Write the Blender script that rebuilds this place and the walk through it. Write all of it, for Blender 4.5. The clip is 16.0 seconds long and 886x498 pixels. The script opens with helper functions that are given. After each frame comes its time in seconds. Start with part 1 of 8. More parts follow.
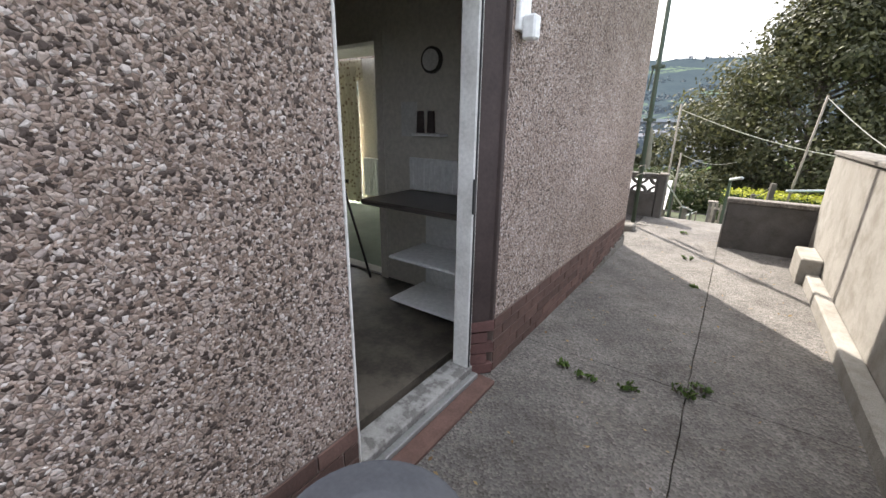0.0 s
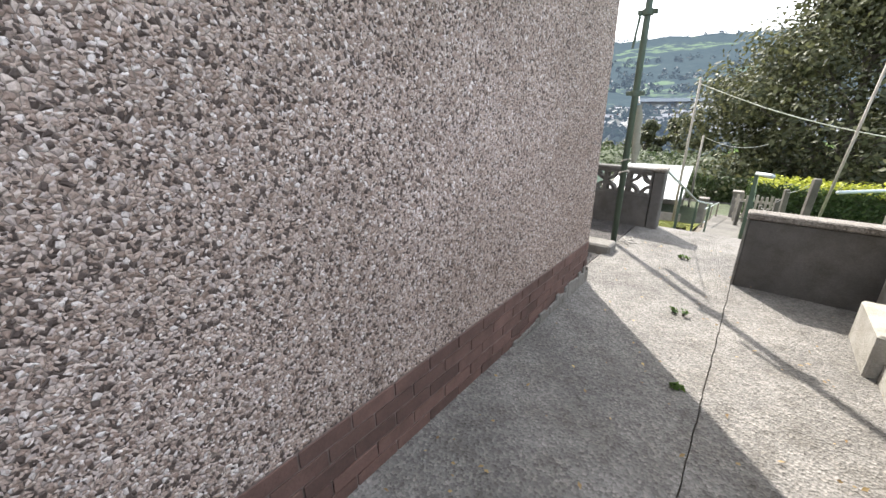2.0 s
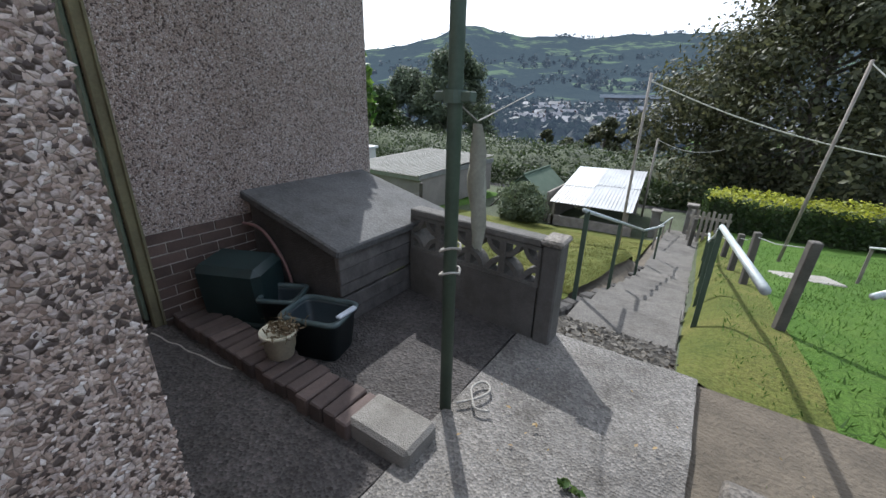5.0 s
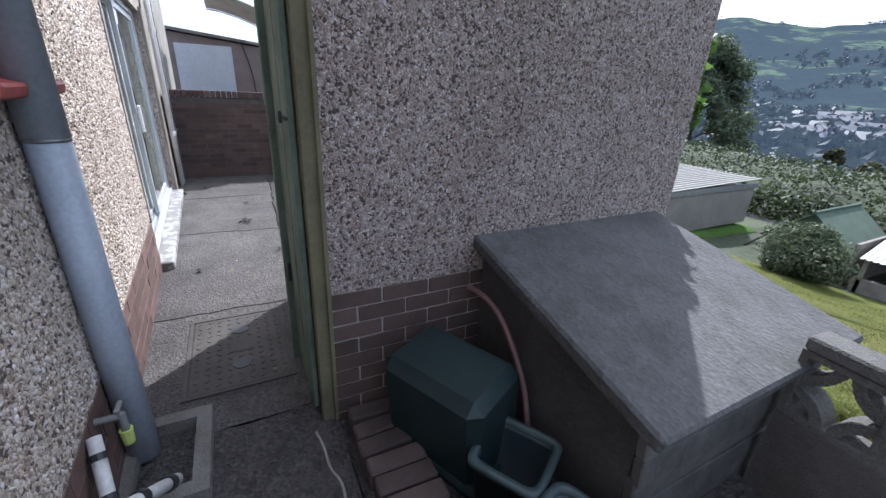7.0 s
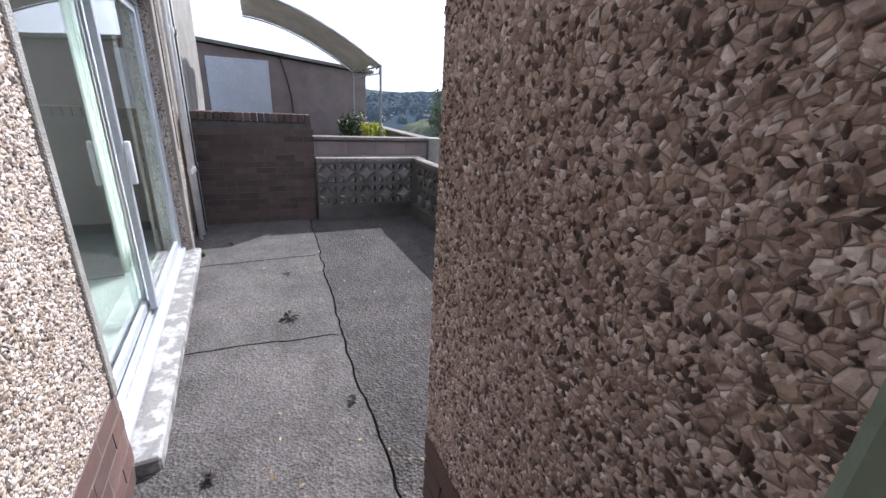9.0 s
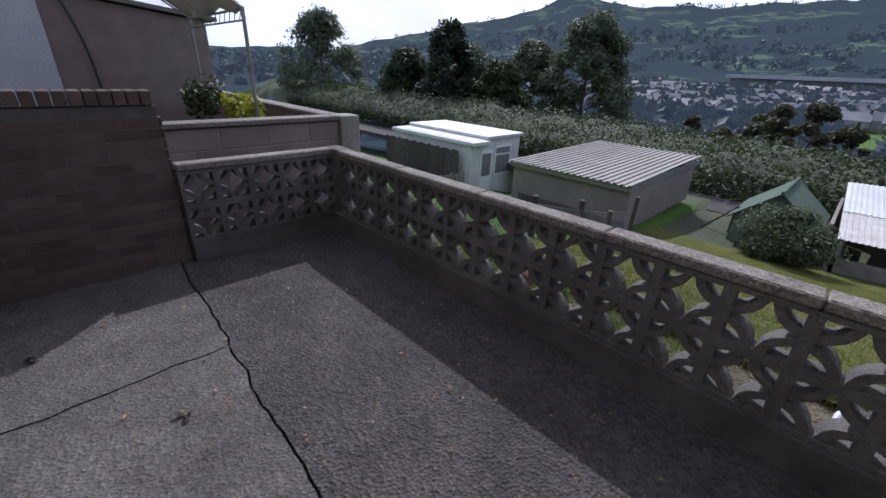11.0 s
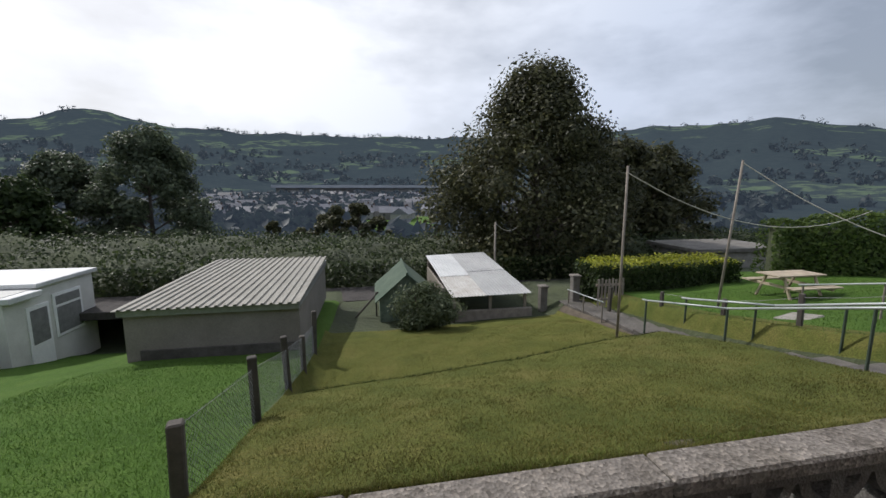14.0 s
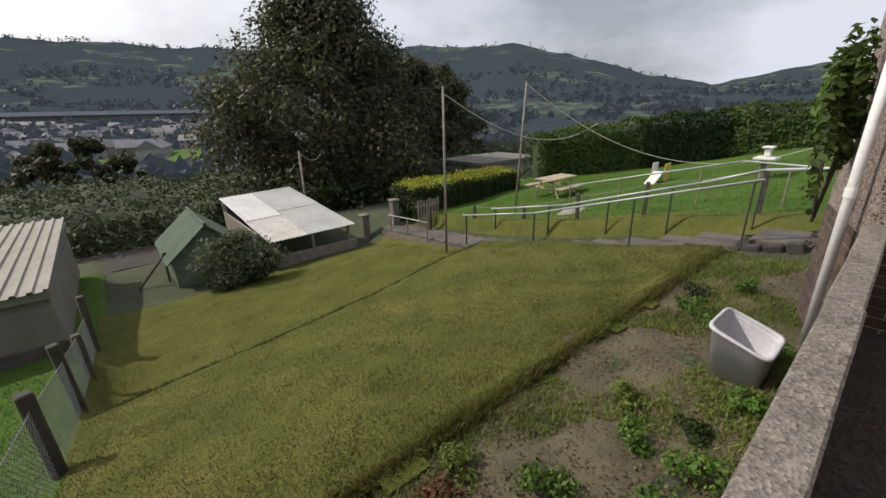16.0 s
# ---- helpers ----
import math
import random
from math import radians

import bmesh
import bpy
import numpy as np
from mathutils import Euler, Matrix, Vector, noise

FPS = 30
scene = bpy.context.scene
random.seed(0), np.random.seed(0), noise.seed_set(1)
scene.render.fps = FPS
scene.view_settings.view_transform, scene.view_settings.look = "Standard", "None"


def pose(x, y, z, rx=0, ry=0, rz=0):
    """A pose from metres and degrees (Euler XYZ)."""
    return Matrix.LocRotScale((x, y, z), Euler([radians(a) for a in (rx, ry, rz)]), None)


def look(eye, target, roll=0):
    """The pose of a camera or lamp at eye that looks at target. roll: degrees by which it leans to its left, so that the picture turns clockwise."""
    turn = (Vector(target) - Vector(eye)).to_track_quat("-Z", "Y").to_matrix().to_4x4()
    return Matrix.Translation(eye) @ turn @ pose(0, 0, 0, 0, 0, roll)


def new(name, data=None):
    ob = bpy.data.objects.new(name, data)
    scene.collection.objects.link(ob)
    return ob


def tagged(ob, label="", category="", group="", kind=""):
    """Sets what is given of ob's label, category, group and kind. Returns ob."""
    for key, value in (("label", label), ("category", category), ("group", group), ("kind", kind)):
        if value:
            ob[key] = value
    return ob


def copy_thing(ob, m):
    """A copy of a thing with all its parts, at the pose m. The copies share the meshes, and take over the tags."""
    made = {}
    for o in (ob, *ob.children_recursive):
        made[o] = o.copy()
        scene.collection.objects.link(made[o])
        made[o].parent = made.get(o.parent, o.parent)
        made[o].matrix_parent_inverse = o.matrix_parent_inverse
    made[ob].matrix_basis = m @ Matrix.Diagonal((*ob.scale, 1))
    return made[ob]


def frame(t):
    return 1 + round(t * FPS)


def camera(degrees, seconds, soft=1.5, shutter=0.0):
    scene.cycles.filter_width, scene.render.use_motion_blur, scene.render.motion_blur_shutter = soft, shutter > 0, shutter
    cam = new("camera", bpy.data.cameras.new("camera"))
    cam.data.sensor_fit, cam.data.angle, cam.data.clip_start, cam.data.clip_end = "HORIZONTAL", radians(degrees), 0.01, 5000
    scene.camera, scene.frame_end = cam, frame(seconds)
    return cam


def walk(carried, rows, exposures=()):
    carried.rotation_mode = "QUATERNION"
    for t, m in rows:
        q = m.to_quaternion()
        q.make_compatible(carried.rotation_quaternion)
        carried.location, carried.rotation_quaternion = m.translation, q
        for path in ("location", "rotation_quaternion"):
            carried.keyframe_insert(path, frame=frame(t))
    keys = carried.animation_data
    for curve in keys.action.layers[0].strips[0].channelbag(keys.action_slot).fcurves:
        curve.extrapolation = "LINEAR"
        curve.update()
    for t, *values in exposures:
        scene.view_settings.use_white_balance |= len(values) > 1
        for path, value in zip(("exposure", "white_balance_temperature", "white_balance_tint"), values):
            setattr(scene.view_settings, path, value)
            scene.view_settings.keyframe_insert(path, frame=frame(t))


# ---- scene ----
cam = camera(96.3, 16.0)
PATH = [
    (0, (0.985, -5.365, 1.469), (-0.121, -3.813, 0.862), 0.9),
    (0.5, (0.999, -4.948, 1.464), (-0.368, -3.63, 0.838), 1.1),
    (1, (0.984, -4.461, 1.492), (-0.411, -3.175, 0.862), 0.5),
    (1.5, (1.002, -3.831, 1.414), (-0.267, -2.429, 0.762), 0.6),
    (2, (1.002, -3.262, 1.435), (-0.163, -1.785, 0.757), -0.1),
    (2.5, (0.961, -2.702, 1.454), (-0.094, -1.153, 0.754), 0.3),
    (3, (0.941, -2.145, 1.491), (-0.112, -0.597, 0.786), 0.6),
    (3.5, (0.908, -1.647, 1.557), (-0.142, -0.1, 0.849), 0.6),
    (6, (0.501, 0.327, 1.505), (-0.529, 1.884, 0.786), 2.1),
    (6.5, (-0.068, 0.398, 1.47), (-1.423, 1.679, 0.748), 2.5),
    (7, (-0.659, 0.445, 1.471), (-2.298, 1.318, 0.727), 2.8),
    (7.5, (-1.19, 0.45, 1.51), (-2.878, 1.23, 0.775), 3.3),
    (8, (-1.705, 0.458, 1.497), (-3.423, 1.245, 0.842), 3.6),
    (10.5, (-4.055, 0.249, 1.478), (-5.622, 1.173, 0.647), 3.0),
    (11, (-4.457, 0.4, 1.511), (-5.755, 1.679, 0.688), 2.5),
    (11.5, (-4.851, 0.556, 1.494), (-5.577, 2.264, 0.75), 1.7),
    (12, (-5.213, 0.688, 1.541), (-5.286, 2.559, 0.839), 0.6),
    (12.5, (-5.643, 0.901, 1.569), (-5.42, 2.801, 0.987), 0.2),
    (13, (-6.068, 1.042, 1.626), (-5.694, 2.929, 1.078), -0.0),
    (13.5, (-6.488, 1.302, 1.577), (-6.105, 3.233, 1.224), -0.1),
    (14, (-6.866, 1.465, 1.553), (-6.52, 3.413, 1.265), -0.0),
    (14.5, (-7.14, 1.743, 1.596), (-6.824, 3.699, 1.328), -0.2),
    (15, (-7.229, 1.97, 1.516), (-6.694, 3.875, 1.23), -0.5),
    (15.5, (-7.356, 2.257, 1.581), (-6.465, 3.977, 1.081), -1.1),
    (16, (-7.467, 2.297, 1.6), (-6.268, 3.756, 0.941), -1.5),
]
EXPOSURES = [(0.0, 1.32, 6500, 13), (0.5, 1.32, 6450, 13), (1.0, 1.42, 6450, 12), (1.5, 1.68, 6300, 11), (2.5, 1.1, 6250, 10), (3.5, 0.8, 6150, 10), (5.0, 0.35, 5700, 10), (6.0, -0.05, 5500, 11), (6.5, 0.15, 5500, 12), (7.0, 0.7, 5400, 14), (8.2, 1.05, 5600, 13), (10.0, -0.12, 5450, 21), (11.0, -0.32, 5450, 20), (12.0, -0.36, 5750, 14), (12.5, -0.25, 5850, 12), (14.5, -0.68, 6150, 13), (15.5, -0.75, 6400, 13), (16.0, -0.45, 6600, 13)]
walk(cam, [(t, look(eye, target, roll)) for t, eye, target, roll in PATH], EXPOSURES)

# ---- sky, sun ----
SUN_AZ, SUN_EL = -41.0, 44.0      # degrees from +y towards +x, and above the horizon
world = bpy.data.worlds.new("sky")
scene.world = world
world.use_nodes = True
wn = world.node_tree
sky = wn.nodes.new("ShaderNodeTexSky")
sky.sky_type = "NISHITA"
sky.sun_disc = False
sky.sun_elevation = radians(SUN_EL)
sky.sun_rotation = radians(SUN_AZ)
sky.dust_density = 3.0
sky.air_density = 1.3
coord = wn.nodes.new("ShaderNodeTexCoord")
cmap = wn.nodes.new("ShaderNodeMapping")
cmap.inputs["Scale"].default_value = (1.0, 1.0, 2.6)
cloud = wn.nodes.new("ShaderNodeTexNoise")
cloud.inputs["Scale"].default_value = 1.7
cloud.inputs["Detail"].default_value = 7.0
cloud.inputs["Roughness"].default_value = 0.55
ramp = wn.nodes.new("ShaderNodeValToRGB")
ramp.color_ramp.elements[0].position = 0.38
ramp.color_ramp.elements[1].position = 0.62
ramp.color_ramp.elements[0].color = (0.42, 0.42, 0.42, 1)
cmix = wn.nodes.new("ShaderNodeMix")
cmix.data_type = "RGBA"
wbg = wn.nodes["Background"]
wbg.inputs["Strength"].default_value = 0.07
# clouds are brightest towards the sun
toward = wn.nodes.new("ShaderNodeVectorMath")
toward.operation = "DOT_PRODUCT"
toward.inputs[1].default_value = (math.sin(radians(SUN_AZ)) * math.cos(radians(SUN_EL)), math.cos(radians(SUN_AZ)) * math.cos(radians(SUN_EL)), math.sin(radians(SUN_EL)))
near_sun = wn.nodes.new("ShaderNodeMapRange")
near_sun.interpolation_type = "SMOOTHSTEP"
near_sun.inputs["From Min"].default_value = 0.3
near_sun.inputs["From Max"].default_value = 0.95
lit = wn.nodes.new("ShaderNodeMix")
lit.data_type = "RGBA"
lit.inputs["A"].default_value = (14.0, 15.2, 17.0, 1)
lit.inputs["B"].default_value = (24.0, 23.9, 23.4, 1)
wn.links.new(coord.outputs["Generated"], toward.inputs[0])
wn.links.new(toward.outputs["Value"], near_sun.inputs["Value"])
wn.links.new(near_sun.outputs["Result"], lit.inputs["Factor"])
wn.links.new(lit.outputs["Result"], cmix.inputs["B"])
wn.links.new(coord.outputs["Generated"], cmap.inputs["Vector"])
wn.links.new(cmap.outputs["Vector"], cloud.inputs["Vector"])
wn.links.new(cloud.outputs["Fac"], ramp.inputs["Fac"])
wn.links.new(ramp.outputs["Color"], cmix.inputs["Factor"])
wn.links.new(sky.outputs["Color"], cmix.inputs["A"])
wn.links.new(cmix.outputs["Result"], wbg.inputs["Color"])

sun_data = bpy.data.lights.new("sun", "SUN")
sun_data.energy = 4.8
sun_data.angle = radians(0.6)
sun_data.color = (1.0, 0.94, 0.84)
sun_ob = new("sun", sun_data)
sv = Vector((math.sin(radians(SUN_AZ)) * math.cos(radians(SUN_EL)), math.cos(radians(SUN_AZ)) * math.cos(radians(SUN_EL)), math.sin(radians(SUN_EL))))
sun_ob.matrix_world = look(sv * 30, (0, 0, 0))


# area lamp added inside the patio doors, boosting the sky light indoors
door_data = bpy.data.lights.new("patio_door_sky", "AREA")
door_data.shape = "RECTANGLE"
door_data.size, door_data.size_y = 2.4, 1.9
door_data.energy = 20.0
door_data.color = (0.95, 0.98, 1.0)
door_fill = new("patio_door_sky", door_data)
door_fill.matrix_world = look((-5.61, -0.5, 1.15), (-5.52, -2.5, 1.15))


# ---- materials ----
def mat(name, rough=0.8, metal=0.0):
    m = bpy.data.materials.new(name)
    m.use_nodes = True
    nt = m.node_tree
    b = nt.nodes["Principled BSDF"]
    b.inputs["Roughness"].default_value = rough
    b.inputs["Metallic"].default_value = metal
    return m, nt, b


def node(nt, kind, **kw):
    n = nt.nodes.new(kind)
    for k, v in kw.items():
        n.inputs[k.replace("_", " ")].default_value = v
    return n


def ramp_node(nt, stops, source):
    r = nt.nodes.new("ShaderNodeValToRGB")
    el = r.color_ramp.elements
    while len(el) < len(stops):
        el.new(0.5)
    for e, (p, c) in zip(el, stops):
        e.position = p
        e.color = (*c, 1)
    nt.links.new(source, r.inputs["Fac"])
    return r


def mixc(nt, fac, a, b, mode="MIX"):
    m = nt.nodes.new("ShaderNodeMix")
    m.data_type = "RGBA"
    m.blend_type = mode
    for key, v in (("Factor", fac), ("A", a), ("B", b)):
        if isinstance(v, (int, float)):
            m.inputs[key].default_value = v
        elif isinstance(v, tuple):
            m.inputs[key].default_value = (*v, 1)
        else:
            nt.links.new(v, m.inputs[key])
    return m.outputs["Result"]


def bump(nt, b, height, strength=0.4, distance=0.01):
    n = node(nt, "ShaderNodeBump", Strength=strength, Distance=distance)
    nt.links.new(height, n.inputs["Height"])
    nt.links.new(n.outputs["Normal"], b.inputs["Normal"])


def position(nt):
    return nt.nodes.new("ShaderNodeNewGeometry").outputs["Position"]


def noise_node(nt, scale, detail=4.0, rough=0.55, vec=None):
    n = node(nt, "ShaderNodeTexNoise", Scale=scale, Detail=detail, Roughness=rough)
    nt.links.new(vec if vec else position(nt), n.inputs["Vector"])
    return n.outputs["Fac"]


def two_tone(name, dark, light, big=2.0, fine=60.0, rough=0.8, strength=0.3, dist=0.004, metal=0.0, vary=0.0, spread=(0.35, 0.65)):
    """Surface that varies at two scales, with fine relief."""
    m, nt, b = mat(name, rough, metal)
    f1 = noise_node(nt, big, 5.0, 0.6)
    f2 = noise_node(nt, fine, 3.0, 0.6)
    mid = tuple((d + l) / 2 for d, l in zip(dark, light))
    c1 = ramp_node(nt, [(spread[0], dark), (0.5, mid), (spread[1], light)], f1).outputs["Color"]
    c2 = ramp_node(nt, [(0.3, tuple(x * 0.75 for x in mid)), (0.7, tuple(min(1, x * 1.25) for x in mid))], f2).outputs["Color"]
    col = mixc(nt, 0.45, c1, c2)
    if vary:
        info = nt.nodes.new("ShaderNodeObjectInfo")
        r = ramp_node(nt, [(0.0, (1 - vary,) * 3), (1.0, (1 + vary * 0.6,) * 3)], info.outputs["Random"]).outputs["Color"]
        col = mixc(nt, 1.0, col, r, "MULTIPLY")
    nt.links.new(col, b.inputs["Base Color"])
    bump(nt, b, f2, strength, dist)
    return m


def pebble_mat(name, stops, scale=78.0, mortar=(0.17, 0.14, 0.12)):
    m, nt, b = mat(name, 0.85)
    pos = position(nt)
    vor = node(nt, "ShaderNodeTexVoronoi", Scale=scale)
    nt.links.new(pos, vor.inputs["Vector"])
    edge = node(nt, "ShaderNodeTexVoronoi", Scale=scale)
    edge.feature = "DISTANCE_TO_EDGE"
    nt.links.new(pos, edge.inputs["Vector"])
    sep = nt.nodes.new("ShaderNodeSeparateColor")
    nt.links.new(vor.outputs["Color"], sep.inputs["Color"])
    stone = ramp_node(nt, stops, sep.outputs["Red"])
    stone.color_ramp.interpolation = "CONSTANT"
    grain = ramp_node(nt, [(0.3, (0.8, 0.8, 0.8)), (0.7, (1.1, 1.1, 1.1))], noise_node(nt, 240.0, 2.0)).outputs["Color"]
    col = mixc(nt, 1.0, stone.outputs["Color"], grain, "MULTIPLY")
    gap = ramp_node(nt, [(0.01, (0, 0, 0)), (0.07, (1, 1, 1))], edge.outputs["Distance"]).outputs["Color"]
    col = mixc(nt, gap, mortar, col)
    stain = ramp_node(nt, [(0.35, (0.78, 0.74, 0.7)), (0.65, (1.06, 1.04, 1.02))], noise_node(nt, 1.1, 4.0)).outputs["Color"]
    col = mixc(nt, 1.0, col, stain, "MULTIPLY")
    nt.links.new(col, b.inputs["Base Color"])
    h = ramp_node(nt, [(0.0, (0, 0, 0)), (0.3, (1, 1, 1))], edge.outputs["Distance"]).outputs["Color"]
    h = mixc(nt, 0.5, h, vor.outputs["Color"])
    bump(nt, b, h, 0.9, 0.008)
    return m


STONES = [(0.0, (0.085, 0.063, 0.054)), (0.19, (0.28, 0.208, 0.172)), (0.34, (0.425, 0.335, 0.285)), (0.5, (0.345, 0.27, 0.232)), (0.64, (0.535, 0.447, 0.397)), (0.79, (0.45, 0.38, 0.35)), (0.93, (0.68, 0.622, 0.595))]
# same pebbledash, its stones coloured paler for the rear wall's sunlight
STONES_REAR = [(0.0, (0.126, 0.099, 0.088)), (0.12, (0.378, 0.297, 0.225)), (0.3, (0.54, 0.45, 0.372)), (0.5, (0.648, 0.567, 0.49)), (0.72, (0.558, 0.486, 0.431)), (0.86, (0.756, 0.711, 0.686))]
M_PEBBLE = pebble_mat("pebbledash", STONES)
M_PEBBLE_REAR = pebble_mat("pebbledash_lit", STONES_REAR)
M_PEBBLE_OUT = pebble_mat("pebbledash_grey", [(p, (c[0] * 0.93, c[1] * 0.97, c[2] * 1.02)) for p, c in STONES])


def concrete_mat(name, dark, light, aggregate=0.5, scale=90.0, relief=0.011):
    m, nt, b = mat(name, 0.92)
    base = ramp_node(nt, [(0.3, dark), (0.7, light)], noise_node(nt, 1.3, 8.0, 0.62)).outputs["Color"]
    vor = node(nt, "ShaderNodeTexVoronoi", Scale=scale)
    nt.links.new(position(nt), vor.inputs["Vector"])
    sep = nt.nodes.new("ShaderNodeSeparateColor")
    nt.links.new(vor.outputs["Color"], sep.inputs["Color"])
    chips = ramp_node(nt, [(0.0, (0.55, 0.53, 0.5)), (0.5, (0.98, 0.97, 0.95)), (0.8, (1.15, 1.13, 1.1)), (1.0, (1.5, 1.46, 1.4))], sep.outputs["Red"]).outputs["Color"]
    col = mixc(nt, aggregate, base, mixc(nt, 1.0, base, chips, "MULTIPLY"))
    blot = ramp_node(nt, [(0.36, (0.62, 0.6, 0.56)), (0.55, (1, 1, 1))], noise_node(nt, 4.5, 6.0, 0.7)).outputs["Color"]
    col = mixc(nt, 0.7, col, mixc(nt, 1.0, col, blot, "MULTIPLY"))
    nt.links.new(col, b.inputs["Base Color"])
    h = mixc(nt, 0.5, vor.outputs["Distance"], noise_node(nt, 35.0, 5.0))
    bump(nt, b, h, 0.7 if relief < 0.012 else 1.0, relief)
    return m


M_CONC = concrete_mat("path_concrete", (0.105, 0.098, 0.092), (0.2, 0.188, 0.175), 0.85, 80.0, 0.016)
M_PATIO_IN = concrete_mat("smooth_patio_concrete", (0.056, 0.051, 0.049), (0.118, 0.108, 0.102), 0.8, 75.0, 0.016)
M_PATIO = concrete_mat("patio_concrete", (0.041, 0.037, 0.036), (0.078, 0.07, 0.067), 1.0, 62.0, 0.024)
M_COPING = concrete_mat("coping_concrete", (0.12, 0.108, 0.098), (0.25, 0.228, 0.205), 1.0, 95.0)
M_STEP = concrete_mat("step_concrete", (0.075, 0.069, 0.062), (0.15, 0.138, 0.125), 0.6, 80.0)
M_STEP_PAINT = two_tone("flaking_white_paint", (0.1, 0.092, 0.085), (0.42, 0.41, 0.39), 11.0, 70.0, 0.85, 0.5, 0.005, spread=(0.47, 0.6))
M_SCREEN = concrete_mat("screen_block", (0.082, 0.077, 0.071), (0.143, 0.136, 0.126), 0.4, 120.0)
M_RENDER = concrete_mat("cement_render", (0.132, 0.122, 0.109), (0.218, 0.205, 0.185), 0.25, 150.0)
M_RENDER_DARK = concrete_mat("dark_cement", (0.06, 0.055, 0.05), (0.13, 0.12, 0.11), 0.25, 150.0)
M_RENDER_PALE = concrete_mat("pale_cement", (0.258, 0.239, 0.209), (0.344, 0.326, 0.295), 0.2, 140.0)
M_BUNKER_TOP = concrete_mat("bunker_slab", (0.068, 0.068, 0.068), (0.105, 0.103, 0.102), 0.35, 60.0)
M_BUNKER = concrete_mat("bunker_panel", (0.046, 0.042, 0.040), (0.095, 0.088, 0.086), 0.3, 100.0)
M_BUNKER_BOARD = two_tone("bunker_board", (0.04, 0.036, 0.034), (0.14, 0.128, 0.12), 7.0, 45.0, 0.9, 0.6, 0.006, vary=0.35)
M_BRICK = two_tone("plinth_brick", (0.079, 0.045, 0.036), (0.152, 0.086, 0.069), 8.0, 90.0, 0.9, 0.5, 0.004, vary=0.3)
M_BRICK_DARK = two_tone("wall_brick", (0.058, 0.04, 0.034), (0.12, 0.08, 0.066), 6.0, 90.0, 0.92, 0.5, 0.004, vary=0.35)
M_BRICK_PAINT = two_tone("painted_brick", (0.1, 0.05, 0.045), (0.17, 0.085, 0.075), 7.0, 80.0, 0.75, 0.3, 0.003, vary=0.15)
M_MORTAR = two_tone("mortar", (0.3, 0.27, 0.24), (0.46, 0.43, 0.385), 9.0, 120.0, 0.95)
M_MORTAR_BROWN = two_tone("brown_mortar", (0.12, 0.088, 0.074), (0.22, 0.17, 0.148), 9.0, 120.0, 0.95)
M_WHITE = two_tone("white_upvc", (0.74, 0.74, 0.73), (0.84, 0.84, 0.83), 1.5, 30.0, 0.35, 0.05, 0.001)
M_WHITE_OLD = two_tone("weathered_white_paint", (0.5, 0.48, 0.45), (0.78, 0.77, 0.74), 5.0, 50.0, 0.7, 0.2, 0.002)
M_GREYPIPE = two_tone("grey_painted_pipe", (0.32, 0.35, 0.4), (0.42, 0.45, 0.5), 4.0, 60.0, 0.45, 0.1, 0.001)
M_GREEN_PAINT = two_tone("green_paint", (0.03, 0.05, 0.035), (0.06, 0.085, 0.06), 6.0, 60.0, 0.6, 0.2, 0.002)
M_GREEN_WOOD = two_tone("green_gate_wood", (0.06, 0.095, 0.068), (0.19, 0.235, 0.175), 6.0, 55.0, 0.75, 0.35, 0.003, vary=0.15)
M_GREYWOOD = two_tone("weathered_wood", (0.16, 0.135, 0.11), (0.33, 0.29, 0.245), 5.0, 60.0, 0.9, 0.4, 0.004, vary=0.2)
M_DARKWOOD = two_tone("dark_weathered_wood", (0.04, 0.035, 0.03), (0.105, 0.092, 0.077), 5.0, 60.0, 0.9, 0.4, 0.004, vary=0.25)
M_STONE_DARK = concrete_mat("dark_stone", (0.03, 0.027, 0.025), (0.085, 0.077, 0.068), 0.4, 50.0)
M_BROWN_REVEAL = two_tone("brown_reveal_paint", (0.038, 0.026, 0.023), (0.068, 0.047, 0.043), 6.0, 50.0, 0.7)
M_BLACK = two_tone("black_plastic", (0.012, 0.012, 0.013), (0.03, 0.03, 0.03), 6.0, 60.0, 0.5)
M_GALV = two_tone("galvanised_rail", (0.3, 0.33, 0.33), (0.48, 0.51, 0.5), 4.0, 60.0, 0.45, 0.1, 0.001, metal=0.2)
M_STEEL = two_tone("dull_steel", (0.2, 0.2, 0.2), (0.34, 0.34, 0.33), 5.0, 60.0, 0.55, 0.2, 0.002, metal=0.5)
M_BED = two_tone("mossy_soil", (0.05, 0.046, 0.026), (0.135, 0.115, 0.066), 3.0, 45.0, 0.95, 0.8, 0.02)
M_SOIL = two_tone("soil", (0.055, 0.044, 0.031), (0.13, 0.105, 0.076), 4.0, 45.0, 0.95, 0.8, 0.02)


def glass_mat(name, tint=(0.9, 0.95, 0.95), rough=0.0):
    m, nt, b = mat(name, rough)
    b.inputs["Base Color"].default_value = (*tint, 1)
    b.inputs["Transmission Weight"].default_value = 1.0
    b.inputs["IOR"].default_value = 1.45
    return m


M_GLASS = glass_mat("window_glass")


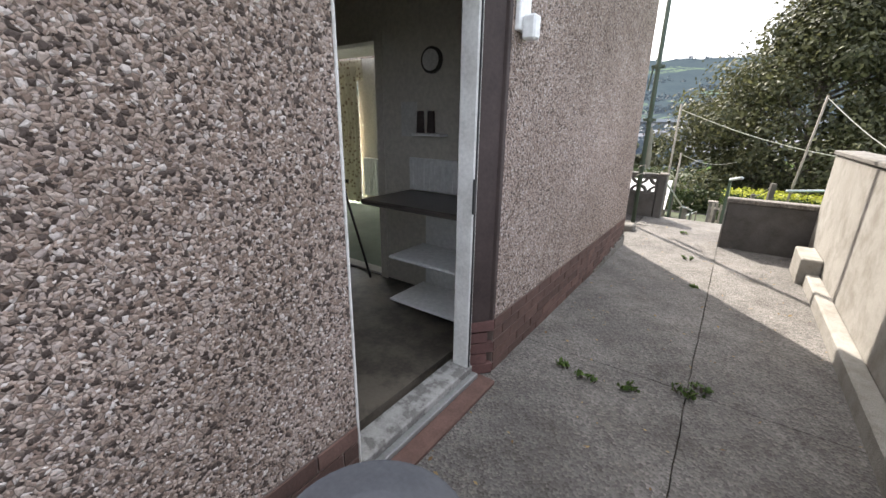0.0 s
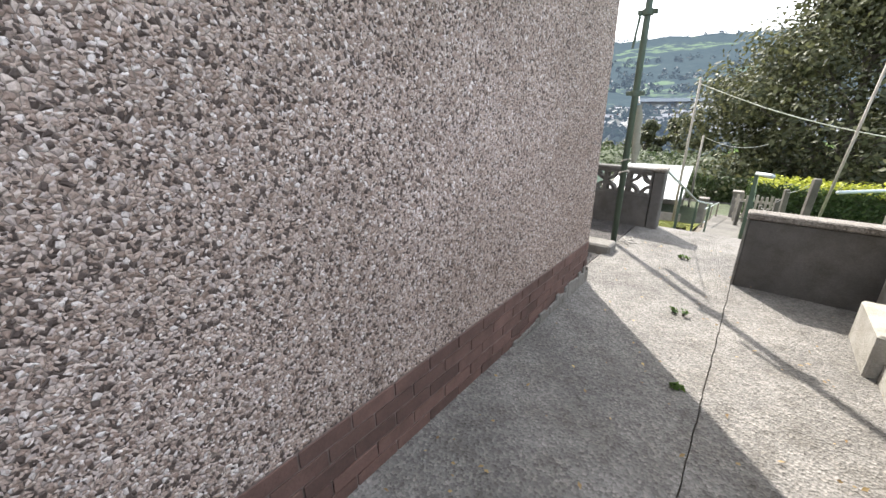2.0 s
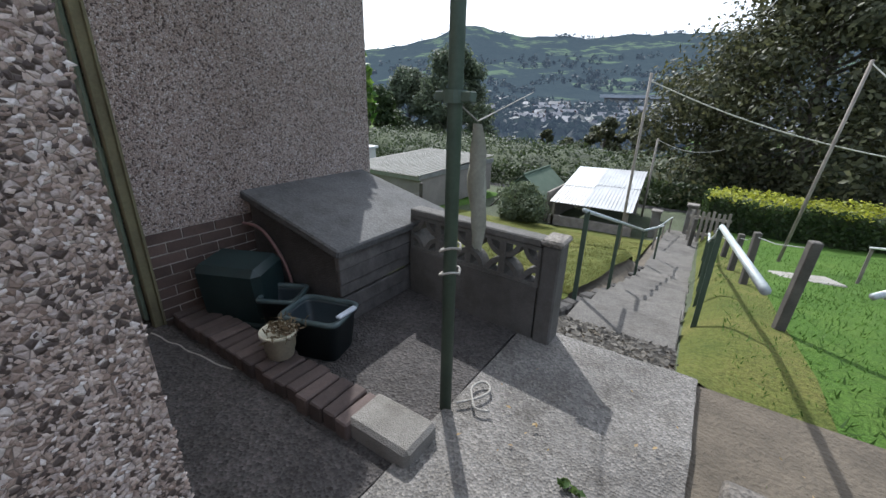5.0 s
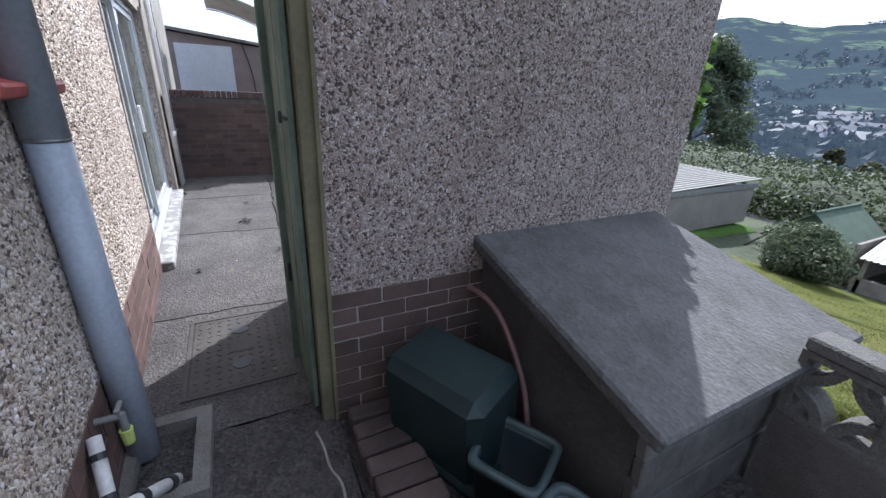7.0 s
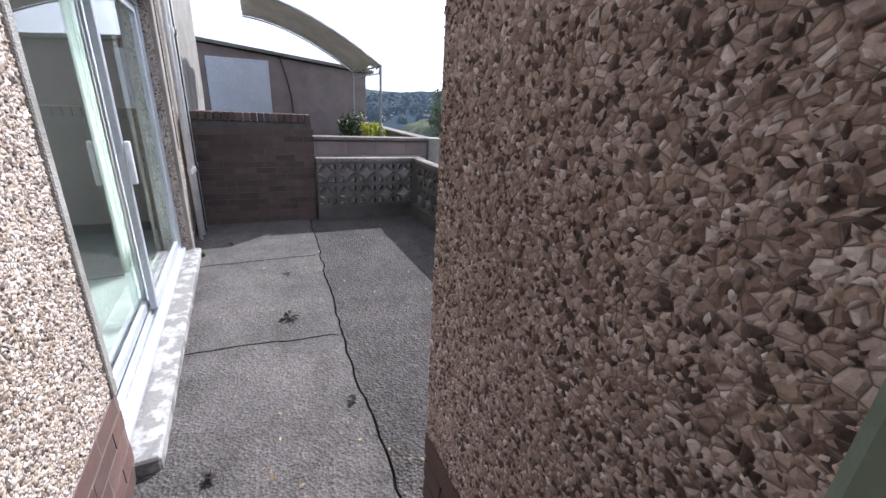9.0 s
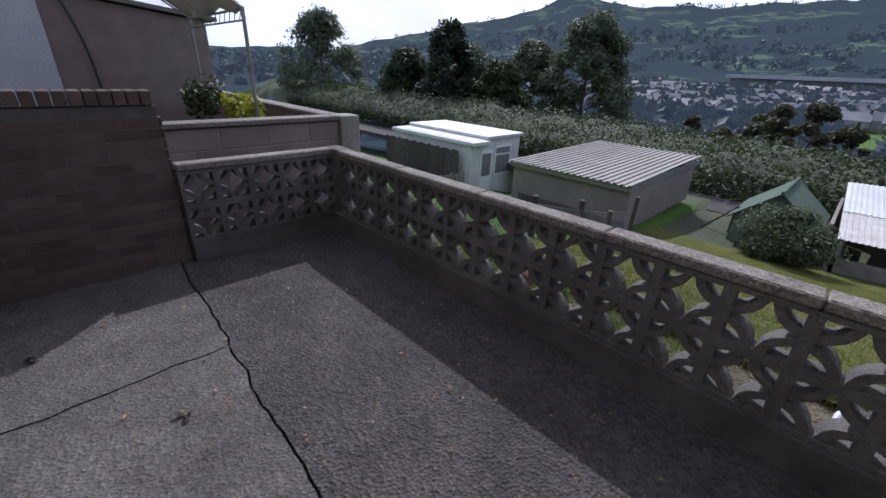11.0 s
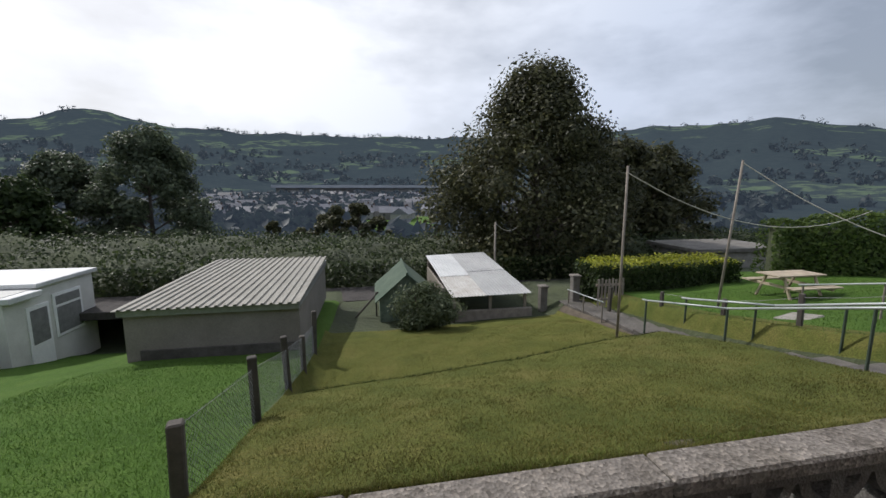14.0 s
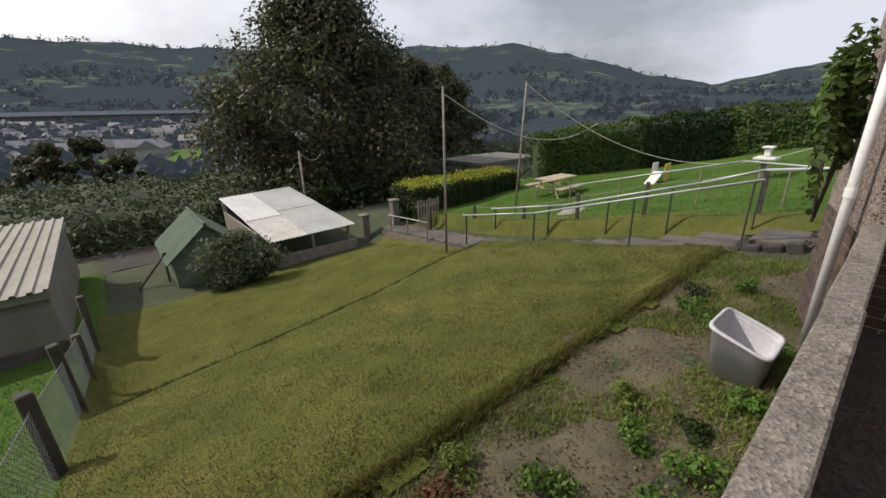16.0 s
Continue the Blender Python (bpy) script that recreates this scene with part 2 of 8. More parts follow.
def grass_mat(name, cols, fine=40.0):
    m, nt, b = mat(name, 0.95)
    big = ramp_node(nt, [(0.3, cols[0]), (0.5, cols[1]), (0.72, cols[2])], noise_node(nt, 0.8, 9.0, 0.78)).outputs["Color"]
    small = ramp_node(nt, [(0.3, (0.45, 0.46, 0.42)), (0.7, (1.45, 1.4, 1.3))], noise_node(nt, fine, 5.0, 0.7)).outputs["Color"]
    nt.links.new(mixc(nt, 1.0, big, small, "MULTIPLY"), b.inputs["Base Color"])
    bump(nt, b, noise_node(nt, fine * 1.6, 4.0, 0.7), 0.8, 0.03)
    b.inputs["Specular IOR Level"].default_value = 0.15
    return m


M_LAWN = grass_mat("lawn", [(0.058, 0.082, 0.018), (0.105, 0.118, 0.03), (0.175, 0.155, 0.055)])
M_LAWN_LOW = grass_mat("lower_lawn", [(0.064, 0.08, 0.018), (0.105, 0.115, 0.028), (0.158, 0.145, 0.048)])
M_LAWN_GREEN = grass_mat("lush_lawn", [(0.045, 0.095, 0.015), (0.067, 0.13, 0.022), (0.097, 0.157, 0.034)])


def chip_mat(name, stops):
    """Loose stone chips of several colours."""
    m, nt, b = mat(name, 0.8)
    rnd = nt.nodes.new("ShaderNodeNewGeometry").outputs["Random Per Island"]
    st = ramp_node(nt, stops, rnd)
    st.color_ramp.interpolation = "CONSTANT"
    stain = ramp_node(nt, [(0.35, (0.8, 0.77, 0.73)), (0.65, (1.06, 1.04, 1.02))], noise_node(nt, 1.1, 4.0)).outputs["Color"]
    grain = ramp_node(nt, [(0.3, (0.82, 0.82, 0.82)), (0.7, (1.12, 1.12, 1.12))], noise_node(nt, 300.0, 2.0)).outputs["Color"]
    nt.links.new(mixc(nt, 1.0, mixc(nt, 1.0, st.outputs["Color"], grain, "MULTIPLY"), stain, "MULTIPLY"), b.inputs["Base Color"])
    return m


M_CHIP = chip_mat("wall_chips", STONES)
M_CHIP_REAR = chip_mat("lit_wall_chips", STONES_REAR)
M_CHIP_OUT = chip_mat("grey_wall_chips", [(p, (c[0] * 0.93, c[1] * 0.97, c[2] * 1.02)) for p, c in STONES])


def leaf_mat(name, dark, light):
    m, nt, b = mat(name, 0.55)
    rnd = nt.nodes.new("ShaderNodeNewGeometry").outputs["Random Per Island"]
    c = ramp_node(nt, [(0.0, dark), (0.6, tuple((d + l) / 2 for d, l in zip(dark, light))), (1.0, light)], rnd).outputs["Color"]
    v = ramp_node(nt, [(0.35, (0.75, 0.75, 0.75)), (0.65, (1.15, 1.15, 1.1))], noise_node(nt, 0.6, 3.0)).outputs["Color"]
    col = mixc(nt, 1.0, c, v, "MULTIPLY")
    nt.links.new(col, b.inputs["Base Color"])
    b.inputs["Specular IOR Level"].default_value = 0.25
    thin = nt.nodes.new("ShaderNodeBsdfTranslucent")
    nt.links.new(col, thin.inputs["Color"])
    ms = nt.nodes.new("ShaderNodeMixShader")
    ms.inputs[0].default_value = 0.4
    nt.links.new(b.outputs[0], ms.inputs[1])
    nt.links.new(thin.outputs[0], ms.inputs[2])
    nt.links.new(ms.outputs[0], nt.nodes["Material Output"].inputs["Surface"])
    return m


M_LEAF = leaf_mat("tree_leaf", (0.036, 0.042, 0.022), (0.13, 0.128, 0.06))
# distance haze painted into a paler leaf colour for the farther trees
M_LEAF_HAZE = leaf_mat("hazed_tree_leaf", (0.06, 0.08, 0.05), (0.16, 0.19, 0.11))
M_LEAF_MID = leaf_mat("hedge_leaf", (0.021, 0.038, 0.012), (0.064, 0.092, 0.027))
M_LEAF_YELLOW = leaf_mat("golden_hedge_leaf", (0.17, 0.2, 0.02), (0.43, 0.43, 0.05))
M_LEAF_BRIGHT = leaf_mat("weed_leaf", (0.05, 0.12, 0.02), (0.17, 0.27, 0.05))
M_LEAF_DRY = leaf_mat("dry_leaf", (0.18, 0.11, 0.05), (0.4, 0.29, 0.14))
M_SLATE_BIT = leaf_mat("slate_chip", (0.07, 0.062, 0.055), (0.2, 0.18, 0.155))
M_LEAF_WEED = leaf_mat("path_weed_leaf", (0.045, 0.085, 0.022), (0.13, 0.19, 0.05))
M_LEAF_SCRUB = leaf_mat("bramble_leaf", (0.02, 0.034, 0.012), (0.075, 0.1, 0.034))
M_LEAF_WITHER = leaf_mat("withered_leaf", (0.1, 0.075, 0.045), (0.25, 0.19, 0.12))
M_LEAF_ROT = leaf_mat("rotten_leaf", (0.016, 0.012, 0.009), (0.05, 0.038, 0.026))
M_LEAF_LIME = leaf_mat("lime_weed_leaf", (0.1, 0.15, 0.03), (0.25, 0.3, 0.07))
M_LEAF_RED = leaf_mat("reddish_leaf", (0.07, 0.05, 0.02), (0.22, 0.09, 0.05))
M_BARK = two_tone("bark", (0.04, 0.032, 0.025), (0.11, 0.09, 0.07), 6.0, 50.0, 0.95, 0.7, 0.02)


# ---- building blocks ----
def thing(name, loc=(0, 0, 0), label="", category="", group="", kind=""):
    ob = new(name)
    ob.location = loc
    return tagged(ob, label, category, group, kind)


def mesh_of(name, bm):
    me = bpy.data.meshes.new(name)
    bm.to_mesh(me)
    bm.free()
    return me


def part(name, bm, material, parent=None, label="", smooth=False):
    """Links a bmesh (in world metres) as one mesh object, under its thing if one is given."""
    me = mesh_of(name, bm) if isinstance(bm, bmesh.types.BMesh) else bm
    if material and not me.materials:
        me.materials.append(material)
    if smooth:
        for p in me.polygons:
            p.use_smooth = True
    ob = new(name, me)
    if parent:
        ob.parent = parent
        if not parent.parent:
            ob.matrix_parent_inverse = Matrix.Translation(-parent.location)
    if label:
        ob["label"] = label
    return ob


def bbox(bm, lo, hi, bevel=0.0, m=None, taper=None):
    """An axis-aligned block between two corners, with worn edges where bevel is given."""
    c = [(a + b) / 2 for a, b in zip(lo, hi)]
    s = [abs(b - a) for a, b in zip(lo, hi)]
    mt = Matrix.Translation(c) @ Matrix.Diagonal((*s, 1))
    if m is not None:
        mt = m @ mt
    made = bmesh.ops.create_cube(bm, size=1.0, matrix=mt)["verts"]
    if bevel:
        es = list({e for v in made for e in v.link_edges})
        bmesh.ops.bevel(bm, geom=es, offset=bevel, segments=1, affect="EDGES", profile=0.6)
    return made


def block(lo, hi, bevel=0.0, m=None):
    bm = bmesh.new()
    bbox(bm, lo, hi, bevel, m)
    return bm


def rod(bm, a, b, r, r2=None, seg=10):
    a, b = Vector(a), Vector(b)
    d = b - a
    mt = Matrix.Translation((a + b) / 2) @ d.to_track_quat("Z", "Y").to_matrix().to_4x4()
    bmesh.ops.create_cone(bm, cap_ends=True, segments=seg, radius1=r, radius2=r if r2 is None else r2, depth=d.length, matrix=mt)


def rods(pts, r, seg=8):
    bm = bmesh.new()
    for a, b in zip(pts, pts[1:]):
        rod(bm, a, b, r, seg=seg)
    return bm


def tube(name, pts, r, material, parent=None, label=""):
    """A bent pipe, hose or cable along smooth points."""
    cu = bpy.data.curves.new(name, "CURVE")
    cu.dimensions = "3D"
    cu.bevel_depth = r
    cu.bevel_resolution = 2
    cu.use_fill_caps = True
    sp = cu.splines.new("NURBS")
    sp.points.add(len(pts) - 1)
    for p, q in zip(sp.points, pts):
        p.co = (*q, 1)
    sp.use_endpoint_u = True
    sp.order_u = 3
    cu.materials.append(material)
    tmp = bpy.data.objects.new(name + "_curve", cu)
    me = bpy.data.meshes.new_from_object(tmp)
    bpy.data.objects.remove(tmp)
    for p in me.polygons:
        p.use_smooth = True
    me.materials.clear()
    return part(name, me, material, parent, label)


def sheet(name, verts, faces, material, parent=None, label="", smooth=False):
    me = bpy.data.meshes.new(name)
    me.from_pydata([tuple(map(float, v)) for v in verts], [], [tuple(map(int, f)) for f in faces])
    me.update()
    return part(name, me, material, parent, label, smooth)


def leaves(name, centres, normals, size, material, parent=None, label="", seed=3, aspect=0.55):
    """Many small pointed leaves, each of two triangles folded along its midrib."""
    rg = np.random.default_rng(seed)
    c = np.asarray(centres, float)
    n = len(c)
    nrm = np.asarray(normals, float) + rg.normal(0, 0.55, (n, 3))
    nrm /= np.linalg.norm(nrm, axis=1)[:, None] + 1e-9
    t = np.cross(nrm, rg.normal(0, 1, (n, 3)))
    t /= np.linalg.norm(t, axis=1)[:, None] + 1e-9
    u = np.cross(nrm, t)
    s = size * rg.uniform(0.6, 1.35, n)[:, None]
    v = np.stack([c - t * s, c + u * s * aspect + nrm * s * 0.15, c + t * s, c - u * s * aspect + nrm * s * 0.15], 1).reshape(-1, 3)
    me = bpy.data.meshes.new(name)
    me.vertices.add(4 * n)
    me.vertices.foreach_set("co", v.astype(np.float32).ravel())
    i = np.arange(n)[:, None] * 4
    loops = np.concatenate([i, i + 1, i + 2, i, i + 2, i + 3], 1).ravel()
    me.loops.add(6 * n)
    me.loops.foreach_set("vertex_index", loops.astype(np.int32))
    me.polygons.add(2 * n)
    me.polygons.foreach_set("loop_start", (np.arange(2 * n) * 3).astype(np.int32))
    me.update()
    me.validate()
    return part(name, me, material, parent, label)


# ---- ground, terraces and distance ----
def own_z(y):
    return np.interp(y, [2.4, 3.98, 4.06, 5.5, 7.4, 8.6, 9.05, 9.3, 10.4, 13.0, 15.0, 20.0, 24.0], [-0.48, -0.63, -0.58, -0.9, -1.3, -1.56, -1.68, -2.12, -2.24, -2.75, -3.05, -3.3, -3.5])


def bank_y(x):
    """Where the low bank between the two lawns runs."""
    return np.interp(x, [-8.5, -6.5, -4.0, -1.5, 0.0], [8.3, 8.42, 8.67, 9.1, 9.3])


def next_z(y):
    return np.interp(y, [2.4, 4.0, 6.8, 10.0, 12.9, 20.0, 24.0], [-0.75, -1.0, -1.62, -2.4, -2.97, -3.3, -3.5])


def path_z(y):
    return np.interp(y, [2.3, 3.2, 6.0, 8.5, 10.4, 15.0, 20.0, 24.0], [-0.06, -0.36, -1.2, -1.88, -2.17, -2.6, -3.2, -3.5])


def right_z(x, y):
    return np.interp(y, [0.0, 3.0, 6.0, 8.5, 11.0, 15.0, 20.0, 24.0], [-0.05, -0.2, -0.75, -1.3, -1.75, -2.2, -3.1, -3.5]) + np.clip((x - 3.0) * 0.05, 0, 0.35)


def garden_z(x, y):
    """Height of the gardens behind the house, before the lane."""
    tilt = np.interp(y, [4.0, 6.8, 9.0, 9.4, 10.4, 13.0], [0.0, 0.035, 0.045, 0.075, 0.075, 0.02]) * np.clip(-1.0 - x, 0, 7.5)
    drop = np.clip((-13.0 - x) / 3.0, 0, 1) * np.interp(y, [8.0, 13.0, 20.0], [0.0, 0.5, 2.0])
    edge = np.clip((x + 8.5) / 0.32, 0, 1) ** 0.6
    shift = (9.05 - bank_y(x)) * np.clip((y - 6.0) / 1.8, 0, 1)
    z = (next_z(y) - drop) * (1 - edge) + (own_z(y + shift) - tilt) * edge
    w = np.clip((x + 0.35) / 0.3, 0, 1)
    z = z * (1 - w) + path_z(y) * w
    w = np.clip((x - 0.95) / 0.3, 0, 1)
    return z * (1 - w) + right_z(x, y) * w


def far_z(x, y):
    """Lane, falling scrub, the valley floor and the hills across it."""
    dx, dy = x + 5.0, y - 1.0
    r = np.hypot(dx, dy)
    az = np.degrees(np.arctan2(dx, dy))
    ridge = np.interp(az, [-110, -74, -60, -46, -37, -22, -4, 20, 38, 50, 56, 64, 72, 79, 100], [1.5, 1.5, 1.9, 4.9, 6.5, 7.3, 7.4, 7.4, 7.8, 7.7, 6.3, 3.9, 2.0, 3.4, 4.0])
    ridge = ridge + 1.7 * np.exp(-((az + 30.5) / 4.8) ** 2) + 0.1 * np.sin(az * 0.55) + 0.06 * np.sin(az * 1.7 + 1)
    ridge = np.where(dy > -60, ridge, 4.0)
    top = np.tan(np.radians(ridge)) * 2200.0
    z = np.interp(r, [20, 34, 60, 130, 260, 620], [-3.5, -5.5, -10.0, -17.0, -16.0, -6.0])
    up = np.clip((r - 620) / (2200 - 620), 0, 1)
    z = z + (top + 6.0) * (up ** 1.25)
    return np.where(r > 2200, top + (r - 2200) * 0.01, z)


def ground_z(x, y):
    g, f = garden_z(x, y), far_z(x, y)
    w = np.clip((y - 21.0) / 4.0, 0, 1)
    w = np.maximum(w, np.clip((np.abs(x + 5) - 34) / 8.0, 0, 1) * (y > 2.3))
    return g * (1 - w) + f * w


def grid_mesh(name, xs, ys, zfun, material, keep=None, parent=None):
    X, Y = np.meshgrid(xs, ys)
    Z = zfun(X, Y)
    v = np.stack([X, Y, Z], -1).reshape(-1, 3)
    nx = len(xs)
    faces = []
    for j in range(len(ys) - 1):
        for i in range(nx - 1):
            if keep is None or keep((xs[i] + xs[i + 1]) / 2, (ys[j] + ys[j + 1]) / 2):
                a = j * nx + i
                faces.append((a, a + 1, a + nx + 1, a + nx))
    return sheet(name, v, faces, material, parent, smooth=True)


def hazed_hill_mat():
    m, nt, b = mat("hillside", 1.0)
    wood = ramp_node(nt, [(0.3, (0.016, 0.024, 0.024)), (0.7, (0.034, 0.044, 0.04))], noise_node(nt, 0.045, 8.0, 0.75)).outputs["Color"]
    field = ramp_node(nt, [(0.3, (0.075, 0.11, 0.055)), (0.7, (0.125, 0.15, 0.085))], noise_node(nt, 0.02, 2.0)).outputs["Color"]
    vor = node(nt, "ShaderNodeTexVoronoi", Scale=0.0085)
    nt.links.new(position(nt), vor.inputs["Vector"])
    sep = nt.nodes.new("ShaderNodeSeparateColor")
    nt.links.new(vor.outputs["Color"], sep.inputs["Color"])
    pick = ramp_node(nt, [(0.74, (0, 0, 0)), (0.76, (1, 1, 1))], sep.outputs["Green"]).outputs["Color"]
    hedge = ramp_node(nt, [(0.42, (1, 1, 1)), (0.52, (0, 0, 0))], noise_node(nt, 0.02, 6.0, 0.7)).outputs["Color"]
    pick = mixc(nt, 1.0, pick, hedge, "MULTIPLY")
    nt.links.new(mixc(nt, pick, wood, field), b.inputs["Base Color"])
    bump(nt, b, noise_node(nt, 0.08, 8.0, 0.75), 0.7, 5.0)
    b.inputs["Specular IOR Level"].default_value = 0.0
    # blue emission stands in for the haze over the far hills
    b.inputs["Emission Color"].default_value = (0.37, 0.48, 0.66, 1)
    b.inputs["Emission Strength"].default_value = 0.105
    return m


M_HILL = hazed_hill_mat()
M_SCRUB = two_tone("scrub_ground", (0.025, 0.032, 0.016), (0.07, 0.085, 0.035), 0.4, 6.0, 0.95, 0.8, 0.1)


def split(*runs):
    out = []
    for a, b, s in runs:
        out += list(np.arange(a, b, s))
    return np.array(sorted(set(np.round(out, 3))))


gx = split((-45, -20, 2.5), (-20, -9, 0.5), (-9, 2, 0.22), (2, 16, 0.5), (16, 40, 2.5))
gy = split((2.42, 14, 0.22), (14, 26, 0.6), (26, 60, 4))


def lawn_mound(x, y):
    n = 0.03 * np.sin(x * 1.9 + y * 0.7) * np.sin(y * 1.6 - x * 0.4)
    return ground_z(x, y) + n * (y > 4.2) * (y < 20)


ground = grid_mesh("ground", gx, gy, lawn_mound, M_SCRUB, lambda x, y: not (-8.5 < x < -0.3 and 4.0 < y < 14.6) and not (x < -8.5 and x > -30 and y < 19) and not (x > 1.2 and x < 14 and y < 15) and not (-0.3 <= x <= 1.0 and y < 14.6))
tagged(ground, "scrubby brown and green ground of a terraced hillside", "ground", kind="structure")
lx = split((-8.5, -0.19, 0.11))
bank = lambda x: 4.02 + 0.07 * math.sin(x * 2.3) + 0.04 * math.sin(x * 7)
lawn = grid_mesh("lawn", lx, split((3.8, 14.7, 0.1)), lambda x, y: lawn_mound(x, y) + 0.04 + 0.006 * np.sin(x * 5.3 + 2.1 * np.sin(y * 1.7)) * np.sin(y * 6.1 + 1.7 * np.sin(x * 2.3)), M_LAWN, lambda x, y: y > bank(x) and y < bank_y(x) + 0.14)
tagged(lawn, "mown sunlit upper lawn above a low grass bank", "lawn", kind="structure")
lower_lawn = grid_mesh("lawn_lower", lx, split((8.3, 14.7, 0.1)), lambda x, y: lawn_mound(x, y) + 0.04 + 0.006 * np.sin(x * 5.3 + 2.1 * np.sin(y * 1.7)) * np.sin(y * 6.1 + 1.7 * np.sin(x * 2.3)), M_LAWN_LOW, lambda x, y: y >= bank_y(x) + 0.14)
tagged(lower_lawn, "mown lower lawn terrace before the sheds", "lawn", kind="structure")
near_lawn = grid_mesh("lawn_neighbour", split((-30, -12, 1.0), (-12, -8.3, 0.2)), split((2.3, 19.1, 0.3)), lambda x, y: lawn_mound(x, y) + 0.03, M_LAWN_GREEN)
tagged(near_lawn, "bright green neighbouring lawn beyond a wire fence", "lawn", kind="structure")
right_lawn = grid_mesh("lawn_upper", split((1.6, 19.4, 0.4)), split((0.9, 17.2, 0.3)), lambda x, y: lawn_mound(x, y) + 0.03, M_LAWN_GREEN)
tagged(right_lawn, "sloping green lawn beside the garden steps", "lawn", kind="structure")
verge = grid_mesh("verge", split((0.9, 1.75, 0.08)), split((2.3, 15.2, 0.12)), lambda x, y: lawn_mound(x, y) + 0.045 - 0.05 * (x < 0.97), M_LAWN)
tagged(verge, "rough grass verge beside the steps", "grass", kind="structure")
bed = grid_mesh("soil_bed", split((-8.5, -0.3, 0.2)), split((2.42, 4.3, 0.12)), lambda x, y: lawn_mound(x, y) + 0.015 + 0.025 * np.sin(x * 6.1) * np.sin(y * 7.3), M_BED)
tagged(bed, "bare soil bed with scattered weeds below the patio wall", "flower bed", kind="structure")

# the valley and hills, one sheet to the horizon
az = np.radians(np.linspace(-112, 118, 231))
rr = np.concatenate([np.arange(48, 140, 8), np.arange(140, 700, 28), np.arange(700, 2300, 60), [2600, 3200, 4200]])
A, R = np.meshgrid(az, rr)
HX, HY = -5 + R * np.sin(A), 1 + R * np.cos(A)
HZ = far_z(HX, HY)
HZ += np.where(R > 700, 5.0, 0.6) * (np.sin(HX * 0.021 + 2) * np.sin(HY * 0.017) + 0.5 * np.sin(HX * 0.06) * np.sin(HY * 0.05 + HX * 0.02)) * np.clip((R - 60) / 100, 0, 1)
hv = np.stack([HX, HY, HZ], -1).reshape(-1, 3)
nA = len(az)
hf = [(j * nA + i, j * nA + i + 1, (j + 1) * nA + i + 1, (j + 1) * nA + i) for j in range(len(rr) - 1) for i in range(nA - 1)]
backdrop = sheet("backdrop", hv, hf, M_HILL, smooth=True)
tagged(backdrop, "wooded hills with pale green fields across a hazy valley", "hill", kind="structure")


fa, fr = np.meshgrid(np.radians(np.linspace(-1.5, 8.5, 12)), np.linspace(150, 262, 10))
fx, fy = -5 + fr * np.sin(fa), 1 + fr * np.cos(fa)
fv = np.stack([fx, fy, far_z(fx, fy) + 1.2], -1).reshape(-1, 3)
field = sheet("playing_field", fv, [(j * 12 + i, j * 12 + i + 1, (j + 1) * 12 + i + 1, (j + 1) * 12 + i) for j in range(9) for i in range(11)], M_LAWN_GREEN, smooth=True)
tagged(field, "mown green playing field in the valley", "field", kind="structure")


# ---- paths and patio ----
def slab(parent, corners, z, thick, material, gap=0.0025, jag=0.006):
    """One cast slab whose broken edges match those of its neighbours."""
    n = len(corners)
    ring = []
    for i in range(n):
        a, b = Vector(corners[i]), Vector(corners[(i + 1) % n])
        lo, hi = (a, b) if (a.x, a.y) < (b.x, b.y) else (b, a)
        d = hi - lo
        side = Vector((-d.y, d.x)).normalized()
        k = max(2, int(d.length / 0.07))
        rg = random.Random(int(abs(lo.x * 131 + lo.y * 717 + hi.x * 37 + hi.y * 293) * 100))
        walk_ = 0.0
        pts = [lo]
        for s in range(1, k):
            walk_ = walk_ * 0.75 + rg.uniform(-jag, jag)
            pts.append(lo + d * (s / k) + side * walk_)
        pts.append(hi)
        if lo is b:
            pts.reverse()
        e = (b - a).normalized()
        inn = Vector((-e.y, e.x)) * gap
        ring += [p + inn for p in pts[:-1]]
    bm = bmesh.new()
    top = [bm.verts.new((p.x, p.y, z)) for p in ring]
    low = [bm.verts.new((p.x, p.y, z - thick)) for p in ring]
    bm.faces.new(top)
    for i in range(len(ring)):
        j = (i + 1) % len(ring)
        bm.faces.new((top[j], top[i], low[i], low[j]))
    bmesh.ops.recalc_face_normals(bm, faces=bm.faces)
    bmesh.ops.triangulate(bm, faces=[f for f in bm.faces if len(f.verts) > 4])
    return part("slab", bm, material, parent)


def quad(x0, x1, y0, y1):
    return ((x0, y0), (x1, y0), (x1, y1), (x0, y1))


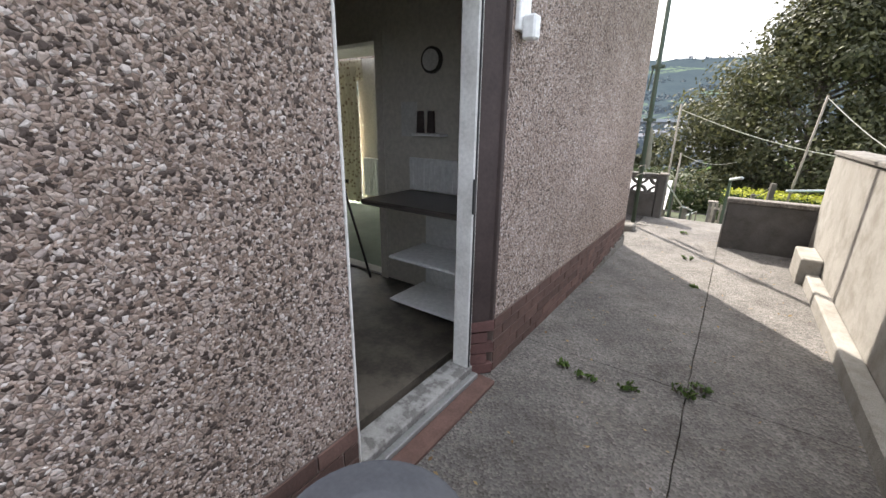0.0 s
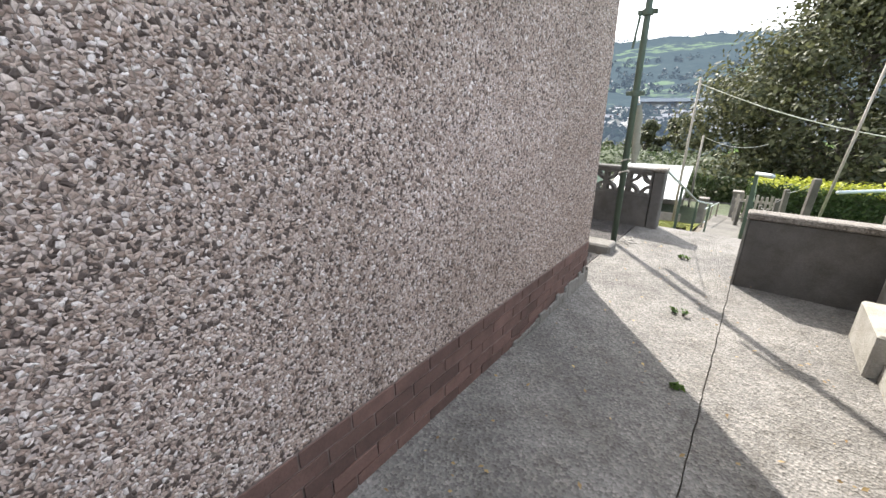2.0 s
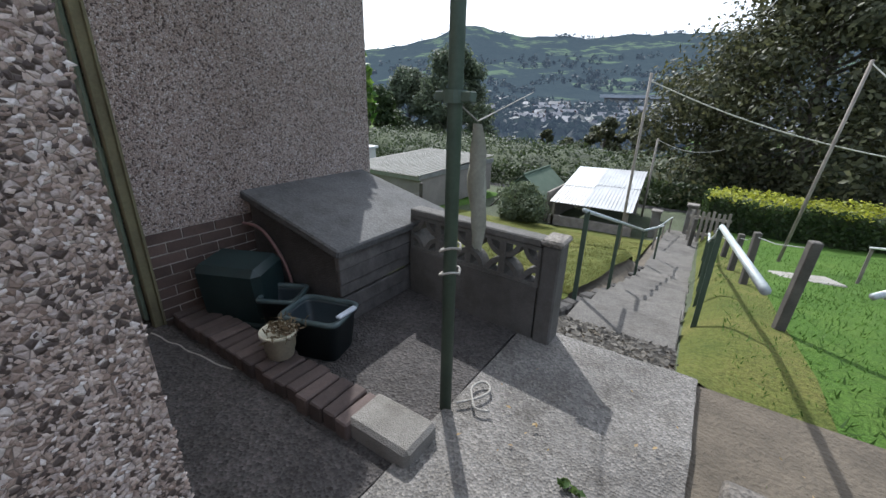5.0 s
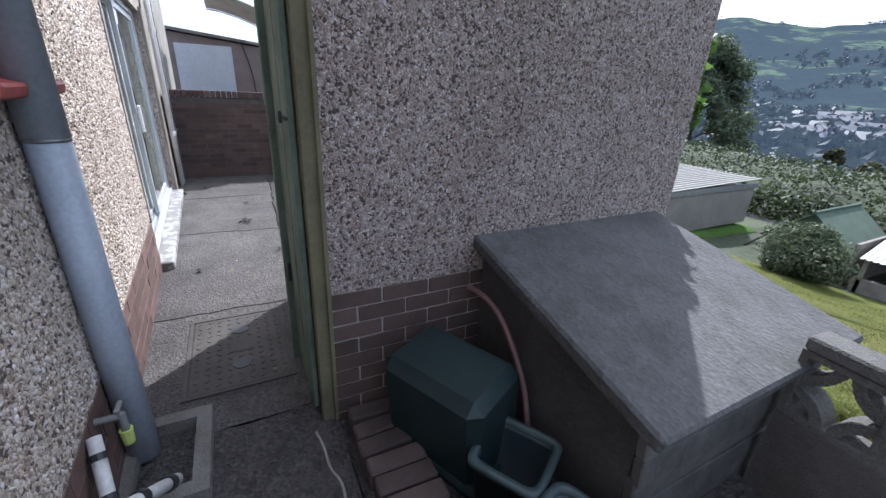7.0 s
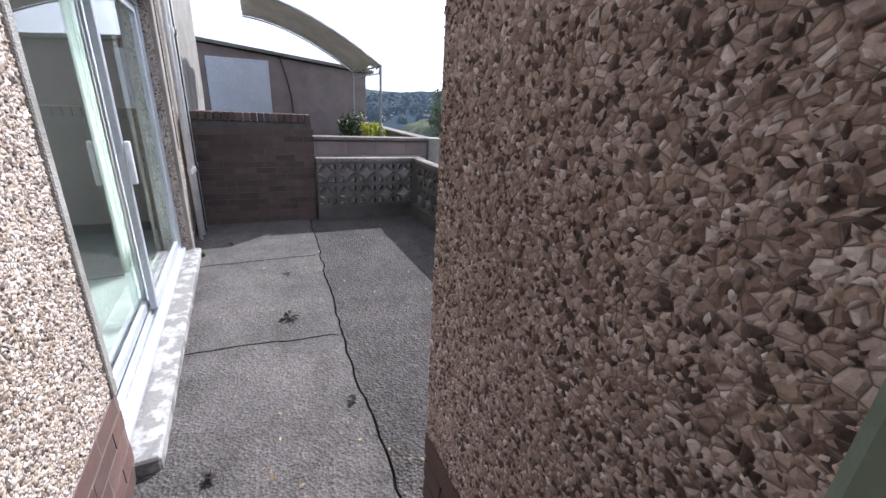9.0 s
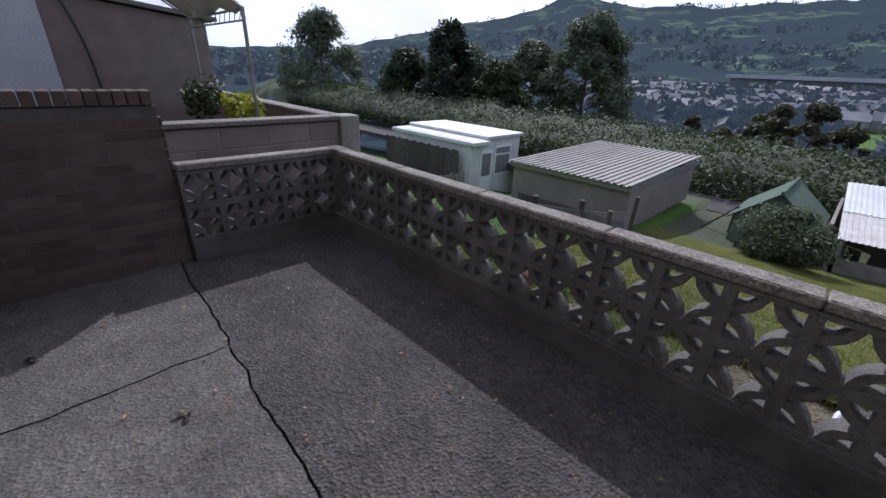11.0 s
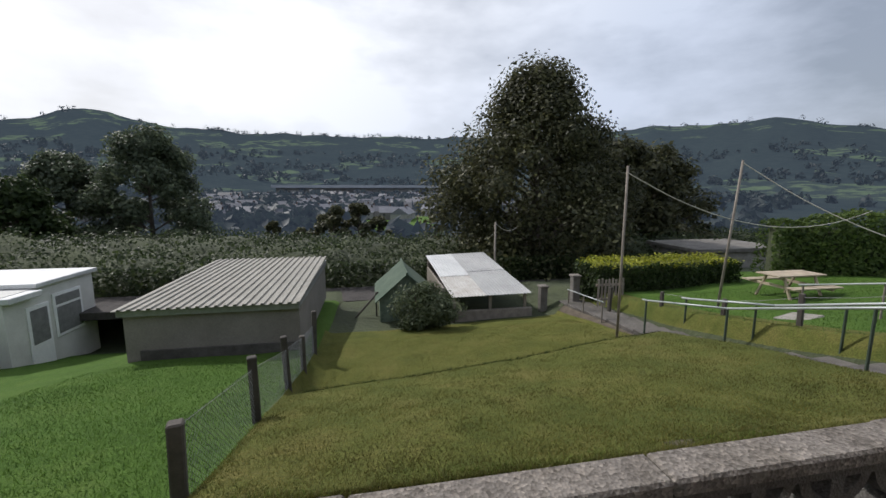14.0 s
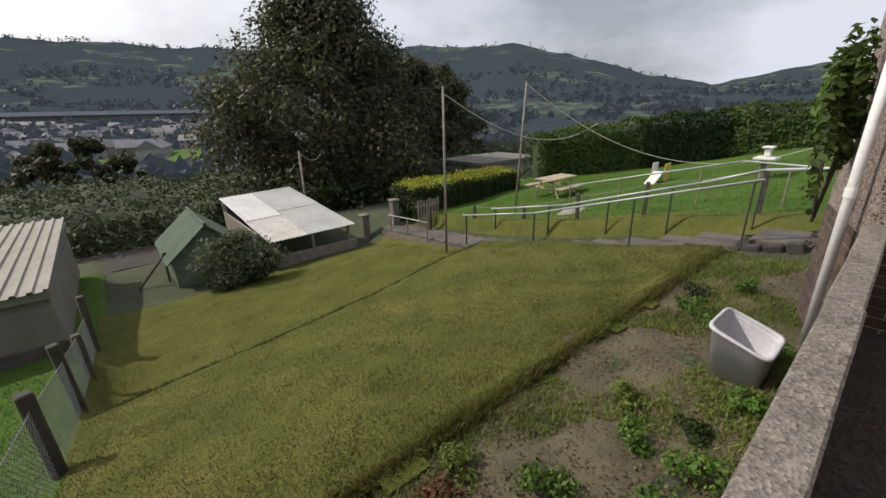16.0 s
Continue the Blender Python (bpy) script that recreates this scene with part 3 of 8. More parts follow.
path_ob = thing("path", (0.5, -2, 0), "cracked grey concrete path beside the house", "path", kind="structure")
for q, z in ((quad(-0.5, 1.02, -9.0, -2.95), 0), (((-0.5, -2.95), (1.02, -2.95), (1.02, -1.1), (1.02, -0.22), (-0.1, -0.13), (-0.5, -0.13)), 0), (quad(1.02, 1.86, -9.0, -2.95), 0), (quad(1.02, 1.86, -2.95, -1.1), 0.0), (((1.02, -1.1), (1.86, -1.1), (1.86, 0.68), (1.02, 0.68), (1.02, -0.22)), -0.002), (((-0.1, -0.13), (1.02, -0.22), (1.02, 0.68), (1.02, 1.2), (-0.1, 1.2), (-0.1, 0.72)), -0.003), (quad(-0.1, 1.02, 1.2, 2.3), -0.02), (quad(-2.2, -0.1, 0.72, 2.3), -0.02), (((-2.3, -0.4), (-1.15, -0.35), (-1.2, 0.72), (-2.3, 0.72)), 0), (((-1.15, -0.35), (-0.1, -0.3), (-0.1, -0.13), (-0.1, 0.72), (-1.2, 0.72)), 0)):
    slab(path_ob, q, z, 0.18, M_PATIO if q[0][0] < -1 else M_CONC, 0.003, 0.0045)
patio = thing("patio", (-5, 1, 0), "worn concrete patio with open cracks between its slabs", "patio", kind="structure")
for q, z in ((((-3.42, -0.5), (-2.3, -0.5), (-2.3, 0.76), (-3.42, 0.76)), 0), (((-5.2, -0.5), (-3.42, -0.5), (-3.42, 0.76), (-5.06, 0.77)), 0), (((-6.6, -0.5), (-5.2, -0.5), (-5.06, 0.77), (-6.64, 0.83)), 0), (((-8.1, -0.5), (-6.6, -0.5), (-6.64, 0.83), (-8.1, 0.89)), 0), (((-8.3, 0.9), (-8.1, 0.89), (-6.64, 0.83), (-5.06, 0.77), (-3.42, 0.76), (-3.4, 0.76), (-3.4, 2.5), (-8.3, 2.5)), -0.006)):
    slab(patio, q, z, 0.2, M_PATIO if z < 0 else M_PATIO_IN, 0.007, 0.013)
yard = grid_mesh("ground_front", np.linspace(-60, 60, 31), np.linspace(-60, 2.4, 17), lambda x, y: -0.62 + 0.37 * ((x > 1.9) | (y < -9.2)) + 0 * x, M_SCRUB, lambda x, y: True)
tagged(yard, "plain ground around and in front of the house", "ground", kind="structure")
under = part("path_bed", block((-8.3, -9, -0.6), (1.9, 2.3, -0.06)), M_SOIL)
tagged(under, "dark earth under the concrete", "ground", kind="structure")


# ---- house ----
H_TOP = 5.2
REAR = 0.0
TURN = Matrix.Rotation(radians(2.7), 4, "Z")     # the rear wall stands a little off square
DOOR = (-4.535, -3.45, 2.14)
PAT = (-6.95, -4.3, 2.15)
house = thing("house", (0, 0, 0), "semi-detached house with pebbledashed walls on a brick plinth", "house", kind="structure")
bm = bmesh.new()
T = 0.24
bbox(bm, (-T, -9.0, 0.36), (0.0, DOOR[0], H_TOP))
bbox(bm, (-T, DOOR[1], 0.36), (0.0, REAR, H_TOP))
bbox(bm, (-T, DOOR[0], DOOR[2]), (0.0, DOOR[1], H_TOP))
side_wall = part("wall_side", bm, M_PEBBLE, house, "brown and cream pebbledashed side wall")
bm = bmesh.new()
WIN = (-2.54, -1.15, 1.46, 2.45)
bbox(bm, (PAT[1], REAR - T, 0.42), (WIN[0], REAR, H_TOP), 0, TURN)
bbox(bm, (WIN[1], REAR - T, 0.42), (-0.02, REAR, H_TOP), 0, TURN)
bbox(bm, (WIN[0], REAR - T, 0.42), (WIN[1], REAR, WIN[2]), 0, TURN)
bbox(bm, (WIN[0], REAR - T, WIN[3]), (WIN[1], REAR, H_TOP), 0, TURN)
bbox(bm, (PAT[0], REAR - T, PAT[2]), (PAT[1], REAR, H_TOP), 0, TURN)
bbox(bm, (-7.5, REAR - T, 0.0), (PAT[0], REAR, H_TOP), 0, TURN)
rear_wall = part("wall_rear", bm, M_PEBBLE_REAR, house, "pebbledashed rear wall with stones coloured paler for the sun")
bm = bmesh.new()
bbox(bm, (-T, DOOR[1], -0.1), (0.001, REAR, 0.36))
bbox(bm, (-T, -9.0, -0.1), (0.001, DOOR[0], 0.36))
bbox(bm, (PAT[1], REAR - T, -0.1), (-0.03, REAR + 0.0015, 0.42), 0, TURN)
plinth = part("plinth", bm, M_MORTAR_BROWN, house, "mortar of the brick plinth")

# ---- outbuilding ----
outb = thing("outbuilding", (-2.8, 1.75, 0), "small pebbledashed outbuilding with a brick base", "outbuilding", kind="structure")
OX0, OX1, OY0, OY1 = -3.47, -2.15, 0.72, 2.82
OYB = 2.45      # its patio-side corner; the garden face runs askew


def prism(inset, z0, z1):
    bm = bmesh.new()
    c = ((OX0 + inset, OY0 + inset), (OX1 - inset, OY0 + inset), (OX1 - inset, OY1 - inset), (OX0 + inset, OYB - inset))
    lo, hi = [bm.verts.new((*p, z0)) for p in c], [bm.verts.new((*p, z1)) for p in c]
    bm.faces.new(lo[::-1])
    bm.faces.new(hi)
    for i in range(4):
        k = (i + 1) % 4
        bm.faces.new((lo[i], lo[k], hi[k], hi[i]))
    return bm


part("wall", prism(0.0, 0.66, 2.75), M_PEBBLE_OUT, outb, "grey-brown pebbledashed wall")
part("brick_base", prism(0.003, -0.9, 0.66), M_MORTAR, outb)
part("roof", prism(-0.07, 2.752, 2.87), M_RENDER, outb)


# ---- pierced screen walls ----
COURSE = 0.285


def screen_block(s=0.3, depth=0.11, course=COURSE):
    """One pierced block: a rim and four arcs about its corners."""
    bm = bmesh.new()
    rim, hs, hz = 0.026, s / 2 - 0.0004, course / 2 - 0.0004
    for lo, hi in (((-hs, -depth / 2, -hz), (-hs + rim, depth / 2, hz)), ((hs - rim, -depth / 2, -hz), (hs, depth / 2, hz)), ((-hs + rim, -depth / 2, -hz), (hs - rim, depth / 2, -hz + rim)), ((-hs + rim, -depth / 2, hz - rim), (hs - rim, depth / 2, hz))):
        bbox(bm, lo, hi)
    k = course / s
    for sx in (-1, 1):
        for sz in (-1, 1):
            ring = []
            n = 6
            for i in range(n + 1):
                a = math.pi / 2 * i / n
                q = []
                for rad in (s * 0.345, s * 0.474):
                    for d in (-depth * 0.44, depth * 0.44):
                        q.append(bm.verts.new((sx * (s / 2 - 0.004 - rad * math.cos(a)), d, sz * (s / 2 - 0.004 - rad * math.sin(a)) * k)))
                ring.append(q)
            for p, q in zip(ring, ring[1:]):
                for i, j in ((0, 1), (1, 3), (3, 2), (2, 0)):
                    bm.faces.new((p[i], p[j], q[j], q[i]))
    bmesh.ops.recalc_face_normals(bm, faces=bm.faces)
    return mesh_of("screen_block", bm)


BLOCK = screen_block()
BLOCK.materials.append(M_SCREEN)


def screen_wall(name, a, b, courses, z0, label, coping=True, top=None):
    """A run of pierced blocks between plan points a and b, with a coping in lengths."""
    a, b = Vector((*a, 0)), Vector((*b, 0))
    d = b - a
    n = max(1, round(d.length / 0.288))
    ang = math.atan2(d.y, d.x)
    w = thing(name, (a.x, a.y, z0), label, "wall", kind="structure")
    for c in range(courses):
        for i in range(n):
            ob = new("screen_block", BLOCK)
            ob.matrix_world = Matrix.Translation(a + d * ((i + 0.5) / n) + Vector((0, 0, z0 + COURSE * (c + 0.5)))) @ Matrix.Rotation(ang, 4, "Z") @ Matrix.Diagonal((d.length / n / 0.3, 1, 1, 1))
            m = ob.matrix_world.copy()
            ob.parent = w
            ob.matrix_parent_inverse = Matrix.Translation(-w.location)
            ob.matrix_basis = m
    if coping:
        L = d.length
        z = z0 + COURSE * courses + 0.002
        k = max(1, round(L / 0.92))
        for i in range(k):
            j = 0.006 * math.sin(i * 5.1)
            mt = Matrix.Translation(a) @ Matrix.Rotation(ang, 4, "Z")
            part("coping_stone", block((L * i / k + 0.002, -0.064 + j, z), (L * (i + 1) / k - 0.002, 0.064 + j, z + 0.054), 0.009, mt), M_COPING if courses > 1 else M_SCREEN, w)
    return w


screen_wall("screen_wall", (-7.81, 2.335), (-3.51, 2.4), 2, 0.165, "grey pierced concrete block wall with a rough coping")
# added plinths under the blocks, coloured dark to pass as shaded patio floor
part_base = part("screen_footing", block((-0.29, -0.075, -0.9), (4.35, 0.055, 0.163), 0.0, Matrix.Translation((-7.81, 2.335, 0)) @ Matrix.Rotation(math.atan2(0.065, 4.3), 4, "Z")), M_RENDER_DARK)
tagged(part_base, "added footing below the pierced block wall, toned like shaded floor", "wall", kind="structure")
tagged(part("screen_footing_end", block((-8.045, 1.0, -0.2), (-7.925, 2.255, 0.163)), M_RENDER_DARK), "added dark plinth below the end screen wall, toned like shaded floor", "wall", kind="structure")
screen_wall("screen_wall_end", (-7.98, 1.0), (-7.98, 2.3), 2, 0.165, "short pierced concrete block wall at the patio's end")
tagged(part("corner_pier", block((-8.06, 2.29, -0.3), (-7.814, 2.43, 0.79), 0.008), M_SCREEN), "concrete corner pier between two pierced walls", "pier", kind="structure")
screen_wall("screen_wall_low", (-1.12, 2.26), (0.02, 2.18), 1, 0.37, "single course of pierced blocks on a dark rendered wall")
low_base = part("screen_base_low", block((0, -0.06, -0.5), (1.14, 0.06, 0.368), 0.0, Matrix.Translation((-1.12, 2.26, 0)) @ Matrix.Rotation(math.atan2(-0.08, 1.09), 4, "Z")), M_RENDER_DARK)
tagged(low_base, "dark rendered base wall beneath pierced blocks", "wall", kind="structure")
pier = thing("gate_pier", (0.1, 2.15, 0), "squat rendered pier at the head of the garden steps", "pier", kind="structure")
# shaft coloured with dark cement for the pier's shadowed side
part("shaft", block((0.025, 2.1, -0.4), (0.145, 2.28, 0.68), 0.012), M_RENDER_DARK, pier)
part("cap", block((0.012, 2.085, 0.682), (0.16, 2.295, 0.725), 0.014), M_COPING, pier)

# ---- divider ----
div = thing("divider_wall", (-8.05, 0.4, 0), "dark brown brick dividing wall between two patios", "wall", kind="structure")
part("core", block((-8.11, -0.5, -0.1), (-7.984, 0.975, 1.2)), M_RENDER_DARK, div)

# ---- right boundary ----
bw = thing("boundary_wall", (1.95, -3, 0), "pale rendered boundary wall with a rough top and stepped foot", "wall", kind="structure")
part("wall", block((1.87, -9.0, -0.2), (2.05, 0.69, 1.2), 0.01), M_RENDER_PALE, bw)
part("coping", block((1.85, -9.0, 1.202), (2.08, 0.7, 1.25), 0.01), M_RENDER, bw)
part("ledge", block((1.76, -9.0, -0.1), (1.868, -0.35, 0.12), 0.012), M_RENDER_PALE, bw)
part("ledge", block((1.70, -0.345, -0.1), (1.868, 0.2, 0.26), 0.012), M_RENDER_PALE, bw)
lw = thing("low_wall", (1.4, 0.77, 0), "low rendered wall with a pale coping, its shaded face coloured dark", "wall", kind="structure")
# shade is put into the dark face, sunlight into the lighter end strip
part("wall", block((1.03, 0.69, -0.2), (1.9, 0.82, 0.575), 0.01), M_RENDER_DARK, lw)
part("coping", block((1.01, 0.675, 0.577), (3.2, 0.84, 0.63), 0.01), M_COPING, lw)
part("wall_end", block((1.012, 0.688, -0.2), (1.028, 0.825, 0.575), 0.0), M_RENDER, lw)


# ---- shared makers ----
def gz(x, y):
    return float(lawn_mound(np.array(x), np.array(y)))


def open_box(x0, x1, y0, y1, z0, z1, flare, t, zback=None):
    bm = bmesh.new()
    zb = z1 if zback is None else zback
    o = [(x0, y0, z0), (x1, y0, z0), (x1, y1, z0), (x0, y1, z0), (x0 - flare, y0 - flare, z1), (x1 + flare, y0 - flare, z1), (x1 + flare, y1 + flare, zb), (x0 - flare, y1 + flare, zb)]
    i = [(x0 + t, y0 + t, z0 + t), (x1 - t, y0 + t, z0 + t), (x1 - t, y1 - t, z0 + t), (x0 + t, y1 - t, z0 + t), (x0 - flare + t, y0 - flare + t, z1), (x1 + flare - t, y0 - flare + t, z1), (x1 + flare - t, y1 + flare - t, zb), (x0 - flare + t, y1 + flare - t, zb)]
    O = [bm.verts.new(v) for v in o]
    I = [bm.verts.new(v) for v in i]
    bm.faces.new((O[3], O[2], O[1], O[0]))
    bm.faces.new((I[0], I[1], I[2], I[3]))
    for a in range(4):
        b = (a + 1) % 4
        bm.faces.new((O[a], O[b], O[b + 4], O[a + 4]))
        bm.faces.new((I[b], I[a], I[a + 4], I[b + 4]))
        bm.faces.new((O[a + 4], O[b + 4], I[b + 4], I[a + 4]))
    bmesh.ops.recalc_face_normals(bm, faces=bm.faces)
    return bm


def rounded_tub(parent, cx, cy, z, w, d, h, rot, material, rim_material, back=0.0, t=0.014):
    """An open plastic tub with rounded corners, a body and a rolled rim; the rim may rise to the back."""
    mt = Matrix.Translation((cx, cy, z)) @ Matrix.Rotation(radians(rot), 4, "Z")
    sq = lambda v: math.copysign(abs(v) ** 0.3, v)

    def rings(bm, rows):
        out = []
        for fx, dx, f, lift in rows:
            ring = []
            for i in range(28):
                a = 2 * math.pi * (i + 0.5) / 28
                c, s = sq(math.cos(a)), sq(math.sin(a))
                ring.append(bm.verts.new(mt @ Vector(((w / 2 * fx + dx) * c, (d / 2 * fx + dx) * s, f + lift * (0.5 + 0.5 * s)))))
            out.append(ring)
        for a, b in zip(out, out[1:]):
            for i in range(28):
                k = (i + 1) % 28
                bm.faces.new((a[i], a[k], b[k], b[i]))
        return out

    bm = bmesh.new()
    r = rings(bm, ((0.82, 0, 0.0, 0), (0.97, 0, h * 0.9, back), (1.0, 0, h - 0.03, back), (1.0, -t, h - 0.03, back), (0.97, -t, h * 0.85, back), (0.82, -t, t, 0)))
    bm.faces.new(r[0][::-1])
    bm.faces.new(r[-1])
    part("tub", bm, material, parent, smooth=True)
    bm = bmesh.new()
    r = rings(bm, ((1.0, -t, h - 0.028, back), (1.0, 0.012, h - 0.028, back), (1.0, 0.014, h - 0.01, back), (1.0, 0.008, h, back), (1.0, -t, h, back), (1.0, -t, h - 0.028, back)))
    part("rim", bm, rim_material, parent, smooth=True)


def ellip(rg, n, c, r, shell=0.65):
    d = rg.normal(0, 1, (n, 3))
    d /= np.linalg.norm(d, axis=1)[:, None]
    s = shell + (1 - shell) * rg.random(n)[:, None]
    return np.asarray(c) + d * s * np.asarray(r), d


def bush(name, c, r, n, size, material, label, cat="bush", seed=1, lumps=14, kind="", group=""):
    """A plant of stems and many leaves gathered in uneven lumps."""
    rg = np.random.default_rng(seed)
    g = thing(name, (c[0], c[1], c[2] - r[2]), label, cat, group, kind)
    lc, ld = ellip(rg, lumps, c, np.asarray(r) * 0.72, 0.5)
    pts, nr = [], []
    for q in lc:
        s = rg.uniform(0.3, 0.55)
        p, d = ellip(rg, n // lumps, q, np.asarray(r) * s, 0.5)
        pts.append(p)
        nr.append(d + np.array((0, 0, 0.4)))
    leaves("foliage", np.concatenate(pts), np.concatenate(nr), size, material, g, seed=seed)
    bm = bmesh.new()
    for q in lc[:6]:
        rod(bm, (c[0], c[1], c[2] - r[2] - 0.1), tuple(q), max(0.006, r[0] * 0.03), max(0.004, r[0] * 0.012), 5)
    part("stems", bm, M_BARK, g)
    return g




# ---- brickwork ----
def brick_mesh():
    bm = bmesh.new()
    bbox(bm, (-0.5, -0.5, -0.5), (0.5, 0.5, 0.5), 0.02)
    return mesh_of("brick", bm)


BRICKS = {}


def lay(parent, a, b, z0, courses, material, h=0.075, L=0.225, depth=0.03, name="brick", seed=0, skip=None):
    """Courses of bricks, each an object, along the plan line a to b, standing proud of their mortar."""
    key = material.name
    if key not in BRICKS:
        BRICKS[key] = brick_mesh()
        BRICKS[key].materials.append(material)
    a, b = Vector((*a, 0)), Vector((*b, 0))
    d = b - a
    n = d.length
    ang = math.atan2(d.y, d.x)
    rg = random.Random(seed)
    for c in range(courses):
        u = -L / 2 if c % 2 else 0.0
        while u < n - 0.01:
            lo, hi = max(u, 0) + 0.005, min(u + L, n) - 0.005
            u += L
            if hi - lo < 0.03 or (skip and skip((lo + hi) / 2, c)):
                continue
            m = Matrix.Translation(a + d * ((lo + hi) / 2 / n) + Vector((0, 0, z0 + h * (c + 0.5)))) @ Matrix.Rotation(ang, 4, "Z") @ Matrix.Translation((0, rg.uniform(-0.0015, 0.002), 0)) @ Matrix.Diagonal((hi - lo, depth, h - 0.011, 1))
            ob = new(name, BRICKS[key])
            ob.parent = parent
            if not parent.parent:
                ob.matrix_parent_inverse = Matrix.Translation(-parent.location)
            ob.matrix_basis = m


def rp(x, y, z=0.0):
    """A place given along the rear wall, turned with it."""
    return tuple(TURN @ Vector((x, y, z)))


# ---- side door ----
dr = thing("door_side", (-0.1, -3.95, 0.08), "white plastic glazed side door standing open inwards", "door", kind="structure")
D0, D1 = -4.495, -3.6
part("frame_jamb", block((-0.16, D0 - 0.035, 0.06), (-0.06, D0 - 0.012, 2.1), 0.004), M_WHITE_OLD, dr)
part("frame_jamb", block((-0.16, D1 - 0.042, 0.06), (-0.06, D1, 2.1), 0.005), M_WHITE_OLD, dr)
part("frame_head", block((-0.16, D0, 2.102), (-0.06, D1, 2.16), 0.006), M_WHITE_OLD, dr)
part("threshold", block((-0.19, D0 + 0.0, 0.045), (-0.045, D1, 0.098), 0.006), M_STEP_PAINT, dr, "scuffed white plastic threshold")
part("threshold_strip", block((-0.043, D0 + 0.02, 0.03), (-0.005, D1 + 0.0, 0.062), 0.004), M_STEEL, dr, "metal drip strip")
part("seal_strip", block((-0.0595, D1 - 0.03, 0.1), (-0.053, D1 - 0.02, 2.08)), M_BLACK, dr)
part("latch_plate", block((-0.0598, D1 - 0.05, 1.02), (-0.05, D1 - 0.032, 1.2), 0.001), M_BLACK, dr, "dark metal latch plate")
HINGE = Matrix.Translation((-0.19, D0 + 0.012, 0)) @ Matrix.Rotation(radians(-21), 4, "Z") @ Matrix.Translation((0.17, -D0 - 0.08, 0))
lf = part("leaf", block((-1.0, D0 + 0.055, 0.11), (-0.93, D0 + 0.105, 2.08), 0.004, HINGE), M_WHITE, dr, "open glazed door leaf")
for lo, hi in (((-0.25, D0 + 0.055, 0.11), (-0.17, D0 + 0.105, 2.08)), ((-0.928, D0 + 0.055, 0.11), (-0.252, D0 + 0.105, 0.27)), ((-0.928, D0 + 0.055, 0.88), (-0.252, D0 + 0.105, 0.95)), ((-0.928, D0 + 0.055, 1.03), (-0.252, D0 + 0.105, 1.10)), ((-0.928, D0 + 0.055, 1.99), (-0.252, D0 + 0.105, 2.08))):
    part("stile", block(lo, hi, 0.004, HINGE), M_WHITE, lf)
M_DARKGLASS = two_tone("obscure_glass", (0.035, 0.05, 0.045), (0.07, 0.09, 0.08), 12.0, 80.0, 0.12, 0.2, 0.002)
part("pane", block((-0.928, D0 + 0.075, 1.1), (-0.252, D0 + 0.085, 1.99), 0, HINGE), M_DARKGLASS, lf, "obscure greenish glass")
part("pane", block((-0.928, D0 + 0.075, 0.27), (-0.252, D0 + 0.085, 0.88), 0, HINGE), M_DARKGLASS, lf, "obscure greenish glass")
part("letter_panel", block((-0.928, D0 + 0.072, 0.95), (-0.252, D0 + 0.088, 1.03), 0, HINGE), M_BLACK, lf, "black panel between the rails")

rev = thing("door_reveal", (-0.05, -3.5, 0), "brown painted reveal with brick corner beside the door", "reveal", kind="structure")
bm = bmesh.new()
vs = [bm.verts.new(v) for v in ((-0.1, D1 + 0.002, 0.34), (-0.002, DOOR[1] - 0.012, 0.34), (-0.1, DOOR[1] - 0.012, 0.34), (-0.1, D1 + 0.002, 2.14), (-0.002, DOOR[1] - 0.012, 2.14), (-0.1, DOOR[1] - 0.012, 2.14))]
for f in ((0, 1, 4, 3), (1, 2, 5, 4), (2, 0, 3, 5), (3, 4, 5), (2, 1, 0)):
    bm.faces.new([vs[i] for i in f])
part("reveal_board", bm, M_BROWN_REVEAL, rev)
part("corner_bead", block((-0.02, DOOR[1] - 0.03, 0.36), (0.006, DOOR[1] + 0.004, 2.14), 0.004), M_BROWN_REVEAL, rev)
part("reveal_board_left", block((-0.03, DOOR[0] + 0.001, 0.05), (0.004, DOOR[0] + 0.012, 2.14), 0.003), M_WHITE_OLD, rev, "thin cream edge bead")
lay(rev, (-0.105, D1 + 0.03), (0.0, DOOR[1] + 0.0), 0.0, 5, M_BRICK_PAINT, 0.072, 0.24, 0.05, seed=4)
st = part("door_step", block((-0.2, -4.49, -0.05), (0.085, D1 + 0.05, 0.028), 0.01), M_BRICK)
tagged(st, "dull red painted door step edge", "step", kind="structure")
lamp = thing("wall_lamp", (0.06, -3.36, 1.95), "small white plastic outside lamp bracket on the wall", "wall lamp")
part("backplate", block((0.001, -3.42, 1.9), (0.03, -3.3, 2.1), 0.006), M_WHITE, lamp)
part("arm", block((0.031, -3.4, 1.86), (0.1, -3.33, 1.97), 0.01), M_WHITE, lamp)

lay(plinth, (0.0, DOOR[1]), (0.0, -0.0), -0.015, 5, M_BRICK, depth=0.016, seed=1)
lay(plinth, (0.0, -5.85), (0.0, DOOR[0]), -0.015, 5, M_BRICK, depth=0.016, seed=2)
lay(plinth, rp(-0.0, -0.005)[:2], rp(PAT[1], -0.005)[:2], 0.0, 5, M_BRICK, h=0.084, depth=0.018, seed=3)
rg_ = random.Random(21)
bm = bmesh.new()
y_ = -1.3
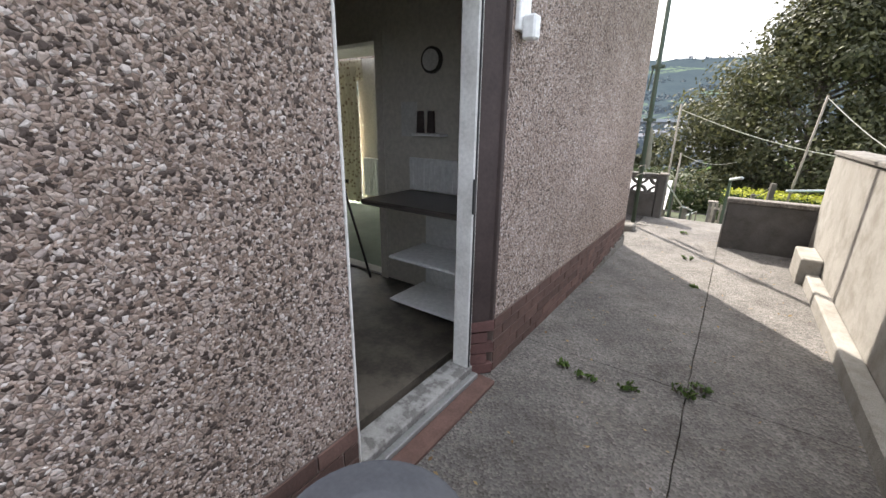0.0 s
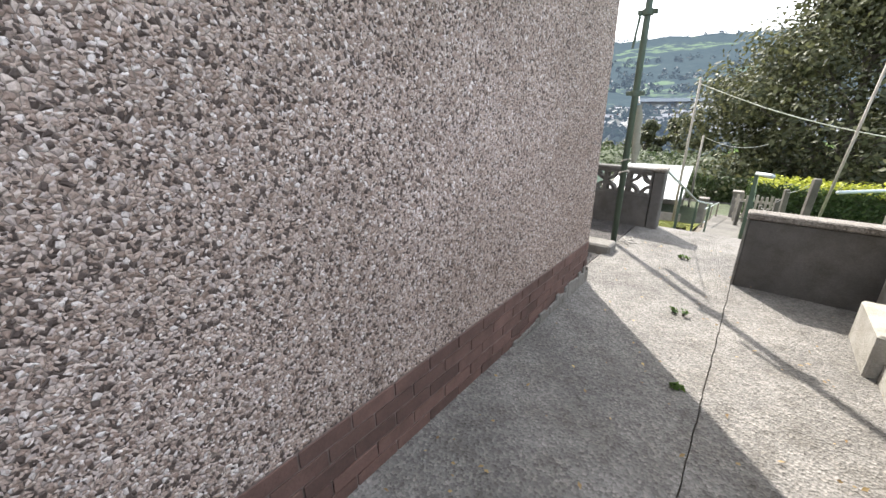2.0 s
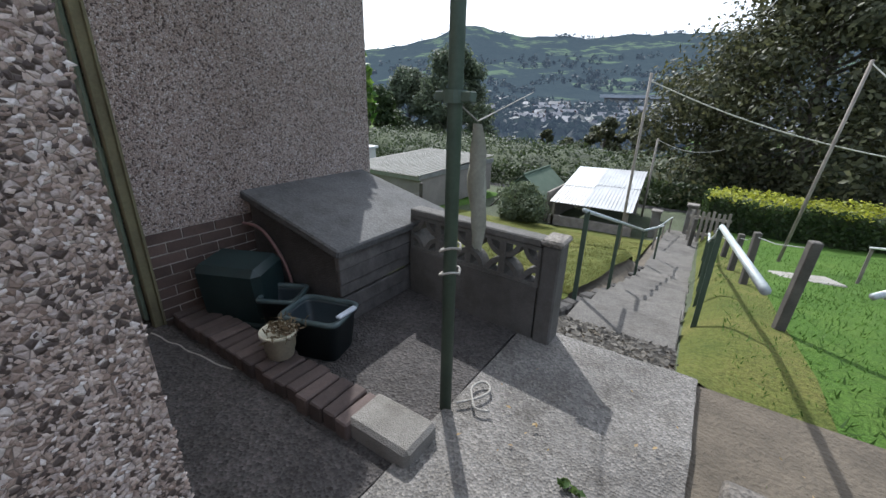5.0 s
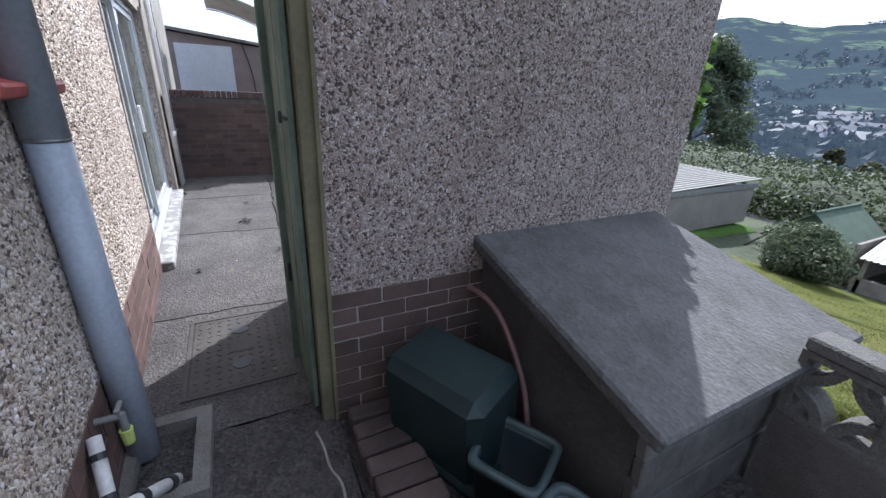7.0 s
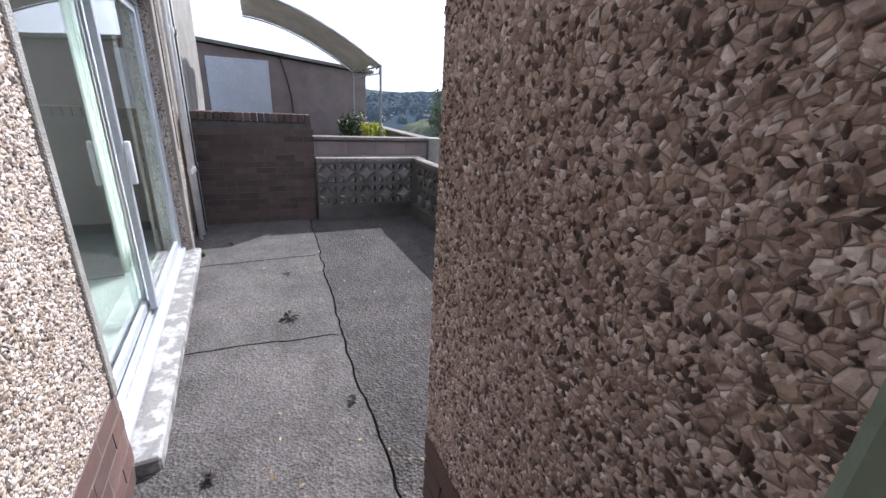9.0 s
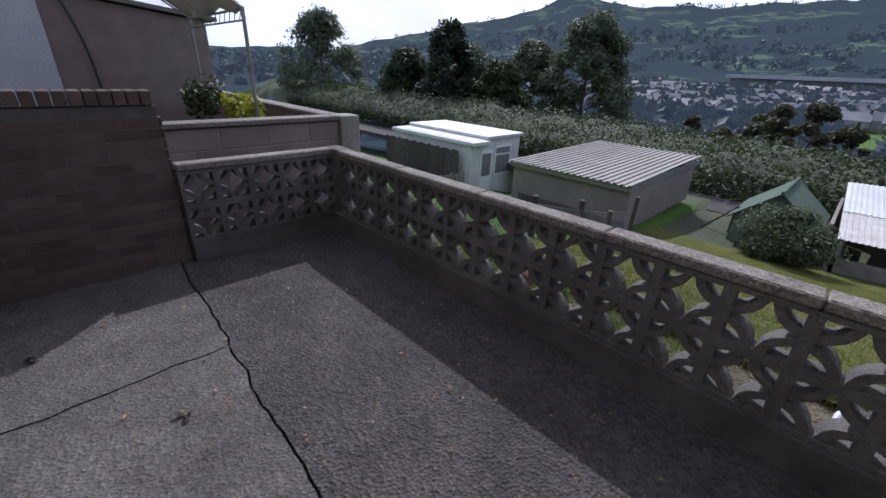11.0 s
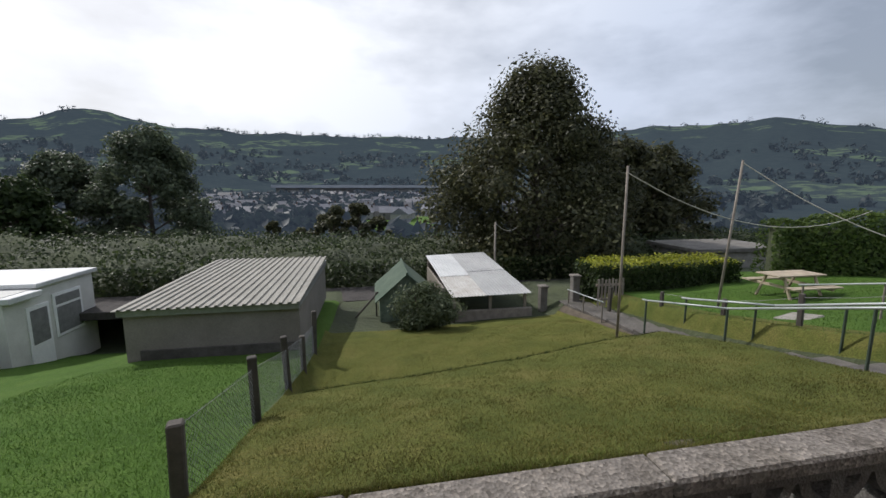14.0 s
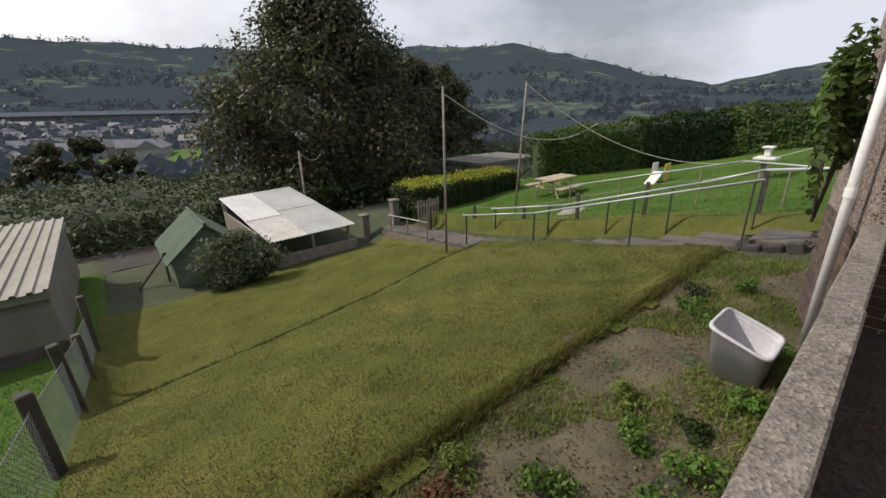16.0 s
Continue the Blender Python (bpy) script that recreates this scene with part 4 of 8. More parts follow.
while y_ < 0.0:
    w = rg_.uniform(0.04, 0.09)
    h = (0.035 + 0.11 * max(0, (y_ + 1.2) / 1.2) ** 0.7) * rg_.uniform(0.65, 1.15)
    bbox(bm, (0.01, y_, -0.02), (0.022 + rg_.uniform(0, 0.006), min(y_ + w + 0.004, 0.01), h), 0.006)
    y_ += w
tagged(part("cement_patch", bm, M_RENDER), "crumbling cement patch over the lowest bricks", "cement patch", kind="structure")

# ---- kitchen seen through the door ----
M_CREAM = two_tone("cream_cupboard", (0.391, 0.340, 0.178), (0.476, 0.416, 0.230), 2.0, 40.0, 0.5, 0.1, 0.001)
M_TOP = two_tone("dark_worktop", (0.05, 0.042, 0.038), (0.1, 0.085, 0.075), 9.0, 120.0, 0.35)
M_LINO = two_tone("brown_floor", (0.035, 0.03, 0.024), (0.17, 0.145, 0.115), 5.0, 40.0, 0.45, spread=(0.4, 0.6))
M_CARPET = two_tone("green_carpet", (0.2, 0.25, 0.2), (0.3, 0.35, 0.29), 3.0, 150.0, 0.95, 0.4, 0.003)
M_PLASTER = two_tone("cream_plaster", (0.58, 0.54, 0.47), (0.68, 0.64, 0.57), 0.7, 30.0, 0.85, 0.05, 0.001)
M_TILE = two_tone("grey_wall_tile", (0.36, 0.34, 0.33), (0.5, 0.48, 0.46), 2.0, 30.0, 0.3, 0.05, 0.001)


def setting(name, bm, m, label, cat):
    return tagged(part(name, bm, m), label, cat, kind="structure")


setting("floor_kitchen", block((-2.6, -7.5, -0.02), (-0.25, -2.78, 0.08)), M_LINO, "dark brown mottled kitchen floor", "floor")
setting("floor_dining", block((-8.0, -2.77, -0.02), (-0.25, -0.62, 0.085)), M_CARPET, "pale green dining room carpet", "floor")
setting("floor_dining_edge", block((-7.9, -0.22, -0.02), (-0.3, 0.0, 0.086), 0, TURN @ Matrix.Translation((0, -0.24, 0))), M_CARPET, "pale green carpet by the patio doors", "floor")
setting("threshold_kitchen", block((-2.184, -2.84, 0.082), (-1.496, -2.72, 0.104), 0.004), M_WHITE_OLD, "pale threshold strip between two rooms", "trim")
setting("ceiling", block((-8.0, -7.5, 2.42), (-0.245, -0.62, 2.5)), M_PLASTER, "plain pale ceiling", "ceiling")
setting("wall_kitchen_back", block((-2.45, -7.5, 0.08), (-2.33, -2.85, 2.42)), M_PLASTER, "cream kitchen wall", "wall")
setting("wall_kitchen_end", block((-8.0, -7.6, 0.08), (-0.25, -7.5, 2.42)), M_PLASTER, "cream end wall", "wall")
setting("wall_dining_left", block((-8.1, -7.5, 0.08), (-8.0, -0.66, 2.42)), M_PLASTER, "cream dining room wall", "wall")
setting("wall_inner_side", block((-0.27, -7.5, 0.08), (-0.242, DOOR[0] - 0.01, 2.42)), M_PLASTER, "cream inner wall", "wall")
setting("wall_inner_side_b", block((-0.27, DOOR[1] + 0.01, 0.08), (-0.242, -0.4, 2.42)), M_PLASTER, "cream inner wall", "wall")
setting("wall_header", block((-2.33, -2.84, 2.1), (-0.27, -2.74, 2.42)), M_PLASTER, "cream wall over the dining room doorway", "wall")
setting("wall_nib", block((-1.47, -2.84, 0.085), (-0.27, -2.74, 2.1)), M_PLASTER, "cream wall between kitchen and dining room", "wall")
setting("wall_nib_b", block((-2.33, -2.84, 0.085), (-2.21, -2.74, 2.1)), M_PLASTER, "cream wall beside the dining room doorway", "wall")
cas = thing("door_casing", (-1.8, -2.79, 0.08), "cream painted timber casing round an open doorway", "door frame", kind="structure")
part("jamb", block((-1.495, -2.86, 0.085), (-1.472, -2.72, 2.098), 0.003), M_PLASTER, cas)
part("jamb", block((-2.208, -2.86, 0.085), (-2.185, -2.72, 2.098), 0.003), M_PLASTER, cas)
part("head", block((-2.208, -2.86, 2.075), (-1.472, -2.72, 2.0985), 0.003), M_PLASTER, cas)
part("architrave", block((-1.494, -2.872, 0.085), (-1.41, -2.8615, 2.15), 0.003), M_PLASTER, cas)
clk = thing("wall_clock", (-0.93, -2.85, 1.9), "round dark-rimmed wall clock on the kitchen wall", "clock")
bm = bmesh.new()
rod(bm, (-0.93, -2.841, 1.9), (-0.93, -2.87, 1.9), 0.09, seg=28)
part("rim", bm, M_DARKWOOD, clk)
bm = bmesh.new()
rod(bm, (-0.93, -2.8705, 1.9), (-0.93, -2.875, 1.9), 0.072, seg=28)
part("face", bm, M_WHITE_OLD, clk)
cal = thing("calendar", (-1.16, -2.85, 1.5), "pale paper calendar hanging on the kitchen wall", "calendar")
part("sheet", block((-1.24, -2.846, 1.36), (-1.08, -2.841, 1.62)), M_WHITE_OLD, cal)
shw = thing("wall_shelf", (-0.92, -2.88, 1.38), "small white wall shelf with dark jars", "shelf")
part("board", block((-1.05, -2.95, 1.37), (-0.78, -2.842, 1.39), 0.003), M_WHITE, shw)
for x in (-1.0, -0.9):
    bm = bmesh.new()
    rod(bm, (x, -2.9, 1.392), (x, -2.9, 1.55), 0.032, 0.026, seg=12)
    tagged(part("jar", bm, M_BROWN_REVEAL, smooth=False), "dark brown jar on a small wall shelf", "jar", "shelf jars")
krad = thing("radiator", (-0.95, -2.86, 0.98), "white ribbed panel radiator on the kitchen wall", "radiator")
part("panel", block((-1.14, -2.875, 0.945), (-0.62, -2.842, 1.2), 0.006), M_WHITE, krad)
for i in range(9):
    part("rib", block((-1.12 + i * 0.055, -2.885, 0.96), (-1.09 + i * 0.055, -2.876, 1.185), 0.003), M_WHITE, krad)
for lo, hi in (((PAT[1] + 0.02, 0.085), (WIN[0], 2.42)), ((WIN[1], 0.085), (-0.3, 2.42)), ((WIN[0], 0.085), (WIN[1], WIN[2])), ((-7.5, 0.085), (PAT[0], 2.42)), ((PAT[0], PAT[2] + 0.01), (PAT[1] + 0.02, 2.42))):
    setting("wall_inner_rear", block((lo[0], -0.272, lo[1]), (hi[0], -0.243, hi[1]), 0, TURN), M_PLASTER, "cream plastered wall of the dining room", "wall")
setting("splashback", block((-2.329, -5.6, 0.935), (-2.318, -3.1, 1.45)), M_TILE, "grey tiled kitchen splashback", "tiles")

for i, (y0, y1) in enumerate(((-4.81, -4.25), (-4.24, -3.69), (-3.68, -3.12))):
    cu = thing("base_cabinet", (-2.0, y0, 0.08), "cream kitchen base cabinet with a panelled door", "cabinet", "kitchen base cabinets")
    part("body", block((-2.315, y0, 0.082), (-1.755, y1 - (0.0 if i < 2 else 0.02), 0.89)), M_CREAM, cu)
    yd = y1 if i < 2 else y1 - 0.15
    dd = part("door", block((-1.753, y0 + 0.008, 0.2), (-1.733, yd - 0.008, 0.88), 0.004), M_CREAM, cu)
    part("panel", block((-1.732, y0 + 0.08, 0.28), (-1.724, yd - 0.08, 0.8), 0.006), M_CREAM, dd)
    if i == 2:
        part("end_panel", block((-1.753, yd, 0.1), (-1.735, y1 - 0.02, 0.885), 0.003), M_TILE, cu, "pale grey filler panel")
    cu = thing("wall_cabinet", (-2.1, y0, 1.5), "cream kitchen wall cabinet with a panelled door", "cabinet", "kitchen wall cabinets")
    part("body", block((-2.315, y0, 1.47), (-2.0, y1, 2.3)), M_CREAM, cu)
    dd = part("door", block((-1.998, y0 + 0.008, 1.475), (-1.978, y1 - 0.008, 2.295), 0.004), M_CREAM, cu)
    part("panel", block((-1.977, y0 + 0.08, 1.55), (-1.969, y1 - 0.08, 2.22), 0.006), M_CREAM, dd)
wt = part("worktop", block((-2.316, -5.6, 0.893), (-1.71, -3.12, 0.93), 0.008), M_TOP)
tagged(wt, "dark laminate kitchen worktop over cream cabinets", "worktop")
bm = bmesh.new()
bbox(bm, (-2.2, -4.25, 0.931), (-1.95, -3.95, 1.02), 0.03)
tagged(part("cloth_bundle", bm, M_BLACK), "black cloth bundle lying on the worktop", "cloth")
stick = thing("walking_stick", (-1.62, -2.78, 0.09), "black walking stick leaning against the worktop", "walking stick")
bm = bmesh.new()
rod(bm, (-1.56, -2.95, 0.085), (-1.7, -3.1, 0.97), 0.011, seg=10)
part("shaft", bm, M_BLACK, stick, smooth=True)
bm = bmesh.new()
rod(bm, (-1.75, -3.1, 0.965), (-1.64, -3.09, 0.985), 0.014, seg=10)
part("grip", bm, M_BLACK, stick, smooth=True)
shf = thing("end_shelf", (-1.1, -3.05, 0.08), "white open end shelves under a dark worktop", "shelf unit")
part("back_panel", block((-0.95, -2.9, 0.085), (-0.29, -2.86, 0.9), 0.004), M_WHITE, shf)
part("side_panel", block((-0.33, -3.35, 0.085), (-0.29, -2.905, 0.9)), M_WHITE, shf)
for zz in (0.16, 0.5):
    bm = bmesh.new()
    bbox(bm, (-0.97, -3.33, zz), (-0.335, -2.905, zz + 0.025), 0.012)
    part("shelf", bm, M_WHITE, shf)
part("top", block((-1.14, -3.42, 0.902), (-0.29, -2.86, 0.94), 0.01), M_TOP, shf, "dark brown laminate top")
rad = thing("radiator", (-3.6, -0.4, 0.3), "white panel radiator under the wall", "radiator")
part("panel", block((-4.15, -0.55, 0.25), (-3.72, -0.49, 0.88), 0.01), M_WHITE, rad)
for i in range(6):
    part("rib", block((-4.13 + i * 0.068, -0.565, 0.28), (-4.1 + i * 0.068, -0.551, 0.85), 0.003), M_WHITE, rad)

# curtain: wavy hanging cloth with a small print
mc, nt, b = mat("floral_curtain", 0.9)
v = node(nt, "ShaderNodeTexVoronoi", Scale=16.0)
nt.links.new(position(nt), v.inputs["Vector"])
cc = ramp_node(nt, [(0.0, (0.16, 0.13, 0.08)), (0.22, (0.3, 0.22, 0.16)), (0.4, (0.6, 0.55, 0.42)), (1.0, (0.66, 0.62, 0.5))], v.outputs["Distance"]).outputs["Color"]
nt.links.new(cc, b.inputs["Base Color"])
b.inputs["Subsurface Weight"].default_value = 0.0


def curtain(name, x0, x1, zt, zb, y, amp, label, pinch=None):
    n, mrows = 40, 10
    vs, fs = [], []
    for j in range(mrows + 1):
        f = j / mrows
        z = zt + (zb - zt) * f
        wdt = 1.0 if not pinch else 1.0 - pinch * math.sin(math.pi * min(1, f * 1.1)) ** 2
        for i in range(n + 1):
            u = i / n
            x = x1 + (x0 - x1) * u * wdt
            vs.append(rp(x, y + amp * math.sin(u * 34) * (0.6 + 0.4 * f), z))
    for j in range(mrows):
        for i in range(n):
            a = j * (n + 1) + i
            fs.append((a, a + 1, a + n + 2, a + n + 1))
    ob = sheet(name, vs, fs, mc, smooth=True)
    so = ob.modifiers.new("cloth", "SOLIDIFY")
    so.thickness = 0.006
    return tagged(ob, label, "curtain")


curtain("curtain", -4.92, -4.2, 2.3, 0.12, -0.4, 0.03, "floral curtain tied back beside the patio doors", 0.45)
curtain("pelmet", -6.9, -4.12, 2.41, 2.1, -0.34, 0.02, "gathered floral pelmet above the patio doors")
M_BLIND = two_tone("pale_green_drape", (0.4, 0.45, 0.33), (0.52, 0.57, 0.44), 3.0, 60.0, 0.9)
bl = curtain("drape", -6.7, -6.35, 2.15, 0.12, -0.4, 0.025, "pale green drape hanging inside the patio doors")
bl.data.materials[0] = M_BLIND

# ---- patio doors ----
pd = thing("door_patio", rp(-5.6, -0.1, 0.1), "white aluminium sliding patio doors with large panes", "door", kind="structure")


def rblock(lo, hi, bev=0.0):
    return block(lo, hi, bev, TURN)


P0, P1, PT = PAT[0], PAT[1], PAT[2]
M_ALU = two_tone("white_aluminium", (0.42, 0.44, 0.46), (0.54, 0.56, 0.58), 3.0, 40.0, 0.35, 0.05, 0.001, metal=0.3)
part("frame_jamb", rblock((P0, -0.2, 0.1), (P0 + 0.06, -0.06, PT - 0.06), 0.004), M_ALU, pd)
part("frame_jamb", rblock((P1 - 0.06, -0.2, 0.1), (P1, -0.06, PT - 0.06), 0.004), M_ALU, pd)
part("frame_head", rblock((P0, -0.2, PT - 0.06), (P1, -0.06, PT), 0.004), M_ALU, pd)
part("frame_sill", rblock((P0, -0.2, 0.07), (P1, -0.03, 0.1), 0.004), M_ALU, pd)
for yy in (-0.17, -0.12, -0.075):
    part("track", rblock((P0 + 0.06, yy, 0.1), (P1 - 0.06, yy + 0.012, 0.125)), M_ALU, pd)
mid = (P0 + P1) / 2
for x0, x1, yy in ((P0 + 0.06, mid + 0.04, -0.11), (mid - 0.04, P1 - 0.06, -0.16)):
    leaf = part("sliding_panel", rblock((x0, yy, 0.126), (x0 + 0.05, yy + 0.035, PT - 0.065), 0.003), M_ALU, pd)
    part("stile", rblock((x1 - 0.05, yy, 0.126), (x1, yy + 0.035, PT - 0.065), 0.003), M_ALU, leaf)
    part("bottom_rail", rblock((x0 + 0.05, yy, 0.126), (x1 - 0.05, yy + 0.035, 0.19), 0.003), M_ALU, leaf)
    part("top_rail", rblock((x0 + 0.05, yy, PT - 0.12), (x1 - 0.05, yy + 0.035, PT - 0.065), 0.003), M_ALU, leaf)
    gl = part("pane", rblock((x0 + 0.05, yy + 0.012, 0.19), (x1 - 0.05, yy + 0.022, PT - 0.12)), M_GLASS, leaf)
    gl.visible_shadow = False
part("handle", rblock((mid + 0.0, -0.07, 0.95), (mid + 0.03, -0.04, 1.2), 0.006), M_WHITE, pd)
setting("patio_step", rblock((P0 - 0.02, -0.05, -0.02), (P1 + 0.02, 0.09, 0.068), 0.01), M_STEP_PAINT, "flaking white painted concrete step at the patio doors", "step")
setting("door_trim", rblock((P0 - 0.14, -0.06, 0.0), (P0 - 0.002, 0.03, PT + 0.05), 0.006), M_GREYWOOD, "brown weathered timber trim beside the patio doors", "trim")
setting("door_trim_b", rblock((P1 + 0.002, -0.06, 0.42), (P1 + 0.05, 0.012, PT + 0.05), 0.004), M_RENDER_PALE, "pale rendered reveal beside the patio doors", "trim")

# cables and pipes by the patio doors
for i, x in enumerate((-7.2, -7.28)):
    tagged(tube("cable", [rp(x + 0.02 * math.sin(k * 2.1 + i), 0.012, 3.2 - k * 0.32) for k in range(8 if i else 10)], 0.006, M_BLACK), "loose black cable hanging down the wall", "cable", "wall cables")
for x, r, m, lab in ((-7.45, 0.02, M_WHITE_OLD, "thin white waste pipe on the rear wall"), (-7.62, 0.035, M_WHITE_OLD, "peeling white downpipe on the rear wall"), (-7.9, 0.035, M_WHITE_OLD, "peeling white downpipe on the rear wall"), (-7.76, 0.04, M_BLACK, "black soil pipe on the rear wall")):
    bm = bmesh.new()
    rod(bm, rp(x, 0.06, 0.0), rp(x, 0.06, 4.5), r, seg=12)
    pp = thing("wall_pipe", rp(x, 0.06, 0), lab, "pipe", "rear wall pipes")
    part("pipe", bm, m, pp, smooth=True)
    for zz in (0.7, 2.0, 3.2):
        bm = bmesh.new()
        rod(bm, rp(x, 0.06, zz), rp(x, 0.06, zz + 0.05), r * 1.25, seg=12)
        part("bracket", bm, m, pp)
setting("wall_rear_next", rblock((-13.4, -0.26, -0.1), (-7.502, -0.02, 5.2)), M_RENDER_PALE, "pale rendered rear wall of the neighbouring house", "wall")
setting("wall_tie", rblock((-7.5, -0.2, 0.0), (-6.97, -0.002, 0.3)), M_BRICK_DARK, "dark brick foot of the wall", "wall")

# ---- rear window ----
wn_ = thing("window_rear", rp(-1.8, -0.1, 1.46), "kitchen window with a red tiled sill", "window", kind="structure")
part("frame", rblock((WIN[0], -0.16, WIN[2]), (WIN[0] + 0.05, -0.1, WIN[3]), 0.004), M_BROWN_REVEAL, wn_)
part("frame", rblock((WIN[1] - 0.05, -0.16, WIN[2]), (WIN[1], -0.1, WIN[3]), 0.004), M_BROWN_REVEAL, wn_)
part("frame", rblock((WIN[0] + 0.05, -0.16, WIN[2]), (WIN[1] - 0.05, -0.1, WIN[2] + 0.05), 0.004), M_BROWN_REVEAL, wn_)
part("frame", rblock((WIN[0] + 0.05, -0.16, WIN[3] - 0.05), (WIN[1] - 0.05, -0.1, WIN[3]), 0.004), M_BROWN_REVEAL, wn_)
part("pane", rblock((WIN[0] + 0.05, -0.135, WIN[2] + 0.05), (WIN[1] - 0.05, -0.125, WIN[3] - 0.05)), M_DARKGLASS, wn_)
M_REDTILE = two_tone("red_sill_tile", (0.3, 0.06, 0.05), (0.46, 0.11, 0.09), 6.0, 60.0, 0.5)
for k in range(8):
    x = WIN[0] - 0.06 + k * 0.19
    mt = TURN @ Matrix.Translation((x + 0.1, -0.025, WIN[2] - 0.025)) @ Matrix.Rotation(radians(-10), 4, "X")
    part("sill_tile", block((-0.092, -0.1, -0.02), (0.092, 0.1, 0.02), 0.008, mt), M_REDTILE, wn_)

# ---- downpipe, drain and taps ----
sp = thing("soil_pipe", rp(-2.28, 0.03, 0), "thick grey painted soil pipe on the rear wall", "pipe")
bm = bmesh.new()
rod(bm, (-2.27, -0.045, 0.02), (-2.27, -0.045, 1.28), 0.056, seg=24)
part("lower_pipe", bm, M_GREYPIPE, sp, smooth=True)
bm = bmesh.new()
rod(bm, (-2.27, -0.045, 1.287), (-2.27, -0.045, 5.0), 0.0575, seg=24)
part("upper_pipe", bm, M_GREYPIPE, sp, smooth=True)
bm = bmesh.new()
rod(bm, (-2.27, -0.045, 1.276), (-2.27, -0.045, 1.286), 0.0575, seg=24)
part("collar", bm, M_STEEL, sp, smooth=True)
gl_ = thing("gully", (-2.1, 0.0, 0), "square concrete drain gully at the pipe's foot", "drain")
part("surround", open_box(-2.42, -1.95, -0.12, 0.2, -0.1, 0.06, 0.0, 0.06), M_RENDER, gl_)
for a, b_, r, lab in (((-1.98, -0.07, 0.4), (-1.72, 0.0, 0.16), 0.02, "white waste pipe with black bands"), ((-1.62, -0.02, 0.42), (-2.0, 0.1, 0.1), 0.022, "white plastic waste pipe over the drain")):
    w = thing("waste_pipe", a, lab, "pipe", "waste pipes")
    bm = bmesh.new()
    rod(bm, a, b_, r, seg=12)
    part("pipe", bm, M_WHITE_OLD, w, smooth=True)
    for f in (0.15, 0.5, 0.85):
        q = Vector(a).lerp(Vector(b_), f)
        q2 = Vector(a).lerp(Vector(b_), f + 0.06)
        bm = bmesh.new()
        rod(bm, q, q2, r * 1.3, seg=12)
        part("band", bm, M_BLACK, w)
tp = thing("outside_tap", (-2.08, -0.06, 0.36), "outside tap with a yellow-green hose connector", "tap")
bm = bmesh.new()
rod(bm, (-2.08, -0.1, 0.38), (-2.08, -0.02, 0.38), 0.012, seg=10)
rod(bm, (-2.08, -0.02, 0.39), (-2.08, -0.02, 0.32), 0.013, seg=10)
part("body", bm, M_STEEL, tp)
bm = bmesh.new()
rod(bm, (-2.08, -0.02, 0.32), (-2.08, -0.02, 0.26), 0.021, 0.017, seg=12)
M_LIME = two_tone("lime_plastic", (0.4, 0.48, 0.1), (0.55, 0.62, 0.2), 8.0, 60.0, 0.5)
part("connector", bm, M_LIME, tp, "yellow-green plastic connector")
part("handle", block((-2.11, -0.03, 0.41), (-2.05, -0.015, 0.425), 0.003), M_STEEL, tp)

# ---- manhole ----
mh = thing("manhole_cover", (-2.93, 0.32, 0), "rusty chequered steel manhole cover set in the patio", "manhole cover")
M_COVER = two_tone("cover_steel", (0.042, 0.036, 0.031), (0.095, 0.083, 0.073), 6.0, 80.0, 0.75, 0.3, 0.003, metal=0.2)
part("frame", open_box(-3.32, -2.55, 0.055, 0.595, -0.05, 0.008, 0.0, 0.02), M_COVER, mh)
part("plate", block((-3.295, 0.08, -0.03), (-2.575, 0.57, 0.006), 0.002), M_COVER, mh)
bm = bmesh.new()
for i in range(13):
    for j in range(9):
        bbox(bm, (-0.012, -0.005, 0.0), (0.012, 0.005, 0.0035), 0, Matrix.Translation((-3.26 + i * 0.054, 0.11 + j * 0.054, 0.006)) @ Matrix.Rotation(radians(45 if (i + j) % 2 else -45), 4, "Z"))
tagged(part("tread", bm, M_COVER, mh), kind="stuff")
for x in (-3.12, -2.76):
    bm = bmesh.new()
    rod(bm, (x, 0.33, 0.006), (x, 0.33, 0.0105), 0.048, seg=20)
    part("key_hole", bm, M_BLACK, mh)
part("badge", block((-3.0, 0.27, 0.006), (-2.88, 0.4, 0.0095), 0.001), M_COVER, mh)

# ---- outbuilding bricks, post and gate ----
ob_base = [o for o in outb.children if o.name.startswith("brick_base")][0]
lay(ob_base, (OX1, OY0), (OX1, 1.95), -0.05, 9, M_BRICK_DARK, h=0.079, depth=0.012, seed=9)
lay(ob_base, (OX0, OY0), (OX1, OY0), -0.05, 9, M_BRICK_DARK, h=0.079, depth=0.012, seed=10)
lay(ob_base, (OX0, OYB), (OX0, OY0), -0.05, 9, M_BRICK_DARK, h=0.079, depth=0.012, seed=11)
lay(ob_base, (OX1, OY1), (OX0, OYB), -0.76, 18, M_BRICK_DARK, h=0.079, depth=0.012, seed=16)
M_JAMB = two_tone("mossy_brown_timber", (0.085, 0.075, 0.045), (0.19, 0.175, 0.095), 3.0, 60.0, 0.85, 0.35, 0.003)
gp = thing("gate_frame", (-2.2, 0.66, 0), "brown mossy timber frame round a store door", "door frame", kind="structure")
part("jamb", block((-2.209, 0.654, -0.02), (-2.156, 0.718, 2.3), 0.005), M_JAMB, gp)
part("cover_strip", block((-2.154, 0.706, 0.0), (-2.14, 0.724, 2.3), 0.003), M_JAMB, gp)
part("jamb", block((-2.75, 0.6, -0.02), (-2.706, 0.718, 2.3), 0.006), M_GREEN_WOOD, gp)
